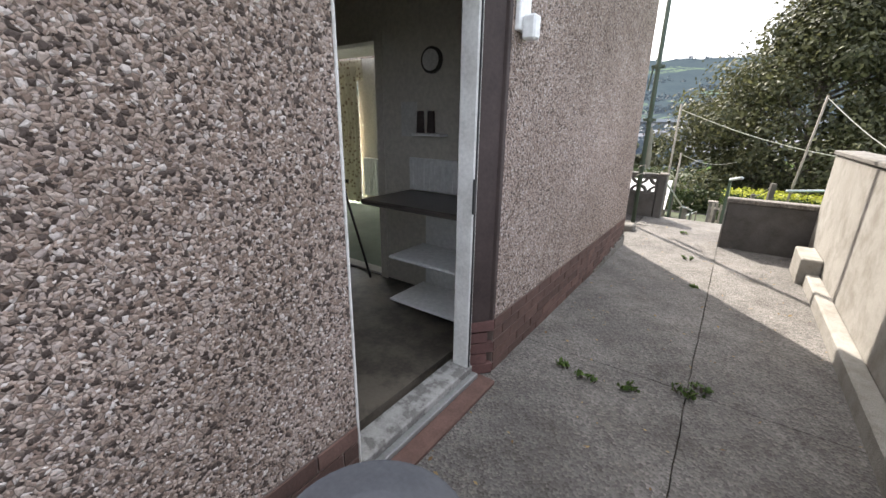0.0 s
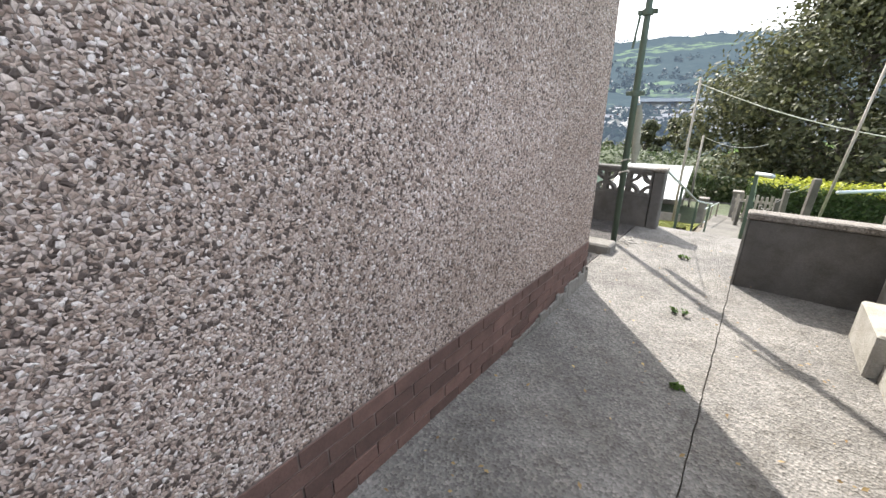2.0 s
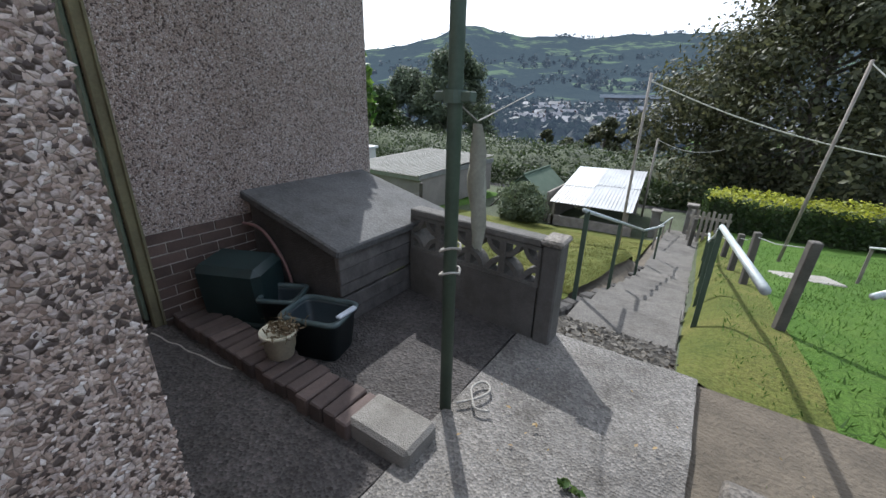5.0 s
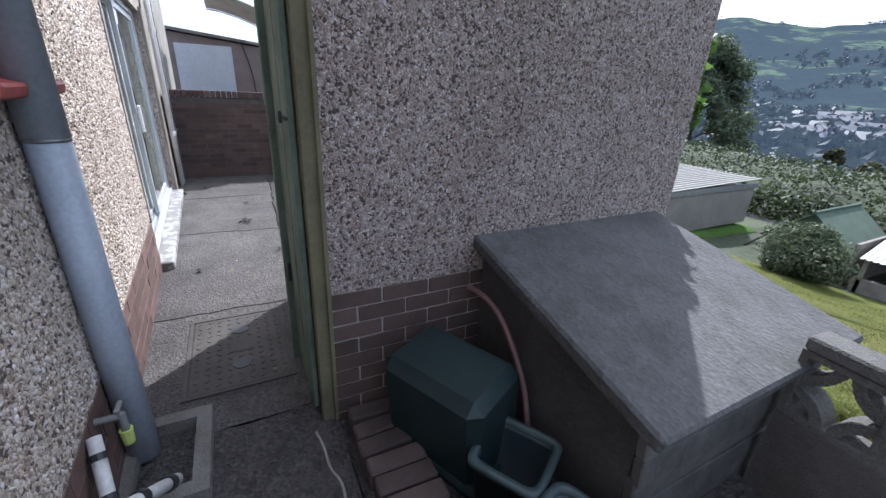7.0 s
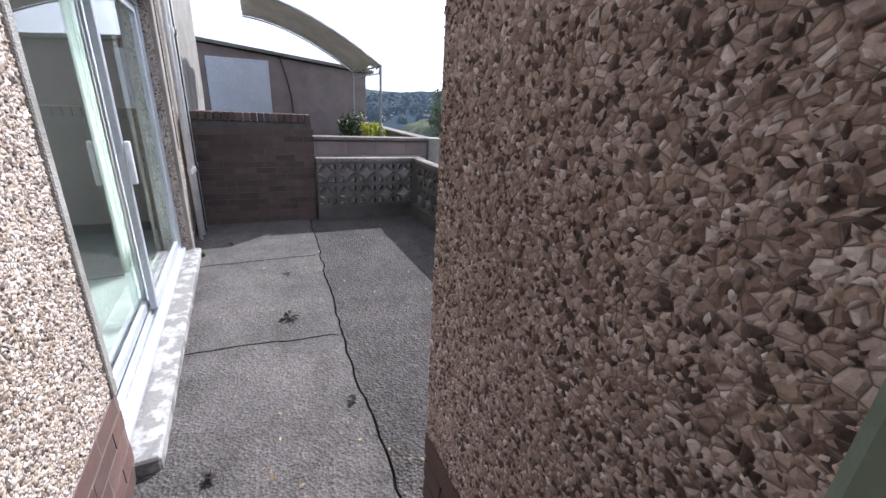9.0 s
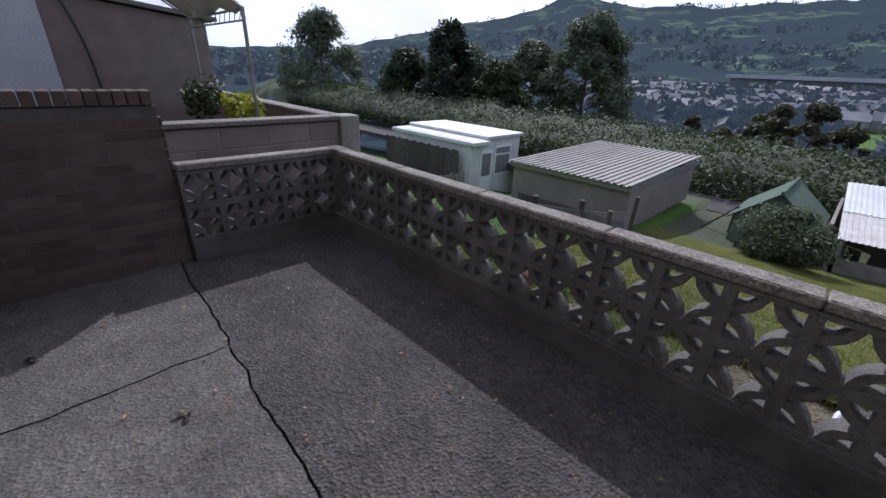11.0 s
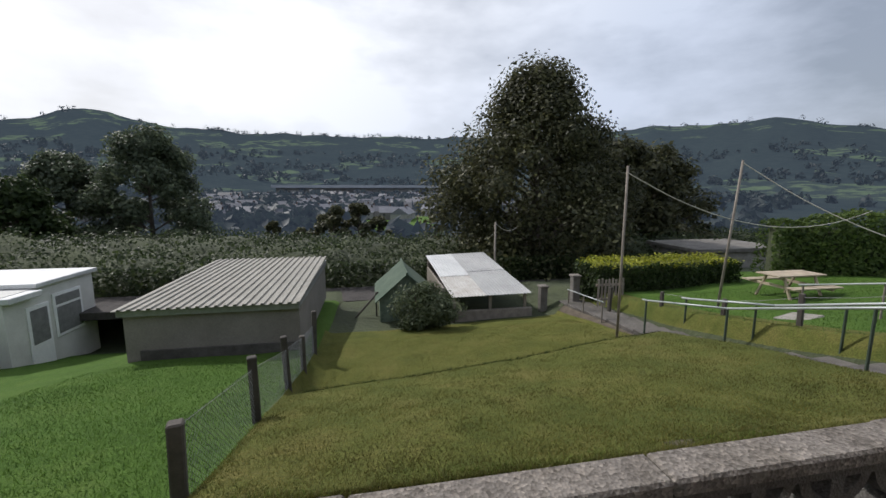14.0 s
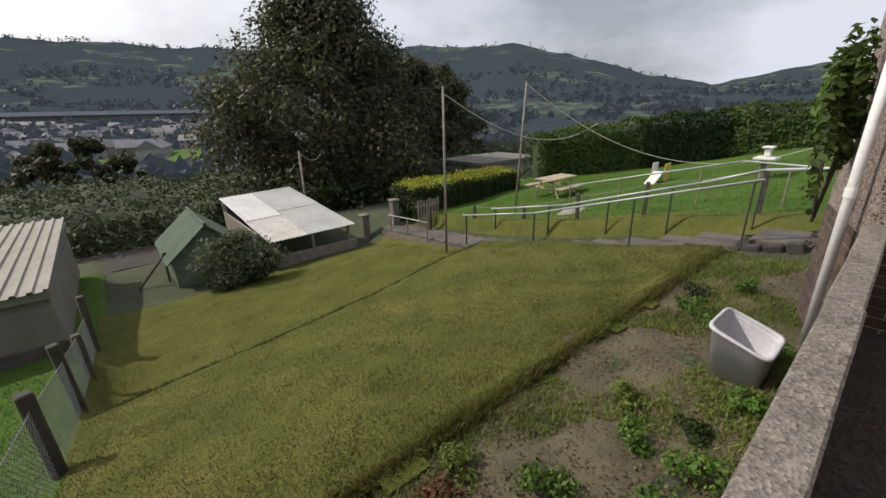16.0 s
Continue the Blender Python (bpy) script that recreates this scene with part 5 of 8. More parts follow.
part("head", block((-2.704, 0.65, 2.1), (-2.206, 0.718, 2.3), 0.006), M_JAMB, gp)
gate = thing("store_door", (-2.45, 0.62, 0.05), "green narrow-boarded wooden store door with a rusty latch", "door")
rg_ = random.Random(3)
for i in range(7):
    x1 = -2.212 - i * 0.07
    part("board", block((x1 - 0.066, 0.63 + rg_.uniform(-0.002, 0.002), 0.04 + rg_.uniform(-0.01, 0.02)), (x1, 0.652, 2.08), 0.004), M_GREEN_WOOD, gate)
for zz in (0.35, 1.1, 1.75):
    part("ledge", block((-2.69, 0.653, zz), (-2.22, 0.68, zz + 0.12), 0.004), M_GREEN_WOOD, gate)
lt_ = part("latch", block((-2.3, 0.614, 1.345), (-2.215, 0.629, 1.357), 0.003), M_BLACK, gate, "rusty black latch")
part("catch", block((-2.262, 0.6, 1.333), (-2.244, 0.6135, 1.375), 0.004), M_BLACK, lt_)
part("hinge", block((-2.7, 0.612, 0.5), (-2.672, 0.629, 0.6), 0.003), M_BLACK, gate, "rusted hinge plate")

# ---- bunker ----
bk = thing("coal_bunker", (-1.65, 2.0, 0), "concrete coal bunker with boarded panels and a sloping slab", "bunker")
BY0, BY1 = 1.46, 2.62
for i in range(5):
    z0 = -0.02 + i * 0.108
    part("front_panel", block((-0.02, BY0, 0.0), (0.02, BY1, 0.109), 0.006, Matrix.Translation((-1.17 + 0.004 * math.sin(i * 2.7), 0, z0)) @ Matrix.Rotation(radians(-4.0), 4, "Y") @ Matrix.Rotation(0.006 * math.sin(i * 4.0), 4, "X")), M_BUNKER_BOARD, bk)
for y0_, y1_ in ((BY0, BY0 + 0.05), (BY1 - 0.05, BY1)):
    bm = bmesh.new()
    vs = [bm.verts.new(q) for q in ((-2.14, y0_, -0.02), (-1.195, y0_, -0.02), (-1.195, y0_, 0.54), (-2.14, y0_, 0.76), (-2.14, y1_, -0.02), (-1.195, y1_, -0.02), (-1.195, y1_, 0.54), (-2.14, y1_, 0.76))]
    for f in ((0, 1, 2, 3), (7, 6, 5, 4), (0, 4, 5, 1), (1, 5, 6, 2), (2, 6, 7, 3), (3, 7, 4, 0)):
        bm.faces.new([vs[i] for i in f])
    bmesh.ops.recalc_face_normals(bm, faces=bm.faces)
    part("side_panel", bm, M_BUNKER, bk)
mt = Matrix.Translation((-1.64, 2.05, 0.685)) @ Matrix.Rotation(math.atan2(0.236, 1.0), 4, "Y")
part("slab", block((-0.545, -0.65, -0.03), (0.56, 0.66, 0.035), 0.012, mt), M_BUNKER_TOP, bk, "grey weathered concrete slab lid")

# ---- brick edging, pole and clutter ----
M_EDGE = two_tone("edging_brick", (0.05, 0.036, 0.032), (0.11, 0.08, 0.07), 6.0, 80.0, 0.9, 0.5, 0.004, vary=0.3)
ed = thing("brick_edging", (-1.2, 0.86, 0), "edging of old bricks laid side by side", "edging", kind="structure")
rg_ = random.Random(6)
x = -2.12
while x < -0.42:
    w = 0.098
    mt = Matrix.Translation((x + w / 2, 0.87 + rg_.uniform(-0.012, 0.012), 0.02 + rg_.uniform(-0.004, 0.006))) @ Euler((rg_.uniform(-0.03, 0.03), rg_.uniform(-0.04, 0.04), rg_.uniform(-0.06, 0.06))).to_matrix().to_4x4()
    part("brick", block((-w / 2 + 0.006, -0.12, -0.09), (w / 2 - 0.006, 0.12, 0.055), 0.008, mt), M_EDGE, ed)
    x += w
part("end_block", block((-0.4, 0.78, -0.05), (-0.02, 1.02, 0.085), 0.02), M_RENDER, ed, "broken concrete end block")
gpole = thing("scaffold_pole", (-0.105, 1.215, 0), "green painted steel clothes pole with clamps", "pole")
bm = bmesh.new()
rod(bm, (-0.105, 1.215, -0.1), (-0.105, 1.215, 4.2), 0.031, seg=20)
part("pole", bm, M_GREEN_PAINT, gpole, smooth=True)
for zz in (1.55, 2.25):
    bm = bmesh.new()
    rod(bm, (-0.105, 1.215, zz - 0.025), (-0.105, 1.215, zz + 0.025), 0.05, seg=16)
    bbox(bm, (-0.19, 1.19, zz - 0.02), (-0.02, 1.24, zz + 0.02), 0.004)
    part("clamp", bm, M_GREEN_PAINT, gpole, "rusty bolted clamp")
bm = bmesh.new()
rod(bm, (-0.16, 1.19, 2.25), (-0.19, 1.19, 1.95), 0.012, seg=8)
part("hook", bm, M_GREEN_PAINT, gpole)
for zz in (0.9, 0.78):
    tube("rope_turn", [(-0.105 + 0.05 * math.cos(k * 0.7), 1.215 + 0.05 * math.sin(k * 0.7), zz + 0.02 * math.sin(k)) for k in range(10)], 0.006, M_RENDER_PALE, gpole, "pale rope tied round the pole")
tagged(tube("rope", [(-0.06, 1.25, 0.01), (0.02, 1.33, 0.012), (0.06, 1.45, 0.012), (-0.02, 1.5, 0.012), (-0.06, 1.4, 0.014), (0.0, 1.32, 0.016), (0.05, 1.25, 0.012), (0.12, 1.3, 0.01)], 0.007, M_RENDER_PALE), "frayed pale rope lying in a loop on the concrete", "rope")

# cloth peg bag hanging behind the pole
M_RAG = two_tone("faded_rag", (0.173, 0.173, 0.134), (0.269, 0.264, 0.216), 9.0, 60.0, 0.95, 0.3, 0.003)
vs, fs = [], []
for j in range(11):
    f = j / 10
    wdt = 0.022 + 0.033 * math.sin(math.pi * f * 0.9) * (1 - 0.5 * f)
    for i in range(9):
        a = 2 * math.pi * i / 8
        vs.append((-0.1 + 0.035 * f + math.cos(a) * wdt * (1 + 0.25 * math.sin(3 * a + j)), 1.4 + math.sin(a) * wdt * 0.4, 1.44 - 0.58 * f + 0.02 * math.sin(2 * a) * f))
for j in range(10):
    for i in range(8):
        a = j * 9 + i
        fs.append((a, a + 1, a + 10, a + 9))
tagged(sheet("rag", vs, fs, M_RAG, smooth=True), "faded rag hanging from a line by the pole", "rag")
tagged(part("rag_line", rods([(-0.105, 1.25, 1.52), (-0.1, 1.4, 1.45), (-0.5, 3.0, 1.6)], 0.004, 6), M_RENDER_PALE), "thin cord running from the pole", "cord")

M_TEAL = two_tone("dark_teal_plastic", (0.008, 0.018, 0.019), (0.017, 0.033, 0.033), 5.0, 60.0, 0.45, 0.1, 0.001)
M_BLUEBOX = two_tone("dark_green_plastic", (0.012, 0.02, 0.026), (0.024, 0.036, 0.042), 5.0, 60.0, 0.45, 0.1, 0.001)
M_TUBRIM = two_tone("worn_tub_rim", (0.025, 0.042, 0.045), (0.06, 0.085, 0.085), 8.0, 60.0, 0.5, 0.1, 0.001)
gb_ = thing("plastic_crate", (-1.85, 1.15, 0), "upturned dark teal plastic recycling crate", "crate")
bm = bmesh.new()
mt = Matrix.Translation((-1.83, 1.16, 0.0)) @ Matrix.Rotation(radians(24), 4, "Z") @ Matrix.Rotation(radians(6), 4, "X")
vv = bbox(bm, (-0.25, -0.17, 0.0), (0.25, 0.17, 0.46), 0.045, mt)
part("shell", bm, M_TEAL, gb_, smooth=False)
bm = bmesh.new()
bbox(bm, (-0.27, -0.19, 0.0), (0.27, 0.19, 0.05), 0.015, mt)
part("rim", bm, M_TEAL, gb_)
for cxx, cyy, rot, hh, lab in ((-1.07, 1.2, 18, 0.27, "open dark green recycling tub with a pale handle"), (-1.47, 1.22, 30, 0.26, "open black plastic tub beside another")):
    tb_ = thing("recycling_tub", (cxx, cyy, 0), lab, "tub")
    rounded_tub(tb_, cxx, cyy, -0.02, 0.4 if rot == 18 else 0.26, 0.31 if rot == 18 else 0.26, hh + 0.02, rot, M_BLUEBOX, M_TUBRIM)
    if rot == 18:
        part("handle", block((-0.08, -0.02, 0), (0.08, 0.02, 0.02), 0.006, Matrix.Translation((cxx + 0.19, cyy + 0.055, hh)) @ Matrix.Rotation(radians(95), 4, "Z")), M_GREYPIPE, tb_, "pale blue-grey handle")
M_POT = two_tone("cream_plastic", (0.5, 0.46, 0.34), (0.64, 0.6, 0.47), 5.0, 60.0, 0.5, 0.1, 0.001)
pot = thing("plant_pot", (-1.1, 0.92, 0.07), "cream plastic pot holding a dead plant", "plant pot")
bm = bmesh.new()
prof = ((0.075, 0.0), (0.1, 0.15), (0.108, 0.15), (0.108, 0.17), (0.096, 0.17), (0.09, 0.06))
ring = []
for r, z in prof:
    ring.append([bm.verts.new((-1.1 + r * math.cos(2 * math.pi * i / 20), 0.92 + r * math.sin(2 * math.pi * i / 20), 0.075 + z)) for i in range(20)])
for a, b_ in zip(ring, ring[1:]):
    for i in range(20):
        bm.faces.new((a[i], a[(i + 1) % 20], b_[(i + 1) % 20], b_[i]))
bm.faces.new(ring[0][::-1])
bm.faces.new(ring[-1])
part("pot", bm, M_POT, pot, "cream plastic pot", smooth=True)
rg = np.random.default_rng(31)
p, d_ = (rg.normal(0, 1, (150, 3)) * (0.05, 0.05, 0.03) + (-1.07, 0.93, 0.265)), rg.normal(0, 1, (150, 3))
leaves("dead_leaves", p, d_, 0.026, M_LEAF_WITHER, pot, "withered brown leaves", seed=32, aspect=0.25)
M_HOSE = two_tone("pink_hose", (0.12, 0.065, 0.06), (0.2, 0.11, 0.1), 10.0, 60.0, 0.6)
tagged(tube("hose", [(-2.1, 1.36, 0.6), (-1.95, 1.38, 0.62), (-1.8, 1.4, 0.5), (-1.66, 1.41, 0.3), (-1.58, 1.38, 0.12), (-1.5, 1.36, 0.02)], 0.013, M_HOSE), "faded pink garden hose draped by the bunker", "hose")

# white rainwater pipe at the outbuilding's garden corner
wp = thing("rain_pipe", (-3.33, 2.6, 0), "white plastic rainwater pipe at the outbuilding's corner", "pipe")
bm = bmesh.new()
rod(bm, (-3.33, 2.6, -0.3), (-3.33, 2.6, 2.7), 0.033, seg=16)
part("pipe", bm, M_WHITE, wp, smooth=True)
for zz in (0.92, 2.1):
    bm = bmesh.new()
    rod(bm, (-3.33, 2.6, zz), (-3.33, 2.6, zz + 0.07), 0.039, seg=16)
    part("bracket", bm, M_WHITE, wp)

# round bin by the side door
BX, BY, BH, BR = 0.42, -4.87, 0.45, 0.272
lid = thing("dustbin", (BX, BY, 0), "round dark grey plastic dustbin with a ribbed lid", "bin")
M_LID = two_tone("grey_lid", (0.07, 0.075, 0.085), (0.13, 0.135, 0.15), 4.0, 60.0, 0.5, 0.1, 0.001)
bm = bmesh.new()
rod(bm, (BX, BY, 0.0), (BX, BY, BH - 0.05), BR * 0.82, BR * 0.96, seg=40)
part("body", bm, M_LID, lid, smooth=False)
bm = bmesh.new()
rod(bm, (BX, BY, BH - 0.05), (BX, BY, BH - 0.01), BR, BR, seg=40)
rod(bm, (BX, BY, BH - 0.01), (BX, BY, BH + 0.02), BR * 0.98, BR * 0.5, seg=40)
cap = part("lid", bm, M_LID, lid, "dark grey domed lid")
for k in range(12):
    mt = Matrix.Translation((BX, BY, BH + 0.004)) @ Matrix.Rotation(2 * math.pi * k / 12, 4, "Z") @ Matrix.Rotation(radians(12.5), 4, "Y")
    part("rib", block((BR * 0.5, -0.007, 0.0), (BR * 0.93, 0.007, 0.014), 0.003, mt), M_LID, cap)

tagged(tube("mortar_line", [(-2.11 + 0.1 * k + 0.012 * math.sin(k * 4.0), 0.61 + 0.012 * k + 0.012 * math.sin(k * 2.6), -0.002) for k in range(9)], 0.006, M_RENDER_PALE), "pale jagged mortar line filling a floor crack", "crack", kind="structure")
# weeds in the path's cracks
for i, (x, y, s) in enumerate(((0.36, -3.13, 0.09), (0.52, -3.18, 0.1), (0.73, -3.13, 0.1), (1.02, -2.99, 0.13), (1.08, -2.9, 0.1), (0.77, -0.17, 0.11), (0.6, 1.1, 0.08), (0.9, -1.1, 0.05), (-6.9, -0.24, 0.08))):
    bush("weed", (x, y, s * 0.25), (s * 0.8, s * 0.45, s * 0.22), 34, 0.019, M_LEAF_WEED, "small green weed growing from a crack", "weed", 500 + i, 6, group="path weeds")
# crumbs, twigs and dead leaves on patio and path
rg = np.random.default_rng(91)
n = 420
cxs = np.concatenate([rg.uniform(-7.8, -2.5, n // 2), rg.uniform(0.05, 1.8, n - n // 2)])
cys = np.concatenate([rg.uniform(0.1, 2.2, n // 2), rg.uniform(-5.0, 2.1, n - n // 2)])
db = leaves("debris", np.stack([cxs, cys, np.full(n, 0.012)], 1), np.tile((0, 0, 2.0), (n, 1)), 0.012, M_LEAF_DRY, seed=92)
tagged(db, "scattered crumbs and dead leaf fragments on concrete", "debris", kind="stuff")

rg = np.random.default_rng(93)
for x, y, n, sp_ in ((-5.4, 0.46, 14, 0.05), (-4.16, 0.07, 4, 0.02), (-7.16, 0.02, 6, 0.03), (-4.42, 0.7, 3, 0.015), (-6.2, 0.5, 3, 0.02), (-3.54, 0.74, 5, 0.02)):
    p = np.stack([x + rg.normal(0, sp_, n), y + rg.normal(0, sp_ * 0.6, n), 0.012 + rg.random(n) * 0.012], 1)
    tagged(leaves("dead_leaf", p, np.tile((0.2, 0.1, 1.0), (n, 1)), 0.026, M_LEAF_ROT, seed=int(94 + n + abs(x) * 10)), "crumpled dark dead leaves on the patio", "dead leaf", "patio leaves")

# ---- divider bricks ----
core = [o for o in div.children][0]
lay(core, (-7.985, 0.985), (-7.985, -0.36), 0.0, 15, M_BRICK_DARK, depth=0.008, seed=12)
lay(core, (-8.11, 0.99), (-7.98, 0.99), 0.0, 15, M_BRICK_DARK, depth=0.008, L=0.14, seed=13)
y_ = -0.36
while y_ < 0.97:
    part("brick_on_edge", block((-8.13, y_ + 0.004, 1.205), (-7.97, y_ + 0.07, 1.3), 0.006), M_BRICK_DARK, div)
    y_ += 0.074

# ---- next door ----
M_PINKBLOCK = two_tone("brown_block", (0.16, 0.125, 0.115), (0.26, 0.21, 0.19), 3.0, 50.0, 0.92, 0.3, 0.004, vary=0.2)
nw = thing("neighbour_wall", (-8.7, 2, 0), "brown blockwork garden wall with a pale coping", "wall", kind="structure")
for c in range(5):
    u = 0.2 - (0.22 if c % 2 else 0)
    while u < 2.75:
        lo, hi = max(u, 0.2), min(u + 0.44, 2.75)
        if hi - lo > 0.05:
            part("wall_block", block((-8.75, lo + 0.004, -0.05 + c * 0.2), (-8.6, hi - 0.004, 0.142 + c * 0.2), 0.006), M_PINKBLOCK, nw)
        u += 0.44
part("core", block((-8.74, 0.2, -0.1), (-8.61, 2.75, 0.94)), M_MORTAR, nw)
part("coping", block((-8.78, 0.15, 0.952), (-8.57, 2.76, 1.0), 0.008), M_COPING, nw)
part("pier", block((-8.8, 2.762, -0.6), (-8.55, 3.0, 1.0), 0.01), M_RENDER_PALE, nw, "pale rendered end pier")
part("return_wall", block((-14.0, 2.78, -0.8), (-8.802, 2.95, 0.93), 0.01), M_PINKBLOCK, nw)
part("return_coping", block((-14.0, 2.75, 0.932), (-8.802, 2.98, 0.98), 0.01), M_COPING, nw)
setting("patio_next", block((-14, -0.8, -0.2), (-8.12, 2.77, -0.01)), M_PATIO, "concrete yard of the neighbouring house", "patio")
bush("shrub", (-10.6, 2.45, 0.98), (0.7, 0.25, 0.25), 420, 0.05, M_LEAF_YELLOW, "yellow-green shrub behind the neighbour's wall", "shrub", 45, 10)
bush("shrub", (-11.6, 2.2, 1.0), (0.35, 0.35, 0.45), 420, 0.045, M_LEAF_MID, "rounded clipped shrub in the neighbour's yard", "shrub", 46, 10)
ext = thing("neighbour_extension", (-17, 0, 0), "brown rendered flat-roofed extension next door", "extension", kind="structure")
bm = bmesh.new()
vs = [bm.verts.new(q) for q in ((-22, -4, -1), (-14.2, -4, -1), (-14.2, 3.15, -1), (-22, 3.15, -1), (-22, -4, 2.9), (-14.2, -4, 2.9), (-14.2, 3.15, 2.18), (-22, 3.15, 2.18))]
for f in ((0, 1, 5, 4), (1, 2, 6, 5), (2, 3, 7, 6), (3, 0, 4, 7), (4, 5, 6, 7), (3, 2, 1, 0)):
    bm.faces.new([vs[i] for i in f])
bmesh.ops.recalc_face_normals(bm, faces=bm.faces)
part("wall", bm, M_PINKBLOCK, ext)
M_PALEBLUE = two_tone("pale_blue_panel", (0.4, 0.42, 0.46), (0.5, 0.52, 0.56), 2.0, 30.0, 0.7)
part("panel", block((-14.198, -0.6, -0.1), (-14.16, 0.75, 2.3), 0.01), M_PALEBLUE, ext, "pale blue-grey door panel")
sheet("roof_edge", [(-14.1, -4, 2.92), (-14.1, 3.35, 2.2), (-22, 3.35, 2.2), (-22, -4, 2.92), (-14.1, -4, 3.0), (-14.1, 3.35, 2.27), (-22, 3.35, 2.27), (-22, -4, 3.0)], [(0, 1, 2, 3), (4, 5, 6, 7), (0, 1, 5, 4), (1, 2, 6, 5), (2, 3, 7, 6)], M_RENDER, ext)
tube("cable", [(-14.15, 1.0, 2.45), (-14.12, 1.2, 1.8), (-14.12, 1.25, 1.0), (-14.12, 1.3, 0.3)], 0.02, M_BLACK, ext, "black cable down the wall")

gzb = thing("gazebo", (-10.2, 1.5, 0), "metal garden gazebo with a curved pale fabric canopy", "gazebo")
M_FABRIC, nt, b = mat("canopy_fabric", 0.9)
fc = ramp_node(nt, [(0.3, (0.5, 0.47, 0.43)), (0.7, (0.68, 0.65, 0.6))], noise_node(nt, 3.0, 4.0)).outputs["Color"]
nt.links.new(fc, b.inputs["Base Color"])
vs, fs = [], []
NU, NV = 12, 8
GXA, GXB = -12.4, -10.1
for j in range(NV + 1):
    for i in range(NU + 1):
        u = i / NU
        yy = 0.3 + u * 2.15
        zz = 2.95 - 0.86 * u ** 1.7 + 0.05 * math.sin(j / NV * math.pi * 4)
        vs.append((GXA + (GXB - GXA) * j / NV, yy, zz))
for j in range(NV):
    for i in range(NU):
        a = j * (NU + 1) + i
        fs.append((a, a + 1, a + NU + 2, a + NU + 1))
cn = sheet("canopy", vs, fs, M_FABRIC, gzb, "pale translucent ribbed fabric", smooth=True)
so = cn.modifiers.new("cloth", "SOLIDIFY")
so.thickness = 0.006
for x in (GXA, GXB):
    bm = bmesh.new()
    for i in range(NU):
        u0, u1 = i / NU, (i + 1) / NU
        rod(bm, (x, 0.3 + u0 * 2.15, 2.93 - 0.86 * u0 ** 1.7), (x, 0.3 + u1 * 2.15, 2.93 - 0.86 * u1 ** 1.7), 0.014, seg=6)
    part("roof_rib", bm, M_STEEL, gzb)
    bm = bmesh.new()
    rod(bm, (x, 2.43, -0.05), (x, 2.43, 2.1), 0.024, seg=8)
    part("post", bm, M_STEEL, gzb)
bm = bmesh.new()
rod(bm, (GXA, 2.43, 2.08), (GXB, 2.43, 2.08), 0.016, seg=6)
rod(bm, (GXA, 2.43, 1.96), (GXB, 2.43, 1.96), 0.012, seg=6)
for k in range(12):
    x = GXA + (GXB - GXA) * (k + 0.5) / 12
    rod(bm, (x - 0.05, 2.43, 1.96), (x + 0.05, 2.43, 2.08), 0.006, seg=5)
part("eaves_lattice", bm, M_STEEL, gzb)



# ---- garden steps and railings ----
steps = thing("garden_steps", (0.45, 5, -1), "long shallow concrete garden steps with worn edges", "steps", kind="structure")
y = 3.15
k = 0
while y < 9.6:
    L = 0.66 + 0.08 * math.sin(k * 2.3)
    z = float(path_z(y + L / 2)) + 0.05
    w = 0.012 * math.sin(k * 4.1)
    mt = Matrix.Translation((0.42 + 0.012 * (y - 3), y + L / 2, z)) @ Euler((radians(-5.0), radians(0.6 * math.sin(k * 3)), radians(0.5 * math.sin(k * 1.7)))).to_matrix().to_4x4()
    part("step", block((-0.46 + w, -L / 2, -0.2), (0.47 + w, L / 2, 0.0), 0.012, mt), M_STEP, steps)
    y += L + (0.16 if k == 0 else 0.04)
    k += 1
bm = bmesh.new()
for i in range(9):
    y0, y1 = 9.5 + i * 0.62, 9.5 + (i + 1) * 0.62 - 0.01
    bbox(bm, (0.0, y0, float(path_z(y0 + 0.3)) - 0.12), (0.95, y1, float(path_z(y0 + 0.3)) + 0.035), 0.01)
tagged(part("path_lower", bm, M_STEP), "narrow concrete path at the foot of the garden steps", "path", kind="structure")
slope = grid_mesh("slope", split((-0.8, 1.2, 0.1)), split((2.2, 15, 0.1)), lambda x, y: lawn_mound(x, y) - 0.045 - 0.05 * (x < -0.25) + 0.02 * np.sin(x * 23) * np.sin(y * 19), M_SOIL)
tagged(slope, "earth slope strewn with dead leaves and slate chips", "ground", kind="structure")
rg = np.random.default_rng(5)
n = 2600
px_, py_ = rg.uniform(-0.1, 1.15, n), np.concatenate([rg.uniform(2.25, 3.2, n // 2), rg.uniform(3.7, 4.1, n // 6), rg.uniform(3.0, 9.0, n - n // 2 - n // 6)])
edge = rg.random(n) < 0.5
px_ = np.where((py_ > 4.2) & edge, rg.uniform(0.85, 1.15, n), px_)
pz = lawn_mound(px_, py_) - 0.02
litter = leaves("slate_chips", np.stack([px_, py_, pz], 1), np.tile((0, 0, 1.5), (n, 1)), 0.035, M_SLATE_BIT, seed=8)
tagged(litter, "grey-brown slate chips strewn on the sloping path", "slate chips", kind="stuff")


edging = thing("stone_edging", (-0.14, 6, -1.3), "rough dark stone blocks edging the garden steps", "edging", kind="structure")
rg_ = random.Random(14)
y = 3.1
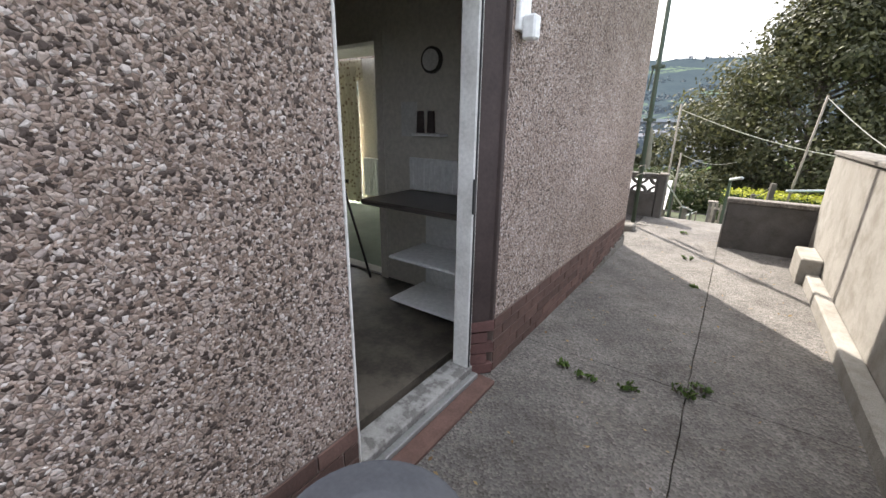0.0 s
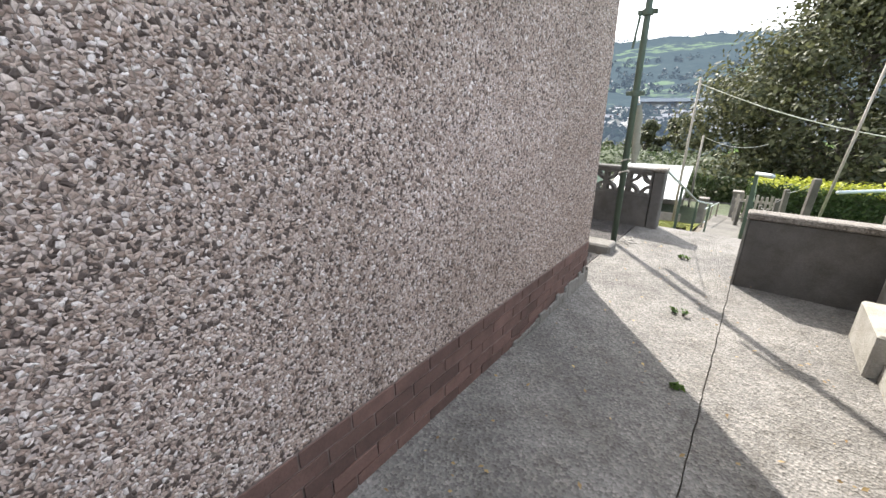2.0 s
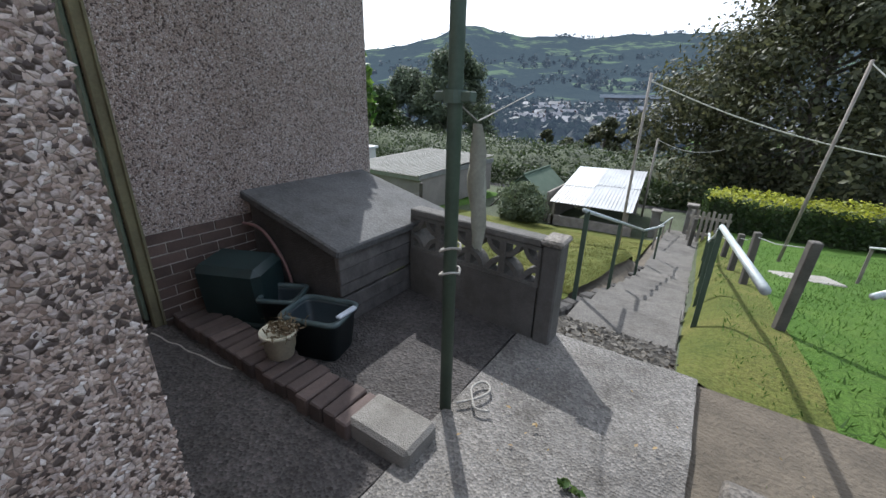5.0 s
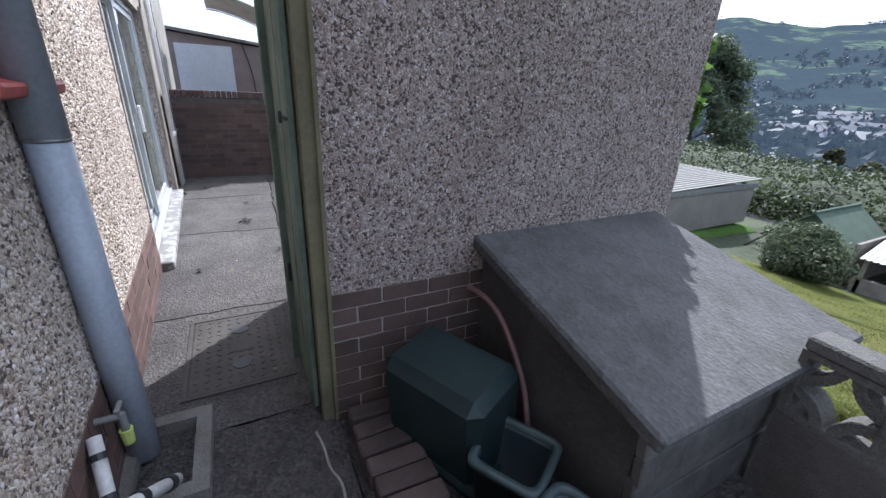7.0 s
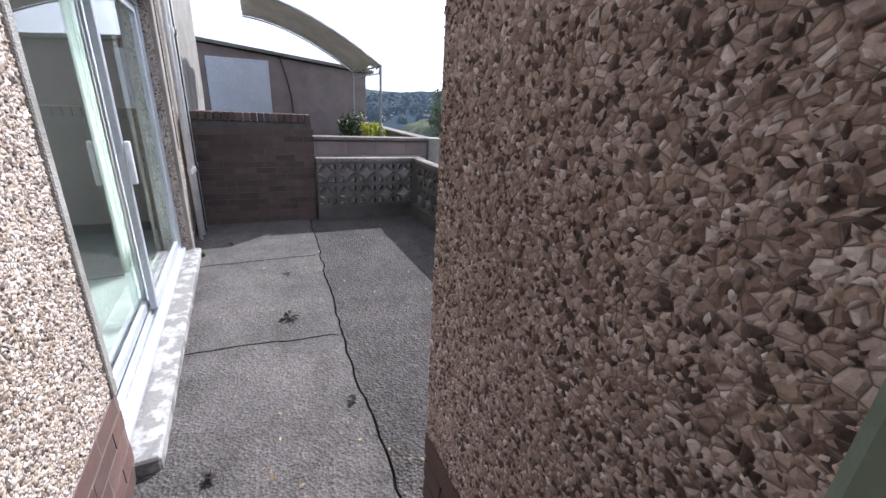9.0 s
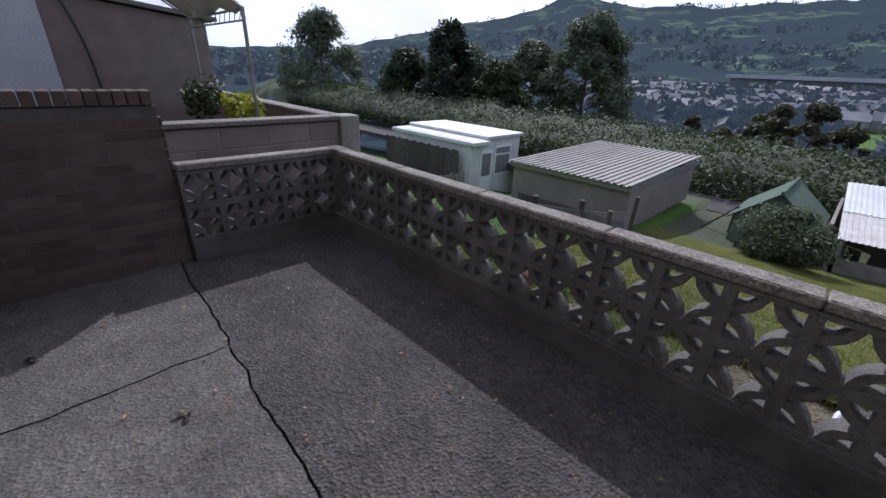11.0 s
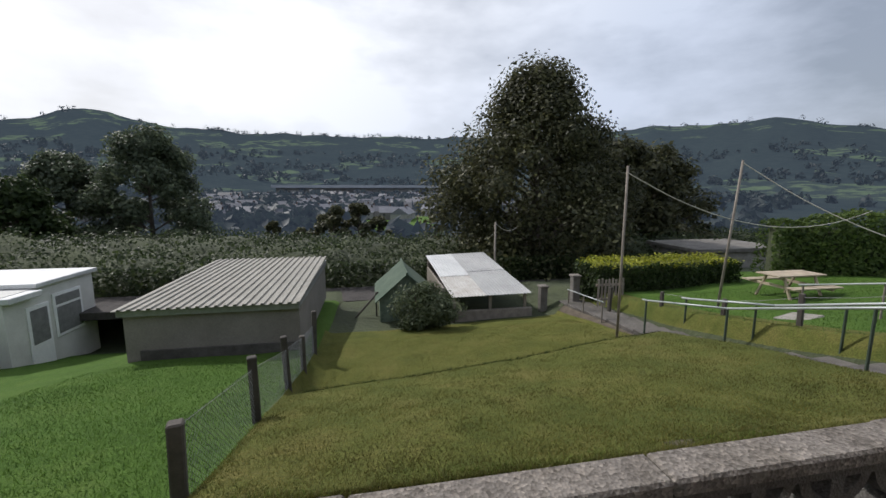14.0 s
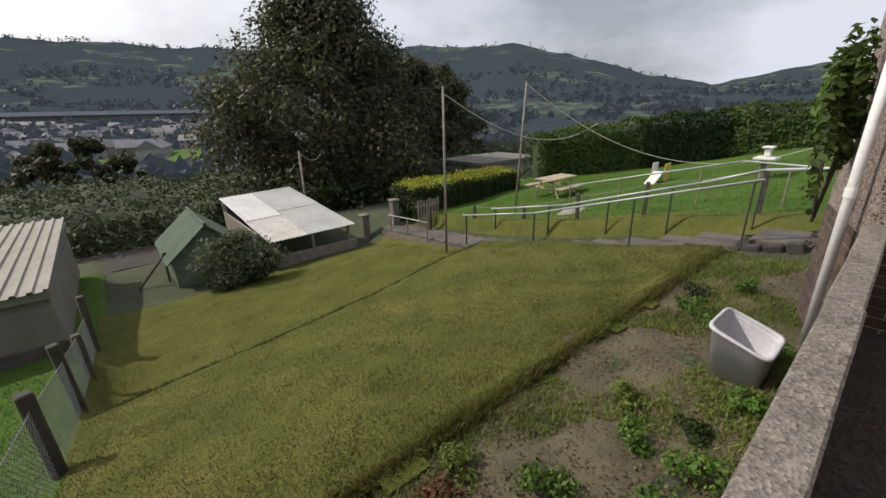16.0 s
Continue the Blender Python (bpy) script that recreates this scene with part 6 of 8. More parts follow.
while y < 9.3:
    L = rg_.uniform(0.2, 0.42)
    z = float(path_z(y + L / 2))
    mt = Matrix.Translation((-0.15 + 0.012 * (y - 3), y + L / 2, z)) @ Euler((radians(-15), rg_.uniform(-0.1, 0.1), rg_.uniform(-0.12, 0.12))).to_matrix().to_4x4()
    part("stone", block((-0.08, -L / 2 + 0.01, -0.25), (0.08, L / 2 - 0.01, 0.03 + rg_.uniform(-0.03, 0.03)), 0.025, mt), M_STONE_DARK, edging)
    y += L


def railing(name, pts, post_at, r, post_mat, rail_mat, label, lean=0.0):
    t = thing(name, (pts[0][0], pts[0][1], pts[0][2] - 1), label, "handrail", "garden handrails")
    bm = rods(pts, r, 10)
    part("rail", bm, rail_mat, t, smooth=True)
    for (x, y, zt) in post_at:
        g = gz(x, y) - 0.15
        bm = bmesh.new()
        bbox(bm, (x - 0.024, y - 0.012, g), (x + 0.024, y + 0.012, zt), 0.003)
        part("post", bm, post_mat, t)
    return t


railing("handrail", [(-0.15, 3.75, 0.53), (0.0, 7.95, -0.74), (0.12, 10.47, -1.27), (0.14, 10.6, -1.28)], [(-0.14, 3.86, 0.5), (-0.08, 5.62, -0.05), (0.0, 7.95, -0.76), (0.11, 10.42, -1.28)], 0.021, M_GREEN_PAINT, M_GALV, "galvanised pipe handrail on green posts beside the steps")
railing("handrail", [(1.13, 1.95, 0.76), (1.0, 4.0, 0.52), (1.02, 4.9, 0.2), (1.06, 7.9, -0.72), (1.1, 10.2, -1.2), (1.1, 10.35, -1.22)], [(1.0, 4.0, 0.5), (1.02, 5.4, 0.02), (1.05, 6.7, -0.38), (1.07, 8.3, -0.84), (1.1, 10.2, -1.22)], 0.024, M_GREEN_PAINT, M_GALV, "bent galvanised pipe handrail on dark green posts")
railing("handrail", [(1.75, 2.9, 0.52), (3.0, 4.8, 0.42), (3.4, 9.3, -0.72)], [(2.4, 3.9, 0.45), (3.1, 5.6, 0.2), (3.3, 7.6, -0.3), (3.4, 9.2, -0.72)], 0.02, M_GREYWOOD, M_GALV, "thin pipe handrail on stakes in the upper lawn")
railing("handrail", [(-0.1, 12.0, -1.75), (0.1, 14.6, -2.0)], [(-0.1, 12.05, -1.75), (0.0, 13.3, -1.9), (0.1, 14.5, -2.0)], 0.018, M_GREYWOOD, M_GALV, "low pipe rail near the garden's foot")


def stake(name, x, y, top, s, material, label, cat, lean=(0, 0), group=""):
    g = gz(x, y) - 0.2
    h = top - g
    mt = Matrix.Translation((x, y, g)) @ Euler((radians(lean[0]), radians(lean[1]), 0.3)).to_matrix().to_4x4()
    bm = bmesh.new()
    vs = bbox(bm, (-s / 2, -s / 2, 0), (s / 2, s / 2, h), s * 0.12, mt)
    ob = part(name, bm, material)
    return tagged(ob, label, cat, group)


for x, y, top, s, ln in ((1.62, 4.1, 0.5, 0.085, (1, 2)), (1.5, 6.1, 0.02, 0.08, (1, -1)), (1.45, 7.7, -0.45, 0.09, (-2, 2)), (1.4, 9.4, -1.0, 0.09, (2, 1)), (1.3, 11.3, -1.3, 0.09, (0, -2)), (0.75, 13.0, -1.55, 0.1, (1, 1))):
    stake("fence_post", x, y, top, s, M_DARKWOOD, "dark weathered wooden fence post beside the garden steps", "fence post", ln, "step-side fence posts")
for (a, b) in (((1.62, 4.1, 0.43), (1.5, 6.1, -0.05)), ((1.5, 6.1, -0.05), (1.45, 7.7, -0.52)), ((1.45, 7.7, -0.52), (1.4, 9.4, -1.06)), ((1.4, 9.4, -1.06), (1.3, 11.3, -1.36))):
    tagged(part("fence_wire", rods([a, ((a[0] + b[0]) / 2, (a[1] + b[1]) / 2, (a[2] + b[2]) / 2 - 0.03), b], 0.005, 5), M_STEEL), "sagging galvanised fence wire between wooden posts", "wire", "fence wires")

# left boundary: posts and chain-link mesh
FP = [(-8.5, 4.74, -0.28), (-8.47, 6.8, -0.6), (-8.5, 8.9, -1.1), (-8.5, 10.5, -1.68), (-8.5, 12.1, -1.6)]
for i, (x, y, top) in enumerate(FP):
    stake("fence_post", x, y, top, 0.12, M_DARKWOOD, "dark weathered wooden post of the wire fence", "fence post", (1.5 * math.sin(i * 3), 2 * math.sin(i * 5 + 1)), "lawn fence posts")
verts, faces = [], []


def wire_run(p, q, h, step=0.075):
    """Diamond wire netting between two posts."""
    L = math.hypot(q[0] - p[0], q[1] - p[1])
    n = int(L / step)
    for s in (1, -1):
        for i in range(-int(h / step) - 1, n + int(h / step) + 1):
            u0, u1 = i * step, i * step + s * h
            v0, v1 = 0.0, h
            lo, hi = 0.0, L
            if max(u0, u1) <= lo or min(u0, u1) >= hi:
                continue
            def clip(u):
                u = min(max(u, lo), hi)
                return u, (u - u0) / (u1 - u0) * h
            (ua, va), (ub, vb) = clip(u0), clip(u1)
            if abs(va - vb) < 0.02:
                continue
            pts = []
            for u, v in ((ua, va), (ub, vb)):
                f = u / L
                x, y = p[0] + (q[0] - p[0]) * f, p[1] + (q[1] - p[1]) * f
                pts.append(Vector((x, y, gz(x, y) + 0.02 + v)))
            d = 0.0022
            k = len(verts)
            a, b = pts
            for c in (a, b):
                verts.extend([(c.x + d, c.y, c.z), (c.x - d * 0.5, c.y + d, c.z), (c.x - d * 0.5, c.y - d, c.z)])
            faces.extend([(k, k + 1, k + 4, k + 3), (k + 1, k + 2, k + 5, k + 4), (k + 2, k, k + 3, k + 5)])


for p, q in zip(FP, FP[1:]):
    wire_run(p, q, 0.78)
net = sheet("wire_netting", verts, faces, M_STEEL)
tagged(net, "slack green-grey chain-link netting along the lawn", "wire fence", kind="stuff")
for p, q in zip(FP, FP[1:]):
    tagged(part("fence_wire", rods([(p[0], p[1], gz(p[0], p[1]) + 0.8), (q[0], q[1], gz(q[0], q[1]) + 0.78)], 0.004, 5), M_STEEL), "straining wire of the lawn fence", "wire", "fence wires")

# washing-line poles and lines
for x, y, top, r, ln in ((-0.745, 10.32, 2.16, 0.035, 0), (-1.3, 19.0, 0.15, 0.05, 0)):
    bm = bmesh.new()
    rod(bm, (x, y, gz(x, y) - 0.2), (x, y, top), r, r * 0.85, 10)
    tagged(part("line_pole", bm, M_GREYWOOD, smooth=True), "tall weathered wooden washing-line pole", "pole", "washing-line poles")
bm = bmesh.new()
rod(bm, (2.45, 10.6, gz(2.45, 10.6) - 0.2), (2.79, 10.6, 2.36), 0.035, 0.03, 10)
tagged(part("line_pole", bm, M_GREYWOOD, smooth=True), "leaning wooden washing-line pole with a knotted rope", "pole", "washing-line poles")
M_ROPE = two_tone("pale_rope", (0.42, 0.39, 0.33), (0.62, 0.58, 0.5), 20.0, 150.0, 0.9)


def sag(a, b, drop, n=10):
    a, b = Vector(a), Vector(b)
    return [tuple(a + (b - a) * (i / n) - Vector((0, 0, drop * 4 * (i / n) * (1 - i / n)))) for i in range(n + 1)]


for a, b, d in (((2.79, 10.6, 2.3), (8.38, 4.5, 0.31), 1.25), ((-0.745, 10.32, 2.0), (9.5, 12.0, 0.9), 0.9), ((-1.3, 19.0, 0.1), (3.5, 26, 1.5), 1.2)):
    tagged(tube("washing_line", sag(a, b, d), 0.012, M_ROPE), "slack pale rope washing line", "rope", "washing lines")

# ---- sheds ----
M_SHEDWALL = two_tone("shed_wall", (0.17, 0.15, 0.132), (0.26, 0.235, 0.21), 1.2, 30.0, 0.9, 0.2, 0.004)
M_SHEDROOF = two_tone("shed_roof", (0.2, 0.19, 0.162), (0.33, 0.312, 0.27), 1.5, 20.0, 0.75, 0.2, 0.003)
M_WHITEROOF = two_tone("white_roof_sheet", (0.45, 0.46, 0.46), (0.68, 0.68, 0.67), 0.9, 15.0, 0.55, 0.1, 0.002)
M_WHITEWALL = two_tone("white_painted_render", (0.5, 0.49, 0.46), (0.68, 0.67, 0.63), 1.5, 30.0, 0.85)


def corrugated(a, b, c, d, pitch, depth, material, name, parent, label="", thick=0.02):
    """A ribbed sheet over the quad a b c d (ribs run from a to d)."""
    a, b, c, d = (Vector(v) for v in (a, b, c, d))
    n = max(2, int((b - a).length / pitch))
    nrm = (b - a).cross(d - a).normalized()
    if nrm.z < 0:
        nrm = -nrm
    vs, fs = [], []
    k = 0
    for i in range(n):
        for f, h in ((0.0, 0), (0.55, 0), (0.62, 1), (0.93, 1)):
            u = (i + f) / n
            p, q = a + (b - a) * u + nrm * depth * h, d + (c - d) * u + nrm * depth * h
            vs += [p, q, p - nrm * thick, q - nrm * thick]
            if k:
                fs += [(k - 4, k, k + 1, k - 3), (k - 2, k - 1, k + 3, k + 2), (k - 4, k - 2, k + 2, k)]
            k += 4
    return sheet(name, vs, fs, material, parent, label)


shed = thing("garage", (-11, 16, -3), "low rendered garage with a ribbed metal roof", "garage")
SZ = -3.05
bm = bmesh.new()
bbox(bm, (-13.35, 12.75, SZ), (-8.95, 19.0, -1.6))
part("wall", bm, M_SHEDWALL, shed)
part("base_strip", block((-13.0, 12.68, SZ), (-8.9, 12.746, SZ + 0.42), 0.01), M_RENDER_DARK, shed, "dark felted base strip")
part("fascia", block((-13.42, 12.6, -1.66), (-8.92, 12.72, -1.5), 0.005), M_STEEL, shed)
part("side_fascia", block((-8.944, 12.7, -1.62), (-8.90, 19.1, -1.42), 0.005), M_STEEL, shed)
corrugated((-13.47, 12.5, -1.47), (-8.87, 12.5, -1.47), (-8.87, 19.15, -1.28), (-13.3, 19.15, -1.28), 0.23, 0.045, M_SHEDROOF, "roof", shed, "cream-grey ribbed metal roof")

wsh = thing("white_garage", (-21, 18, -3.3), "white flat-roofed garage with a door and window", "garage")
WX0, WX1, WY0, WY1 = -25.5, -18.9, 16.4, 20.7
part("wall", block((WX0, WY0, -6.2), (WX1, WY1, -1.9)), M_WHITEWALL, wsh)
part("roof", block((WX0 - 0.1, WY0 + 1.2, -1.88), (WX1 + 0.15, WY1 + 0.15, -1.72), 0.02), M_WHITEROOF, wsh)
part("porch_roof", block((WX0 - 0.1, WY0 - 0.2, -2.12), (WX1 + 0.35, WY0 + 1.19, -1.92), 0.02), M_WHITEROOF, wsh)
d = part("door", block((WX1, 17.2, -5.0), (WX1 + 0.05, 18.2, -2.5), 0.01), M_WHITE, wsh)
part("pane", block((WX1 + 0.052, 17.32, -3.9), (WX1 + 0.06, 18.08, -2.65)), M_STEEL, d)
w = part("window", block((WX1, 18.4, -4.0), (WX1 + 0.05, 19.9, -2.3), 0.01), M_WHITE, wsh)
part("pane", block((WX1 + 0.052, 18.52, -3.88), (WX1 + 0.06, 19.78, -2.85)), M_STEEL, w)
part("pane", block((WX1 + 0.052, 18.52, -2.75), (WX1 + 0.06, 19.78, -2.42)), M_STEEL, w)
for i in range(9):
    part("fence_board", block((WX1 - 0.2 + 0.02, 16.0 - i * 0.24, -5.4), (WX1 - 0.16, 16.2 - i * 0.24, -3.5 + 0.05 * math.sin(i * 2)), 0.01), M_GREYWOOD, wsh, "dark plank fence against the garage")

wf = thing("plank_fence", (-22, 16.0, -5), "dark weathered plank fence in front of a white garage", "fence")
for i in range(26):
    x = WX1 - 0.5 - i * 0.25
    part("plank", block((x - 0.235, 15.95, -5.6), (x, 15.99, -2.42 + 0.04 * math.sin(i * 2.3)), 0.008), M_DARKWOOD, wf)
for zz in (-4.4, -2.8):
    part("rail", block((WX1 - 7.0, 15.995, zz), (WX1 - 0.5, 16.05, zz + 0.1), 0.008), M_DARKWOOD, wf)

gsh = thing("green_shed", (-5.5, 17, -3), "green-roofed garden shed leaning beside the lawn", "shed")
M_GREENROOF = two_tone("green_felt", (0.04, 0.068, 0.045), (0.085, 0.12, 0.08), 2.0, 30.0, 0.9, 0.4, 0.01)
GX0, GX1, GY0, GY1, GR, GE = -6.75, -4.6, 15.7, 18.6, -1.42, -2.4
part("wall", block((GX0 + 0.08, GY0 + 0.08, -3.3), (GX1 - 0.08, GY1 - 0.08, GE)), M_GREEN_WOOD, gsh)
gm = (GX0 + GX1) / 2
for s, xe in (("left", GX0 - 0.1), ("right", GX1 + 0.1)):
    nz = 0.05
    sheet("roof_slope", [(gm, GY0 - 0.1, GR), (gm, GY1 + 0.1, GR), (xe, GY1 + 0.1, GE - 0.05), (xe, GY0 - 0.1, GE - 0.05), (gm, GY0 - 0.1, GR - nz), (gm, GY1 + 0.1, GR - nz), (xe, GY1 + 0.1, GE - 0.05 - nz), (xe, GY0 - 0.1, GE - 0.05 - nz)], [(0, 1, 2, 3), (4, 5, 6, 7), (0, 3, 7, 4), (1, 2, 6, 5), (2, 3, 7, 6)], M_GREENROOF, gsh)
part("gable", sheet("gable_mesh", [(GX0 + 0.08, GY0 + 0.08, GE), (GX1 - 0.08, GY0 + 0.08, GE), (gm, GY0 + 0.08, GR - 0.06)], [(0, 1, 2)], M_GREEN_WOOD).data, M_GREEN_WOOD, gsh)
bpy.data.objects.remove(bpy.data.objects["gable_mesh"])
part("ridge", rods([(gm, GY0 - 0.12, GR + 0.01), (gm, GY1 + 0.12, GR + 0.01)], 0.05, 8), M_GREENROOF, gsh)

bm = bmesh.new()
rod(bm, (-7.7, 16.6, gz(-7.7, 16.6) - 0.1), (-6.72, 16.6, -2.3), 0.035, seg=6)
part("prop", bm, M_DARKWOOD, gsh, "dark timber prop")
bm = bmesh.new()
rod(bm, (-6.8, 16.6, gz(-6.8, 16.6) - 0.1), (-6.8, 16.6, -2.3), 0.035, seg=6)
part("prop", bm, M_DARKWOOD, gsh, "dark timber prop")

lean = thing("lean_to", (-2.8, 17, -3), "open lean-to with a white corrugated sloping roof", "lean-to")
A, B, C, D = (-4.17, 14.8, -2.16), (-1.15, 14.9, -2.16), (-1.55, 20.1, -1.44), (-4.46, 19.6, -1.44)
M_GREYSHEET = two_tone("weathered_roof_sheet", (0.3, 0.3, 0.3), (0.46, 0.46, 0.45), 0.9, 15.0, 0.6, 0.1, 0.002)
M_RUSTSHEET = two_tone("stained_roof_sheet", (0.36, 0.32, 0.28), (0.6, 0.6, 0.58), 2.5, 20.0, 0.6, 0.1, 0.002)


def on_roof(u, v, lift=0.0):
    a, b, c, d = (Vector(q) for q in (A, B, C, D))
    return tuple(a.lerp(b, u).lerp(d.lerp(c, u), v) + Vector((0, 0, lift)))


for u0, u1, v0, v1, m, lab, lift in ((0.0, 0.42, 0.0, 0.45, M_RUSTSHEET, "stained corrugated roof sheet", 0.0), (0.0, 0.42, 0.42, 1.0, M_WHITEROOF, "white corrugated roof sheet", 0.02), (0.41, 1.0, 0.0, 0.52, M_GREYSHEET, "pale grey corrugated roof sheet", 0.006), (0.41, 1.0, 0.5, 1.0, M_GREYSHEET, "pale grey corrugated roof sheet", 0.024)):
    corrugated(on_roof(u0, v0, lift), on_roof(u1, v0, lift), on_roof(u1, v1, lift), on_roof(u0, v1, lift), 0.12, 0.022, m, "roof_sheet", lean, lab, 0.012)
for i, (x, y, zt) in enumerate(((-4.05, 15.0, -2.2), (-1.35, 15.1, -2.2), (-2.7, 15.05, -2.2), (-4.3, 19.4, -1.5), (-1.7, 19.8, -1.5))):
    part("post", block((x - 0.05, y - 0.05, gz(x, y) - 0.2), (x + 0.05, y + 0.05, zt), 0.008), M_GREYWOOD, lean)
part("low_wall", block((-4.2, 14.95, -3.4), (-1.1, 15.1, -2.72), 0.02), M_GREYWOOD, lean, "low board wall under the roof")
part("side_panel", block((-4.45, 15.2, -3.4), (-4.36, 19.3, -1.9), 0.01), M_GREYWOOD, lean)
part("back_panel", block((-4.4, 19.45, -3.5), (-1.6, 19.55, -1.6), 0.01), M_GREYWOOD, lean)

# ---- garden furniture ----
M_PICNIC = two_tone("picnic_wood", (0.3, 0.24, 0.17), (0.5, 0.42, 0.31), 4.0, 50.0, 0.85, 0.3, 0.003, vary=0.15)
tb = thing("picnic_table", (5.6, 11.2, 0), "weathered wooden picnic table with attached benches on the lawn", "picnic table")
g = gz(5.6, 11.2)
for i in range(5):
    part("top_board", block((4.75, 10.88 + i * 0.15, g + 0.7), (6.45, 11.02 + i * 0.15, g + 0.74), 0.006), M_PICNIC, tb)
for s in (-1, 1):
    for j in range(2):
        yy = 11.25 + s * (0.62 + 0.15 * j)
        part("bench_board", block((4.75, yy - 0.06, g + 0.42), (6.45, yy + 0.06, g + 0.46), 0.006), M_PICNIC, tb)
for xx in (5.05, 6.15):
    part("cross_beam", block((xx - 0.03, 10.45, g + 0.34), (xx + 0.03, 12.05, g + 0.42), 0.006), M_PICNIC, tb)
    for s in (-1, 1):
        bm = bmesh.new()
        rod(bm, (xx, 11.25 + s * 0.55, g - 0.05), (xx, 11.25 + s * 0.25, g + 0.7), 0.045, seg=6)
        part("leg", bm, M_PICNIC, tb)

bm = bmesh.new()
bbox(bm, (-0.45, -0.3, 0), (0.45, 0.3, 0.05), 0.02, Matrix.Translation((2.6, 8.6, gz(2.6, 8.6) + 0.02)) @ Euler((radians(-8), 0, 0.3)).to_matrix().to_4x4())
tagged(part("paving_slab", bm, M_RENDER_PALE), "pale paving slab lying in the lawn", "paving slab")

# toy slide and a white plastic chair on a post
M_PLASTIC_W = two_tone("pale_plastic", (0.6, 0.6, 0.56), (0.75, 0.75, 0.7), 3.0, 30.0, 0.45, 0.05, 0.001)
M_PLASTIC_Y = two_tone("yellow_plastic", (0.55, 0.36, 0.08), (0.7, 0.5, 0.14), 3.0, 30.0, 0.45, 0.05, 0.001)
M_PLASTIC_B = two_tone("blue_plastic", (0.1, 0.2, 0.42), (0.18, 0.3, 0.55), 3.0, 30.0, 0.45, 0.05, 0.001)
tx, ty = 7.6, 8.3
g = gz(tx, ty)
toy = thing("toy_slide", (tx, ty, g), "small plastic toddler slide in white, yellow and blue", "slide")
for s in (-0.28, 0.28):
    part("side_panel", block((tx - 0.25, ty + s - 0.03, g), (tx + 0.3, ty + s + 0.03, g + 0.95), 0.03), M_PLASTIC_Y if s < 0 else M_PLASTIC_W, toy)
part("platform", block((tx - 0.25, ty - 0.25, g + 0.5), (tx + 0.3, ty + 0.25, g + 0.55), 0.01), M_PLASTIC_B, toy)
bm = bmesh.new()
bbox(bm, (-0.5, -0.22, -0.02), (0.55, 0.22, 0.02), 0.01, Matrix.Translation((tx - 0.68, ty, g + 0.3)) @ Euler((0, radians(-28), 0)).to_matrix().to_4x4())
part("chute", bm, M_PLASTIC_W, toy)
for j in range(3):
    part("rung", block((tx + 0.29, ty - 0.25, g + 0.15 + j * 0.17), (tx + 0.33, ty + 0.25, g + 0.2 + j * 0.17), 0.005), M_PLASTIC_B, toy)
toy.scale = (0.75, 0.75, 0.75)
cx, cy = 6.3, 5.1
g = gz(cx, cy)
part_post = stake("line_post", cx, cy, 0.12, 0.14, M_GREYWOOD, "thick leaning wooden post by the steps", "post", (-4, 3))
bt = thing("bird_table", (cx, cy, 0.12), "white plastic bird table fixed on a wooden post", "bird table")
part("tray", block((cx - 0.3, cy - 0.25, 0.122), (cx + 0.3, cy + 0.25, 0.2), 0.02), M_PLASTIC_W, bt)
part("stem", block((cx - 0.08, cy - 0.07, 0.202), (cx + 0.08, cy + 0.07, 0.42), 0.02), M_PLASTIC_W, bt)
part("cap", block((cx - 0.15, cy - 0.13, 0.422), (cx + 0.15, cy + 0.13, 0.48), 0.02), M_PLASTIC_W, bt)

# grey plastic trough below the wall
M_TROUGH = two_tone("grey_plastic", (0.42, 0.41, 0.45), (0.55, 0.54, 0.57), 4.0, 40.0, 0.5, 0.1, 0.001)
ox, oy = -3.86, 2.89
g = gz(ox, oy)
tr = thing("storage_bin", (ox, oy, g), "open grey plastic storage bin standing in the soil bed", "bin")


rounded_tub(tr, ox, oy, g, 0.48, 0.42, 0.34, 0, M_TROUGH, M_TROUGH, 0.13)

# ---- gate and piers at the garden's foot ----
for x, y in ((-0.45, 15.5), (0.6, 15.0)):
    g = gz(x, y)
    p = thing("gate_post", (x, y, g), "short concrete gate post at the garden's foot", "gate post", "foot gate posts")
    part("shaft", block((x - 0.14, y - 0.14, g - 0.3), (x + 0.14, y + 0.14, g + 0.95), 0.02), M_RENDER, p)
    part("cap", block((x - 0.18, y - 0.18, g + 0.952), (x + 0.18, y + 0.18, g + 1.03), 0.02), M_COPING, p)
gt = thing("picket_gate", (1.0, 13.6, gz(1, 13.6)), "grey wooden picket gate standing against the hedge", "gate")
g = gz(1.0, 13.5)
for i in range(8):
    x = 0.62 + i * 0.13
    part("picket", block((x, 13.5, g + 0.05), (x + 0.075, 13.525, g + 1.0 + 0.03 * math.sin(i * 2)), 0.008), M_GREYWOOD, gt)
for zz in (0.25, 0.75):
    part("rail", block((0.58, 13.53, g + zz), (1.64, 13.57, g + zz + 0.08), 0.006), M_GREYWOOD, gt)


M_LEAF_BUSH = leaf_mat("bush_leaf", (0.06, 0.08, 0.042), (0.17, 0.2, 0.11))

# ---- plants ----
bush("bush", (-5.25, 14.5, -2.38), (1.55, 0.9, 0.92), 9000, 0.05, M_LEAF_BUSH, "rounded green bush in front of the sheds", seed=4)


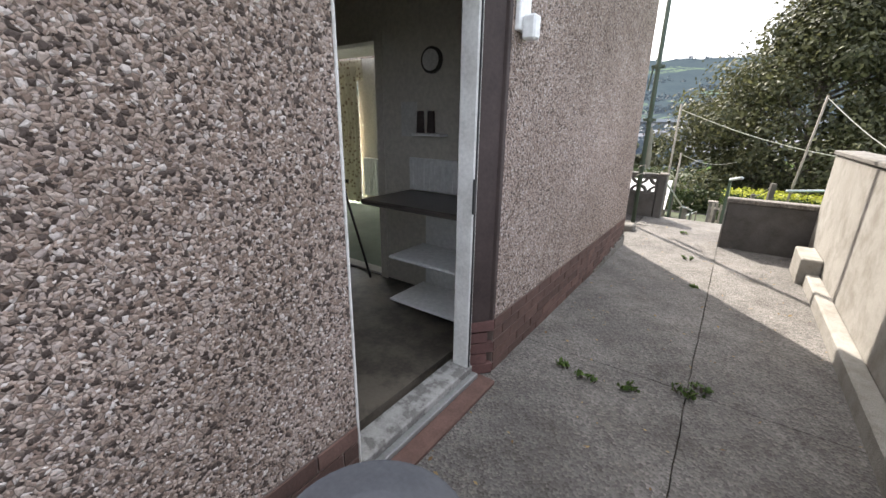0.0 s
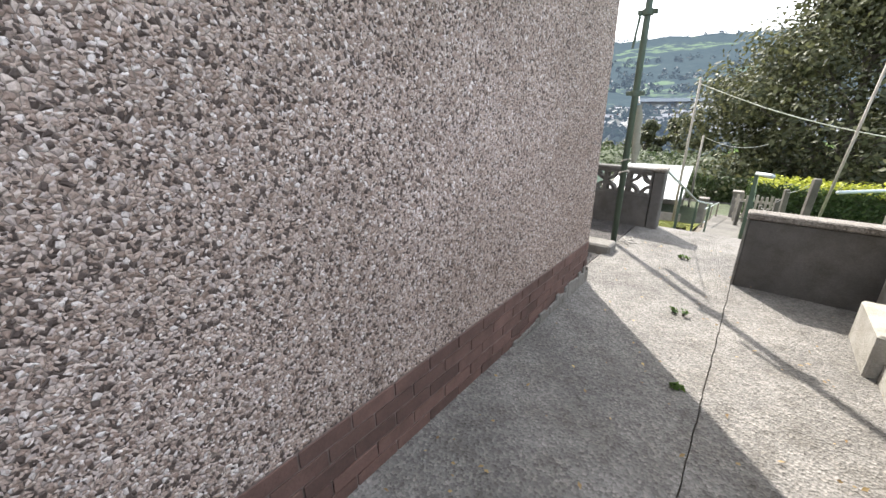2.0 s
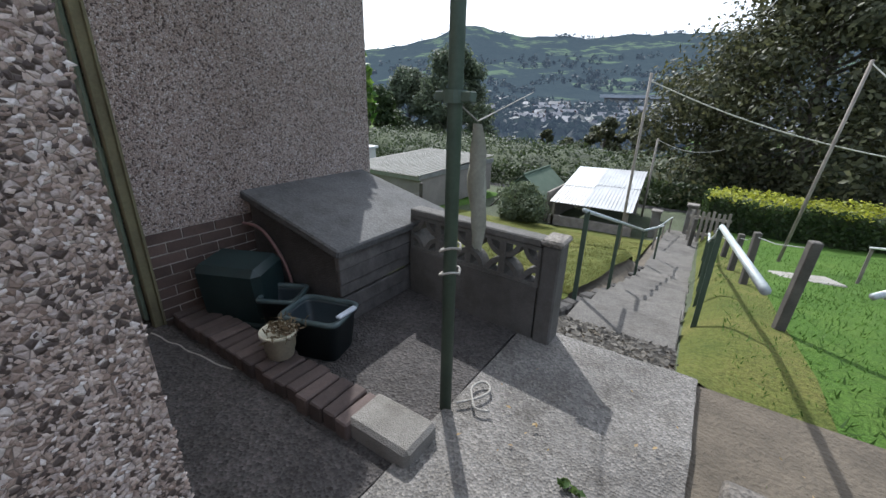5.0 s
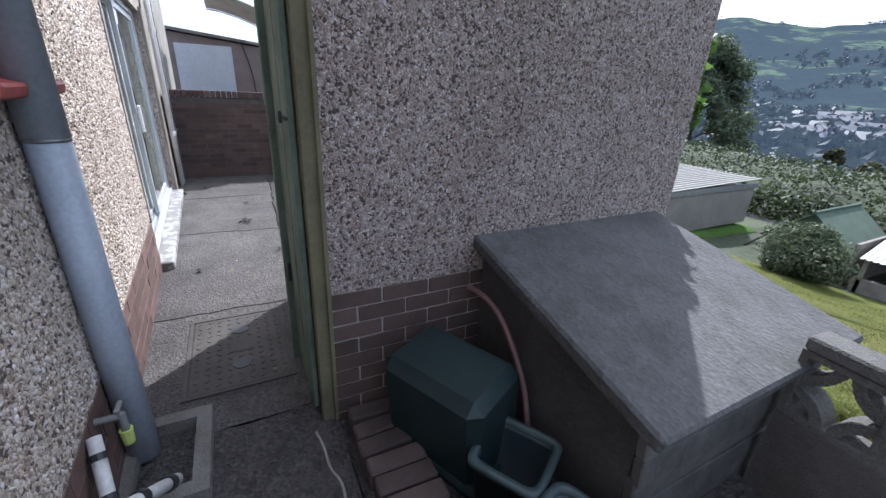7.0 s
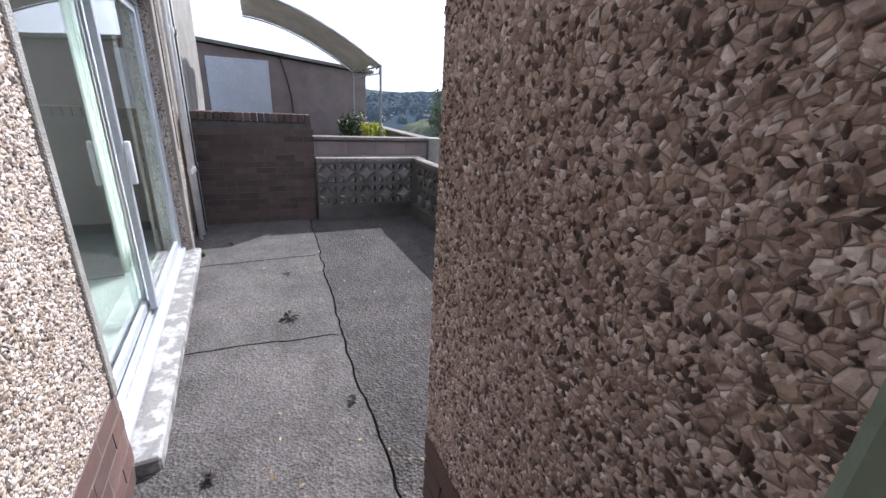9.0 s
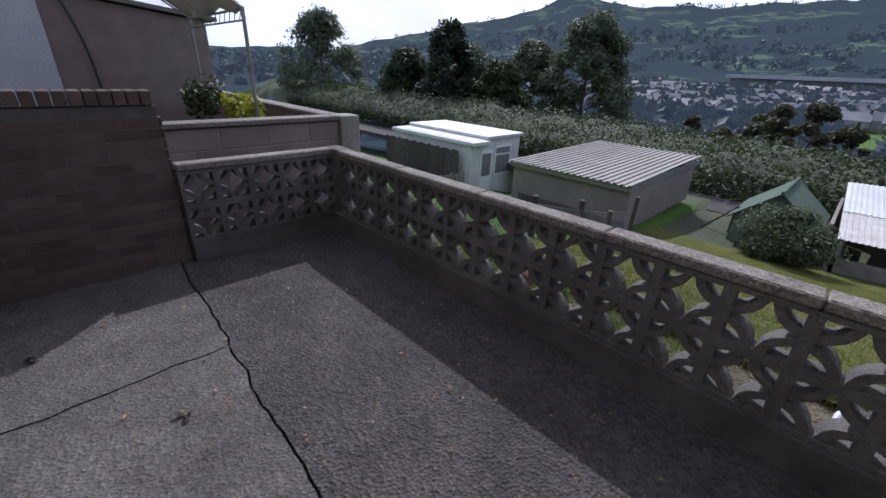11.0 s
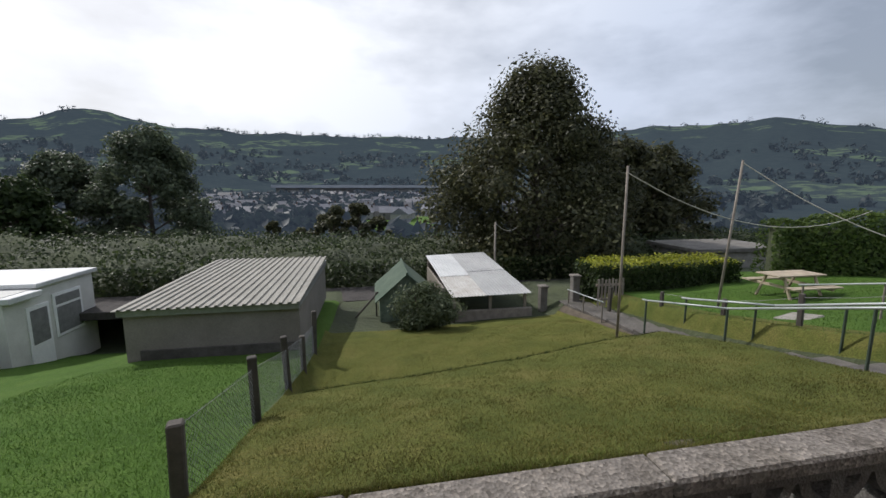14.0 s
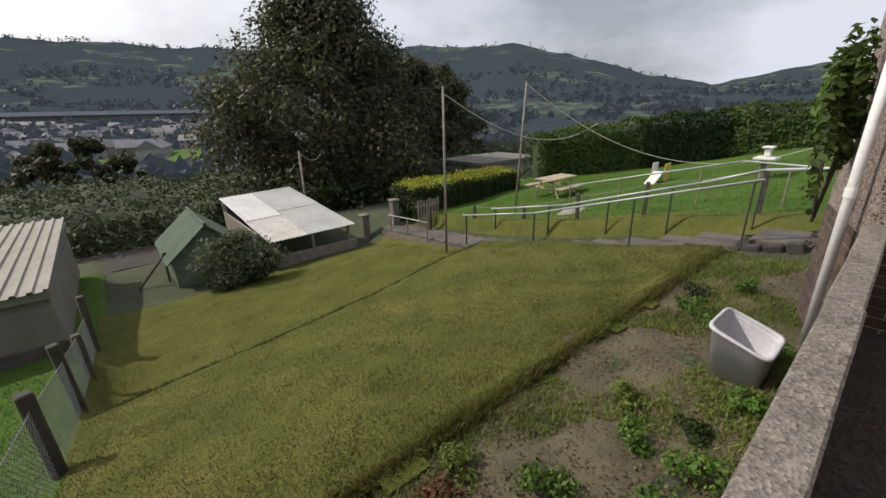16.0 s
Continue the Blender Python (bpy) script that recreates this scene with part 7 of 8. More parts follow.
def hedge(name, x0, x1, y0, y1, zb, zt, n, size, material, top_mat, label, seed, wob=0.12):
    """A clipped hedge: a dense twiggy core under a skin of leaves."""
    rg = np.random.default_rng(seed)
    h = thing(name, ((x0 + x1) / 2, (y0 + y1) / 2, zb), label, "hedge")
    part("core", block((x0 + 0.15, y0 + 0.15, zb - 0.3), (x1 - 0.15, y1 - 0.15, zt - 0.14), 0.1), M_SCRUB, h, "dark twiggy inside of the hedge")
    def face(m, lo, hi, nrm):
        p = rg.uniform(lo, hi, (m, 3))
        w = wob * np.sin(p[:, 0] * 2.7 + p[:, 1] * 3.1 + seed)[:, None] * np.abs(np.array(nrm))
        return p + w + rg.normal(0, 0.05, (m, 3)), np.tile(nrm, (m, 1))
    a = [face(n // 2, (x0, y0, zb), (x1, y0 + 0.05, zt - 0.1), (0, -1, 0.2)), face(n // 6, (x0, y0, zb), (x0 + 0.05, y1, zt - 0.1), (-1, 0, 0.2)), face(n // 6, (x1 - 0.05, y0, zb), (x1, y1, zt - 0.1), (1, 0, 0.2))]
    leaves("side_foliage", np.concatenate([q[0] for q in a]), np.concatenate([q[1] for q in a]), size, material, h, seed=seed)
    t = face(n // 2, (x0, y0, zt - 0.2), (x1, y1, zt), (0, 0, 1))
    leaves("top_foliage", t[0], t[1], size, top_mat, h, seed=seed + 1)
    return h


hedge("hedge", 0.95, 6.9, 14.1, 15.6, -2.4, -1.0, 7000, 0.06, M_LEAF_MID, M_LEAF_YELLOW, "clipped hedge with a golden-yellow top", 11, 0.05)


def hedge_run(a, b, wide, zt0, zt1, n, size, material, label, seed):
    """A tall boxy hedge along the plan line a to b, its top rising from zt0 to zt1."""
    rg = np.random.default_rng(seed)
    a, b = np.array(a), np.array(b)
    L = np.hypot(*(b - a))
    d = (b - a) / L
    o = np.array((-d[1], d[0]))
    zb = min(gz(*a), gz(*b)) - 0.3
    h = thing("hedge", (*((a + b) / 2), zb), label, "hedge", "boundary hedge")
    ang = math.atan2(d[1], d[0])
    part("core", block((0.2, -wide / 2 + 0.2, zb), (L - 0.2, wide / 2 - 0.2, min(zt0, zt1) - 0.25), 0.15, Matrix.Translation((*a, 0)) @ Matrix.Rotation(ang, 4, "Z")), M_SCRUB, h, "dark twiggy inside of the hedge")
    u = rg.uniform(-0.15, L + 0.15, n)
    top = zt0 + (zt1 - zt0) * u / L + 0.1 * np.sin(u * 1.9 + seed) + 0.06 * np.sin(u * 5.3)
    which = rg.random(n)
    v = np.where(which < 0.3, rg.uniform(-wide / 2, wide / 2, n), np.where(which < 0.85, 1.0, -1.0) * wide / 2)
    round_ = np.where(which < 0.3, -0.35 * (np.abs(v) / (wide / 2)) ** 4, 0)
    z = np.where(which < 0.3, top + round_, zb + (top - 0.25 - zb) * rg.random(n))
    bulge = 0.12 * np.sin(u * 2.3 + z * 1.7) * np.sin(z * 2.9 + seed)
    v = np.where(which < 0.3, v, v * (1 + bulge * 1.4 / wide)) + rg.normal(0, 0.05, n)
    p = np.stack([a[0] + d[0] * u + o[0] * v, a[1] + d[1] * u + o[1] * v, z + rg.normal(0, 0.05, n)], 1)
    nr = np.where((which < 0.3)[:, None], np.array((0, 0, 1.0)), np.sign(v)[:, None] * np.array((o[0], o[1], 0.3)))
    leaves("foliage", p, nr, size, material, h, seed=seed)
    return h


M_LEAF_HEDGE = leaf_mat("tall_hedge_leaf", (0.045, 0.078, 0.02), (0.13, 0.18, 0.045))
hedge_run((14.0, 12.4), (9.4, 15.3), 2.0, 0.9, 0.35, 9000, 0.085, M_LEAF_HEDGE, "tall dense green hedge beside the lawn", 21)
hedge_run((17.2, 9.3), (14.2, 12.2), 2.0, 1.3, 0.9, 8000, 0.085, M_LEAF_MID, "tall dark green hedge beside the lawn", 22)
hedge_run((17.9, 3.2), (17.3, 9.1), 2.0, 1.9, 1.35, 8000, 0.085, M_LEAF_HEDGE, "tall dense green hedge beside the lawn", 23)
bush("climber", (-2.85, 2.82, 1.5), (0.42, 0.16, 0.8), 1100, 0.042, M_LEAF_HEDGE, "leafy green climber against the outbuilding's garden face", "climbing plant", 42, 12)
bush("climber", (-2.35, 2.98, 1.6), (0.16, 0.1, 0.5), 220, 0.045, M_LEAF_BRIGHT, "leafy green climber against the outbuilding's corner", "climbing plant", 41, 12)
for i, (x, y, s, m, nm) in enumerate(((-3.2, 3.3, 0.24, M_LEAF_BRIGHT, "weed"), (-4.35, 2.72, 0.2, M_LEAF_BRIGHT, "weed"), (-4.9, 2.9, 0.18, M_LEAF_MID, "weed"), (-5.3, 2.7, 0.26, M_LEAF_BRIGHT, "weed"), (-5.7, 2.75, 0.3, M_LEAF_BRIGHT, "weed"), (-6.3, 2.9, 0.28, M_LEAF_BRIGHT, "weed"), (-2.4, 3.7, 0.22, M_LEAF_MID, "weed"), (-3.4, 2.75, 0.25, M_LEAF_BRIGHT, "weed"), (-6.55, 3.55, 0.3, M_LEAF_RED, "weed"), (-7.0, 3.5, 0.28, M_LEAF_MID, "weed"), (-6.8, 3.0, 0.3, M_LEAF_BRIGHT, "weed"), (-7.5, 2.9, 0.26, M_LEAF_BRIGHT, "weed"), (-4.8, 3.35, 0.2, M_LEAF_LIME, "weed"), (-5.9, 3.3, 0.24, M_LEAF_BRIGHT, "weed"), (-6.2, 3.75, 0.22, M_LEAF_LIME, "weed"), (-5.2, 3.1, 0.22, M_LEAF_BRIGHT, "weed"), (-2.9, 3.6, 0.25, M_LEAF_BRIGHT, "weed"), (-1.9, 3.3, 0.25, M_LEAF_BRIGHT, "weed"))):
    bush(nm, (x, y, gz(x, y) + s * 0.45), (s * 0.85, s * 0.85, s * 0.4), 420, 0.014 + s * 0.022, m, "low leafy weed growing in the soil bed" if m is not M_LEAF_RED else "low reddish shrub growing in the soil bed", "weed", 60 + i, 8, group="bed weeds")

# grass blades along the near lawn and in the bed
def blades(name, xs, ys, zs, hs, w, material, label, seed):
    rg = np.random.default_rng(seed)
    n = len(xs)
    a = rg.uniform(0, 2 * np.pi, n)
    dx, dy = np.cos(a) * w, np.sin(a) * w
    lean_ = rg.normal(0, 0.5, (n, 2)) * hs[:, None]
    v = np.stack([np.stack([xs - dx, ys - dy, zs], 1), np.stack([xs + dx, ys + dy, zs], 1), np.stack([xs + lean_[:, 0], ys + lean_[:, 1], zs + hs], 1)], 1).reshape(-1, 3)
    me = bpy.data.meshes.new(name)
    me.vertices.add(3 * n)
    me.vertices.foreach_set("co", v.astype(np.float32).ravel())
    me.loops.add(3 * n)
    me.loops.foreach_set("vertex_index", np.arange(3 * n, dtype=np.int32))
    me.polygons.add(n)
    me.polygons.foreach_set("loop_start", (np.arange(n) * 3).astype(np.int32))
    me.update()
    me.validate()
    return tagged(part(name, me, material), label, "grass", kind="stuff")


M_BLADE = leaf_mat("grass_blade", (0.078, 0.092, 0.02), (0.2, 0.18, 0.055))
M_BLADE_GREEN = leaf_mat("lush_grass_blade", (0.055, 0.115, 0.018), (0.125, 0.205, 0.042))
rg = np.random.default_rng(77)
n = 150000
bx = rg.uniform(-8.45, -0.25, n)
by = 4.05 + (rg.random(n) ** 1.6) * 9.5
blades("grass", bx, by, lawn_mound(bx, by) + 0.035, rg.uniform(0.01, 0.038, n), 0.0042, M_BLADE, "short mown yellow-green grass blades", 78)
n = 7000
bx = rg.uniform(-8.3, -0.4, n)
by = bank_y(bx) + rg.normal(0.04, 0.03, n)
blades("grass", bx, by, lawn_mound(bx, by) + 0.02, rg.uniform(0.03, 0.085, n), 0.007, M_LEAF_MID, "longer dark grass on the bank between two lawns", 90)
bx = rg.uniform(-8.3, -0.4, n)
by = rg.normal(4.03, 0.03, n)
blades("grass", bx, by, lawn_mound(bx, by) + 0.0, rg.uniform(0.03, 0.1, n), 0.008, M_BLADE, "ragged grass edge of the lawn above the soil bed", 91)
n = 45000
bx = rg.uniform(-14, -8.52, n)
by = 2.6 + (rg.random(n) ** 1.4) * 9.5
blades("grass", bx, by, lawn_mound(bx, by) + 0.025, rg.uniform(0.015, 0.055, n), 0.007, M_BLADE_GREEN, "thick bright green grass blades", 79)
n = 25000
bx = rg.uniform(1.2, 10, n)
by = 1.0 + (rg.random(n) ** 1.2) * 12
blades("grass", bx, by, lawn_mound(bx, by) + 0.025, rg.uniform(0.02, 0.065, n), 0.008, M_BLADE_GREEN, "green grass blades beside the steps", 80)
n = 42000
bx = rg.uniform(-8.4, -0.3, n)
by = rg.uniform(2.5, 4.2, n)
clump = (np.sin(bx * 2.1 + 1) * np.sin(by * 3.3 + bx) > -0.1)
bx, by = bx[clump], by[clump]
blades("grass", bx, by, lawn_mound(bx, by) + 0.01, rg.uniform(0.02, 0.075, len(bx)), 0.007, M_LEAF_LIME, "straggling weeds and grass in bare soil", 81)
n = 14000
bx, by = rg.uniform(-8.4, -0.3, n), rg.uniform(2.5, 4.1, n)
lt = leaves("leaf_litter", np.stack([bx, by, lawn_mound(bx, by) + 0.03], 1), np.tile((0, 0, 1.2), (n, 1)), 0.013, M_LEAF_WITHER, seed=83)
tagged(lt, "dry brown leaves and clippings on the soil bed", "leaves", kind="stuff")


# ---- trees ----
def tree(name, x, y, base, top, rad, n, size, material, label, seed, low=0.12, lumps=60, cone=0.5, group="", trunk_r=0.28):
    """Tapered trunk, rising limbs and a crown of many leaf clumps with gaps between them."""
    rg = np.random.default_rng(seed)
    t = thing(name, (x, y, base), label, "tree", group)
    h = top - base
    cz0 = base + h * low
    bm = bmesh.new()
    rod(bm, (x, y, base - 0.5), (x, y, base + h * 0.45), trunk_r, trunk_r * 0.6, 9)
    rod(bm, (x, y, base + h * 0.45), (x + 0.2, y, base + h * 0.9), trunk_r * 0.6, 0.04, 7)
    f = rg.random(lumps) ** 0.85
    f[: lumps // 8] = rg.uniform(0.85, 1.0, lumps // 8)
    prof = np.sin(np.pi * np.clip(0.12 + f * 0.84, 0, 1)) ** 0.7
    prof = prof * (1 - cone * f * 0.75)
    a = rg.uniform(0, 2 * np.pi, lumps)
    rr_ = rad * prof * rg.uniform(0.55, 1.05, lumps)
    c = np.stack([x + rr_ * np.cos(a), y + rr_ * np.sin(a), cz0 + f * (top - cz0)], 1)
    pts, nr = [], []
    per = n // lumps
    for i in range(lumps):
        s = rad * rg.uniform(0.16, 0.3)
        p, d = ellip(rg, per, c[i], (s, s, s * 0.8), 0.35)
        pts.append(p)
        nr.append(d + np.array((0, 0, 0.5)))
    for i in range(0, lumps, 3):
        zb = max(base + h * 0.15, c[i][2] - rr_[i] * 0.6)
        rod(bm, (x, y, min(zb, base + h * 0.8)), tuple(c[i]), trunk_r * 0.28, 0.03, 5)
    part("trunk", bm, M_BARK, t)
    leaves("crown", np.concatenate(pts), np.concatenate(nr), size, material, t, seed=seed)
    return t


tree("tree", 4.4, 28.0, -4.6, 8.8, 9.0, 70000, 0.14, M_LEAF, "tall dark broadleaf tree with a ragged conical crown", 101, 0.06, 190, 0.88, trunk_r=0.4)
for i, (x, y, top, rad, n) in enumerate(((14.0, 33.0, 5.2, 5.5, 14000), (20.0, 36.0, 5.4, 5.5, 12000), (9.5, 34.0, 5.0, 5.0, 10000), (25.0, 40.0, 3.0, 4.5, 7000))):
    tree("tree", x, y, -5.5, top, rad, n, 0.24, M_LEAF, "dense dark green tree beyond the lane", 110 + i, 0.02, 60, 0.4)
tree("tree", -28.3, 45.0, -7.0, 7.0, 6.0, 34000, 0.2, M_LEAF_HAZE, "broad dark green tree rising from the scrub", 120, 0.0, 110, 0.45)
M_LEAF_CON = leaf_mat("conifer_leaf", (0.014, 0.026, 0.014), (0.04, 0.06, 0.028))
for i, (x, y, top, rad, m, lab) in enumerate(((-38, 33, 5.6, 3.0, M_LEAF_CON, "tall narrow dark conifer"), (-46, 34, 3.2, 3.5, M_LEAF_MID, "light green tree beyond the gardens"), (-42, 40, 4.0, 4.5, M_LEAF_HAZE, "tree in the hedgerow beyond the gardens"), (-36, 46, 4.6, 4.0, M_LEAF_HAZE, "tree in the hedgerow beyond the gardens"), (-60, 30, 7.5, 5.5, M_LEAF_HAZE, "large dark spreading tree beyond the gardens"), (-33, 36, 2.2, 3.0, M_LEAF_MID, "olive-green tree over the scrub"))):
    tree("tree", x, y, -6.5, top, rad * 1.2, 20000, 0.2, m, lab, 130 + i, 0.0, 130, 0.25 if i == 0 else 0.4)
for i, (x, y, top, rad) in enumerate(((-12.5, 60, -0.8, 3.6), (-9.0, 62, -0.6, 3.4), (-16, 55, -3.4, 2.2), (-20, 58, -2.6, 1.6), (-6, 66, -2.8, 2.8))):
    tree("tree", x, y, -11, top, rad, 4500, 0.3, M_LEAF, "dark clump of trees above the valley town", 150 + i, 0.05, 30, 0.3)

# ---- scrub bank beyond the lane ----
rg = np.random.default_rng(200)
sx = split((-70, 40, 1.1))
sy = split((22.4, 46, 0.9))


def scrub_top(x, y):
    base = np.interp(y, [22.4, 23.2, 24.5, 30, 46], [-3.6, -2.7, -2.2, -1.95, -3.6])
    base = base + np.clip((-x - 14) * 0.03, -0.2, 0.75)
    return base + 0.5 * np.sin(x * 0.9 + y * 0.5) * np.sin(y * 0.8 - x * 0.35) + 0.3 * np.sin(x * 0.31 + 1.2) * np.sin(y * 0.4) + 0.22 * np.sin(x * 2.3) * np.sin(y * 2.1)


scrub = grid_mesh("scrub_core", sx, sy, lambda x, y: scrub_top(x, y) - 0.25, M_SCRUB)
tagged(scrub, "dense dark undergrowth on the bank beyond the lane", "undergrowth", kind="stuff")
n = 85000
bx = rg.uniform(-55, 36, n)
by = 22.4 + rg.random(n) ** 1.5 * 20
bz = scrub_top(bx, by) + rg.normal(0, 0.22, n)
front = rg.random(n) < 0.3
by = np.where(front, rg.uniform(22.2, 22.7, n), by)
bz = np.where(front, rg.uniform(-3.5, -2.1, n), bz)
sc = leaves("scrub_leaves", np.stack([bx, by, bz], 1), np.tile((0.0, -0.5, 0.9), (n, 1)), 0.11, M_LEAF_SCRUB, seed=201)
tagged(sc, "tangled bramble and bush foliage on the bank", "scrub", kind="stuff")
lane = part("lane", block((-40, 19.6, -3.75), (30, 22.3, -3.42), 0.02), M_PATIO)
tagged(lane, "grey tarmac back lane behind the gardens", "lane", kind="structure")

# flat-roofed garage across the lane
gb = thing("lane_garage", (14, 22, -3.6), "pale rendered flat-roofed garage beside the lane", "garage")
part("wall", block((11.4, 21.0, -4.0), (17.2, 25.0, -1.95)), M_RENDER_PALE, gb)
part("roof", block((11.2, 20.8, -1.948), (17.4, 25.2, -1.72), 0.02), M_RENDER, gb)

# ---- valley town ----
M_SLATE = two_tone("slate_roof", (0.1, 0.105, 0.12), (0.19, 0.19, 0.21), 0.2, 3.0, 0.7, vary=0.4)
M_TOWN = two_tone("pale_house_wall", (0.187, 0.179, 0.165), (0.312, 0.304, 0.286), 0.1, 2.0, 0.85, vary=0.45)
M_SHEETROOF = two_tone("grey_sheet_roof", (0.315, 0.330, 0.352), (0.420, 0.435, 0.450), 0.05, 1.0, 0.6)


def town_house(w, d, h):
    t = thing("town_house", (0, 0, 0), "pale house with a slate roof in the valley town", "house", "valley town houses")
    part("wall", block((-w / 2, -d / 2, -6), (w / 2, d / 2, h)), M_TOWN, t)
    r = h + d * 0.36
    v = [(-w / 2 - 0.4, -d / 2 - 0.4, h - 0.2), (w / 2 + 0.4, -d / 2 - 0.4, h - 0.2), (w / 2 + 0.4, d / 2 + 0.4, h - 0.2), (-w / 2 - 0.4, d / 2 + 0.4, h - 0.2), (-w / 2 - 0.4, 0, r), (w / 2 + 0.4, 0, r)]
    sheet("roof", v, [(0, 1, 5, 4), (2, 3, 4, 5), (0, 4, 3), (1, 2, 5), (0, 3, 2, 1)], M_SLATE, t)
    for i in range(3):
        for zz in (1.0, 3.6):
            x = -w / 2 + w * (i + 0.5) / 3
            part("window", block((x - 0.55, -d / 2 - 0.05, zz), (x + 0.55, -d / 2 + 0.05, zz + 1.2)), M_BLACK, t)
    part("chimney", block((w / 2 - 1.2, -0.5, h), (w / 2 - 0.4, 0.5, r + 1.1)), M_BRICK_DARK, t)
    return t


hs = [town_house(9, 8, 5.2), town_house(16, 8.5, 5.6), town_house(26, 10, 5.0)]
rg = np.random.default_rng(300)
first = [True, True, True]
for i in range(125):
    a = radians(rg.uniform(-22, 14) if i < 95 else rg.uniform(-32, 46))
    r = rg.uniform(250, 600) if i < 95 else rg.uniform(230, 420)
    x, y = -5 + r * math.sin(a), 1 + r * math.cos(a)
    z = float(far_z(np.array(x), np.array(y)))
    k = int(rg.integers(0, 3))
    m = pose(x, y, z, 0, 0, rg.choice([0, 90, 20, -25, 70]) + rg.uniform(-8, 8))
    if first[k]:
        hs[k].matrix_basis = m
        first[k] = False
    else:
        copy_thing(hs[k], m)
wh = thing("warehouse", (-20, 610, -6), "long low industrial building with a pale grey roof", "warehouse")
zw = float(far_z(np.array(90.0), np.array(620.0)))
part("wall", block((-140, 600, zw - 6), (100, 660, zw + 12)), M_TOWN, wh)
part("roof", block((-145, 595, zw + 12.05), (105, 665, zw + 16)), M_SHEETROOF, wh)

# woods and hedgerows on the far side, in clumps
rg = np.random.default_rng(400)
m_ = 3600
ca = np.radians(rg.uniform(-80, 100, m_))
cr = rg.uniform(90, 1500, m_) ** 1.0
cx_, cy_ = -5 + cr * np.sin(ca), 1 + cr * np.cos(ca)
ta, tr_far = np.radians(rg.uniform(-26, 20, 420)), rg.uniform(200, 600, 420)
ca, cr = np.concatenate([ca, ta]), np.concatenate([cr, tr_far])
cx_, cy_ = -5 + cr * np.sin(ca), 1 + cr * np.cos(ca)
keep = (np.arange(len(cr)) >= m_) | (np.sin(cx_ * 0.013 + 1) * np.sin(cy_ * 0.011) + 0.3 * np.sin(cx_ * 0.05) > -0.25)
keep &= ~((np.abs(np.degrees(np.arctan2(cx_ + 5, cy_ - 1)) - 3.5) < 6) & (cr > 135) & (cr < 275))
cx_, cy_, cr = cx_[keep], cy_[keep], cr[keep]
ra = np.radians(np.concatenate([rg.uniform(-20, 14, 70), rg.uniform(-70, 95, 90)]))
rc = rg.uniform(2120, 2210, 160)
cx_, cy_, cr = np.concatenate([cx_, -5 + rc * np.sin(ra)]), np.concatenate([cy_, 1 + rc * np.cos(ra)]), np.concatenate([cr, rc])
cz_ = far_z(cx_, cy_)
pts, nr = [], []
for x, y, z, r in zip(cx_, cy_, cz_, cr):
    s = rg.uniform(2.6, 5.0) * (1 + r / 1500)
    p, d = ellip(rg, 22, (x, y, z + s * 0.6), (s, s, s * 1.15), 0.7)
    pts.append(p)
    nr.append(d)
M_LEAF_FAR = leaf_mat("far_foliage_haze", (0.014, 0.021, 0.02), (0.034, 0.045, 0.038))
# the same distance haze, put into the far woods as a blue glow
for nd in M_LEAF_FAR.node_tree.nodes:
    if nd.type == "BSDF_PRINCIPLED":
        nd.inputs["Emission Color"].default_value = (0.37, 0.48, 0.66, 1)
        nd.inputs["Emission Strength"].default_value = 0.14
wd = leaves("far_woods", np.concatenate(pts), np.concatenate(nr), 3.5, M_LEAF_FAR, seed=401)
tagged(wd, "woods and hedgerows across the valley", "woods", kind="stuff")


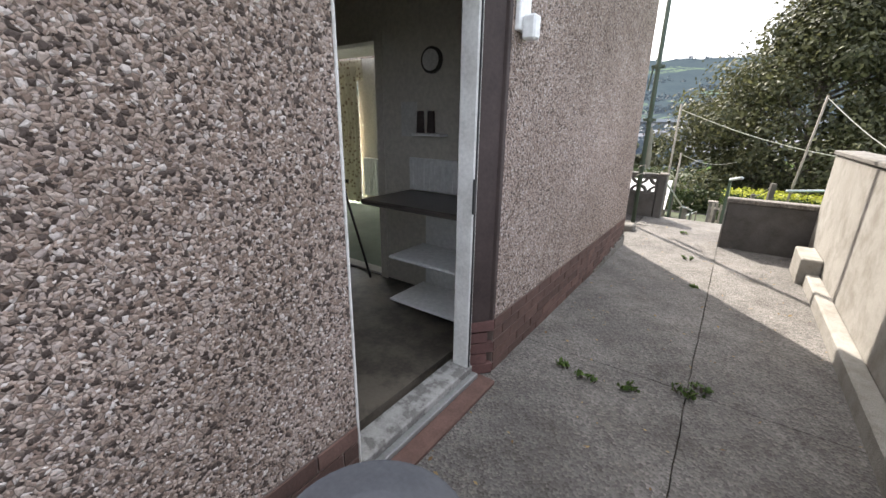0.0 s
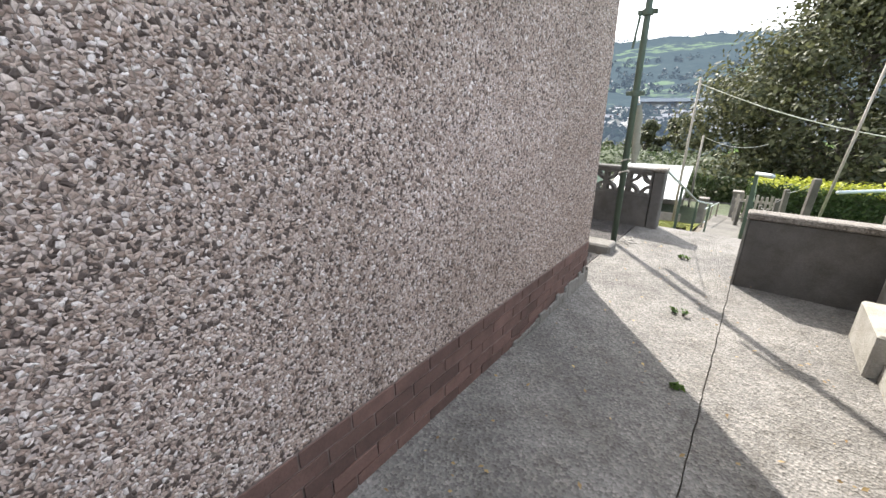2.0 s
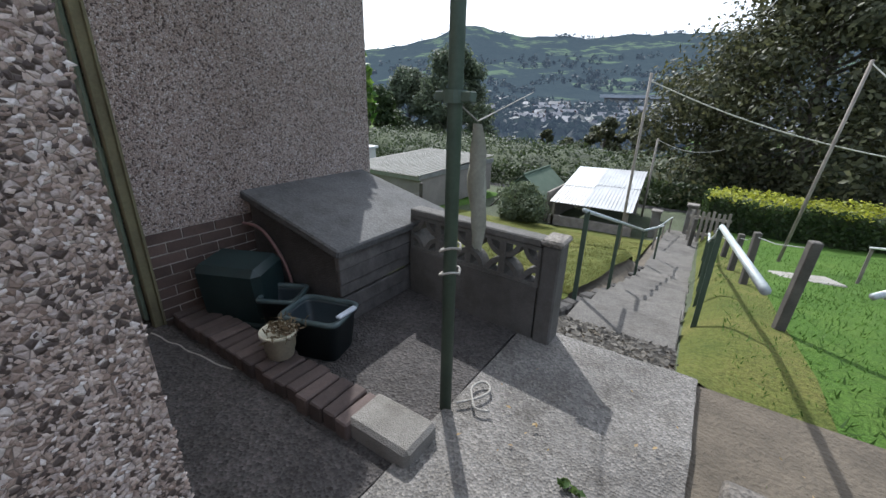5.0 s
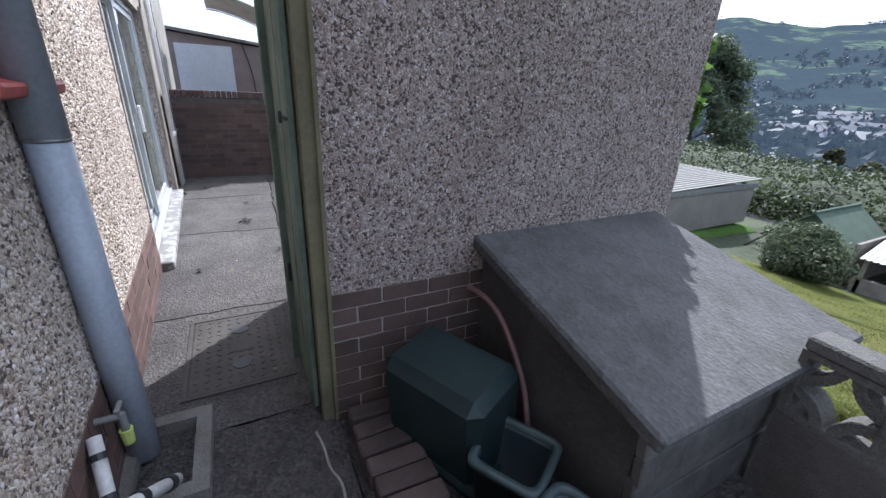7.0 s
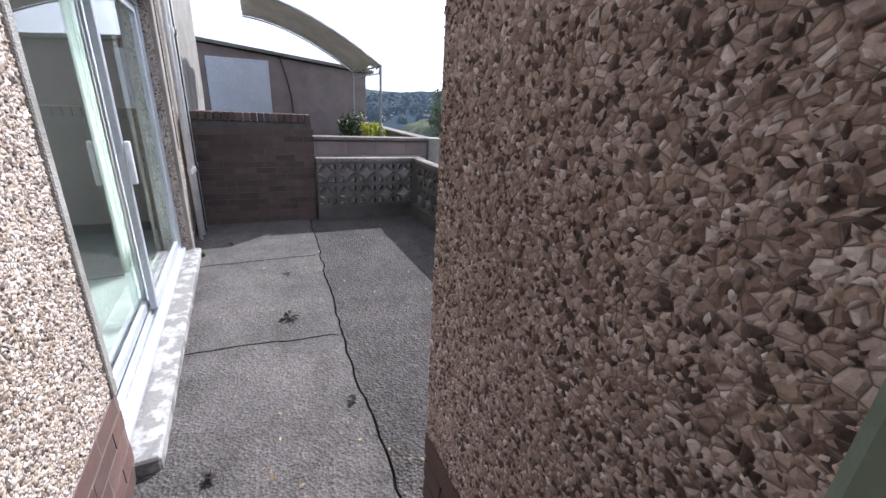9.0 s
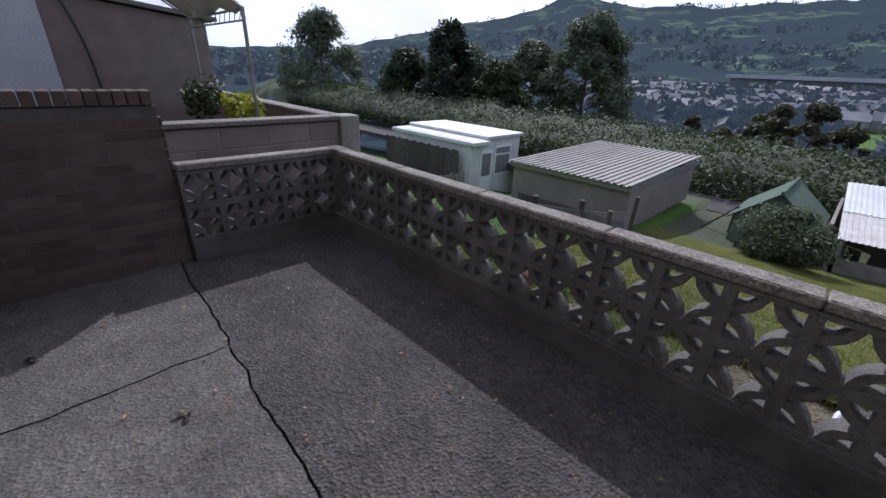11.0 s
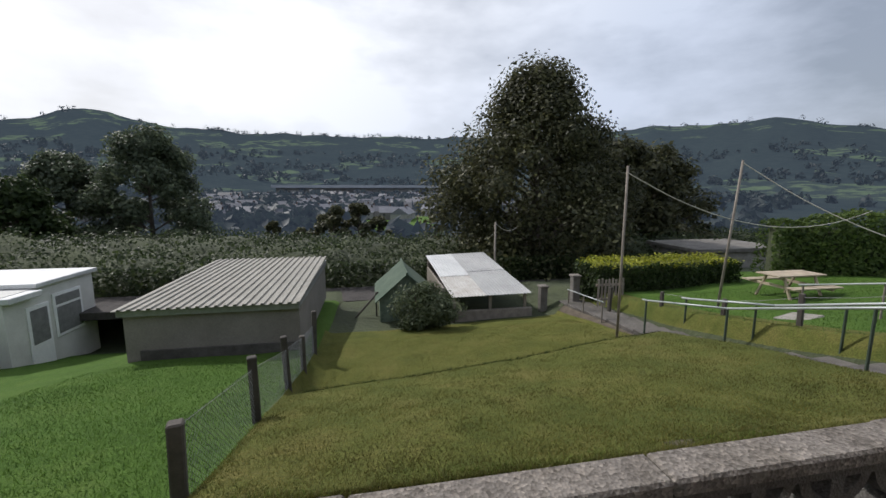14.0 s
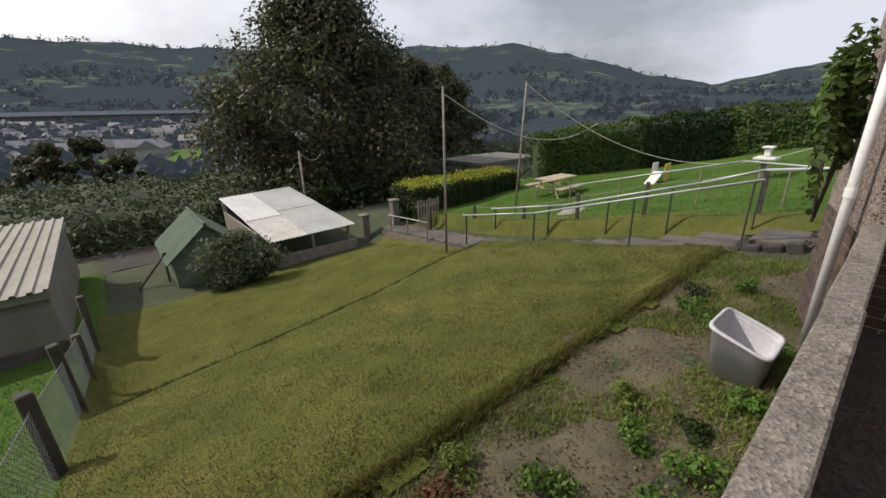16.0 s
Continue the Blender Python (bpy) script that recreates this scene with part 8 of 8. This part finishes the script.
# ---- stone chips of the pebbledash, standing out of the walls ----
def chips(name, u0, u1, z0, z1, pitch, place, out, material, parent, seed, skip=None):
    """Thousands of small uneven stones set in a wall face: place(u, z) gives points, out the way they stand out."""
    rg = np.random.default_rng(seed)
    n = int((u1 - u0) * (z1 - z0) / pitch ** 2)
    u, z = rg.uniform(u0, u1, n), rg.uniform(z0, z1, n)
    if skip is not None:
        k = ~skip(u, z)
        u, z = u[k], z[k]
        n = len(u)
    c = place(u, z)
    o = np.asarray(out, float)
    s = np.cross(o, (0, 0, 1.0))
    a = rg.uniform(0, np.pi, n)
    e1 = np.cos(a)[:, None] * s + np.sin(a)[:, None] * np.array((0, 0, 1.0))
    e2 = -np.sin(a)[:, None] * s + np.cos(a)[:, None] * np.array((0, 0, 1.0))
    r1 = (pitch * rg.uniform(0.5, 0.95, n))[:, None]
    r2 = (pitch * rg.uniform(0.3, 0.55, n))[:, None]
    h = (pitch * rg.uniform(0.2, 0.5, n))[:, None]
    t = rg.normal(0, 0.25, (n, 2))
    j = lambda: 1 + rg.normal(0, 0.16, (n, 1))
    top = c + o * h + e1 * r1 * t[:, :1] + e2 * r2 * t[:, 1:]
    q = [c + e1 * r1 * j() - o * 0.001, c + (e1 * 0.35 + e2) * r2 * j() - o * 0.001, c - e1 * r1 * j() - o * 0.001, c - (e1 * 0.3 + e2) * r2 * j() - o * 0.001]
    top2 = top + e1 * r1 * 0.35 - o * h * 0.12
    top = top - e1 * r1 * 0.3
    v = np.stack([*q, top, top2], 1).reshape(-1, 3)
    tri = np.array([(0, 1, 5), (1, 4, 5), (1, 2, 4), (2, 3, 4), (3, 5, 4), (3, 0, 5)])
    f = (np.arange(n)[:, None, None] * 6 + tri[None]).reshape(-1)
    me = bpy.data.meshes.new(name)
    me.vertices.add(6 * n)
    me.vertices.foreach_set("co", v.astype(np.float32).ravel())
    me.loops.add(len(f))
    me.loops.foreach_set("vertex_index", f.astype(np.int32))
    me.polygons.add(len(f) // 3)
    me.polygons.foreach_set("loop_start", np.arange(0, len(f), 3, dtype=np.int32))
    me.update()
    me.validate()
    return tagged(part(name, me, material, parent), kind="stuff")


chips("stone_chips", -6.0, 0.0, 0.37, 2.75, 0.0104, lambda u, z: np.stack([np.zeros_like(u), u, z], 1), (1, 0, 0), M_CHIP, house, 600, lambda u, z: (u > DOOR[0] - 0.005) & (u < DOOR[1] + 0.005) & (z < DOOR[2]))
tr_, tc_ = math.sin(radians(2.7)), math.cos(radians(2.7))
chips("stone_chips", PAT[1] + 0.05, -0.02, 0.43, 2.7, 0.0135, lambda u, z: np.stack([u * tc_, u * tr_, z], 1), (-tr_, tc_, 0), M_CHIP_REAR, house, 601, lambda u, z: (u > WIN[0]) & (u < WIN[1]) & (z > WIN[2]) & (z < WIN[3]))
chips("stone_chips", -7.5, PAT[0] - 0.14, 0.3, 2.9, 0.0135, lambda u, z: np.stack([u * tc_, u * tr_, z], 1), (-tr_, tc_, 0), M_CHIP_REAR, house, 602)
chips("stone_chips", OY0, OY1, 0.66, 2.6, 0.0088, lambda u, z: np.stack([np.full_like(u, OX1), u, z], 1), (1, 0, 0), M_CHIP_OUT, outb, 603)
chips("stone_chips", OX0, -2.755, 0.66, 2.6, 0.0095, lambda u, z: np.stack([u, np.full_like(u, OY0), z], 1), (0, -1, 0), M_CHIP_OUT, outb, 605)
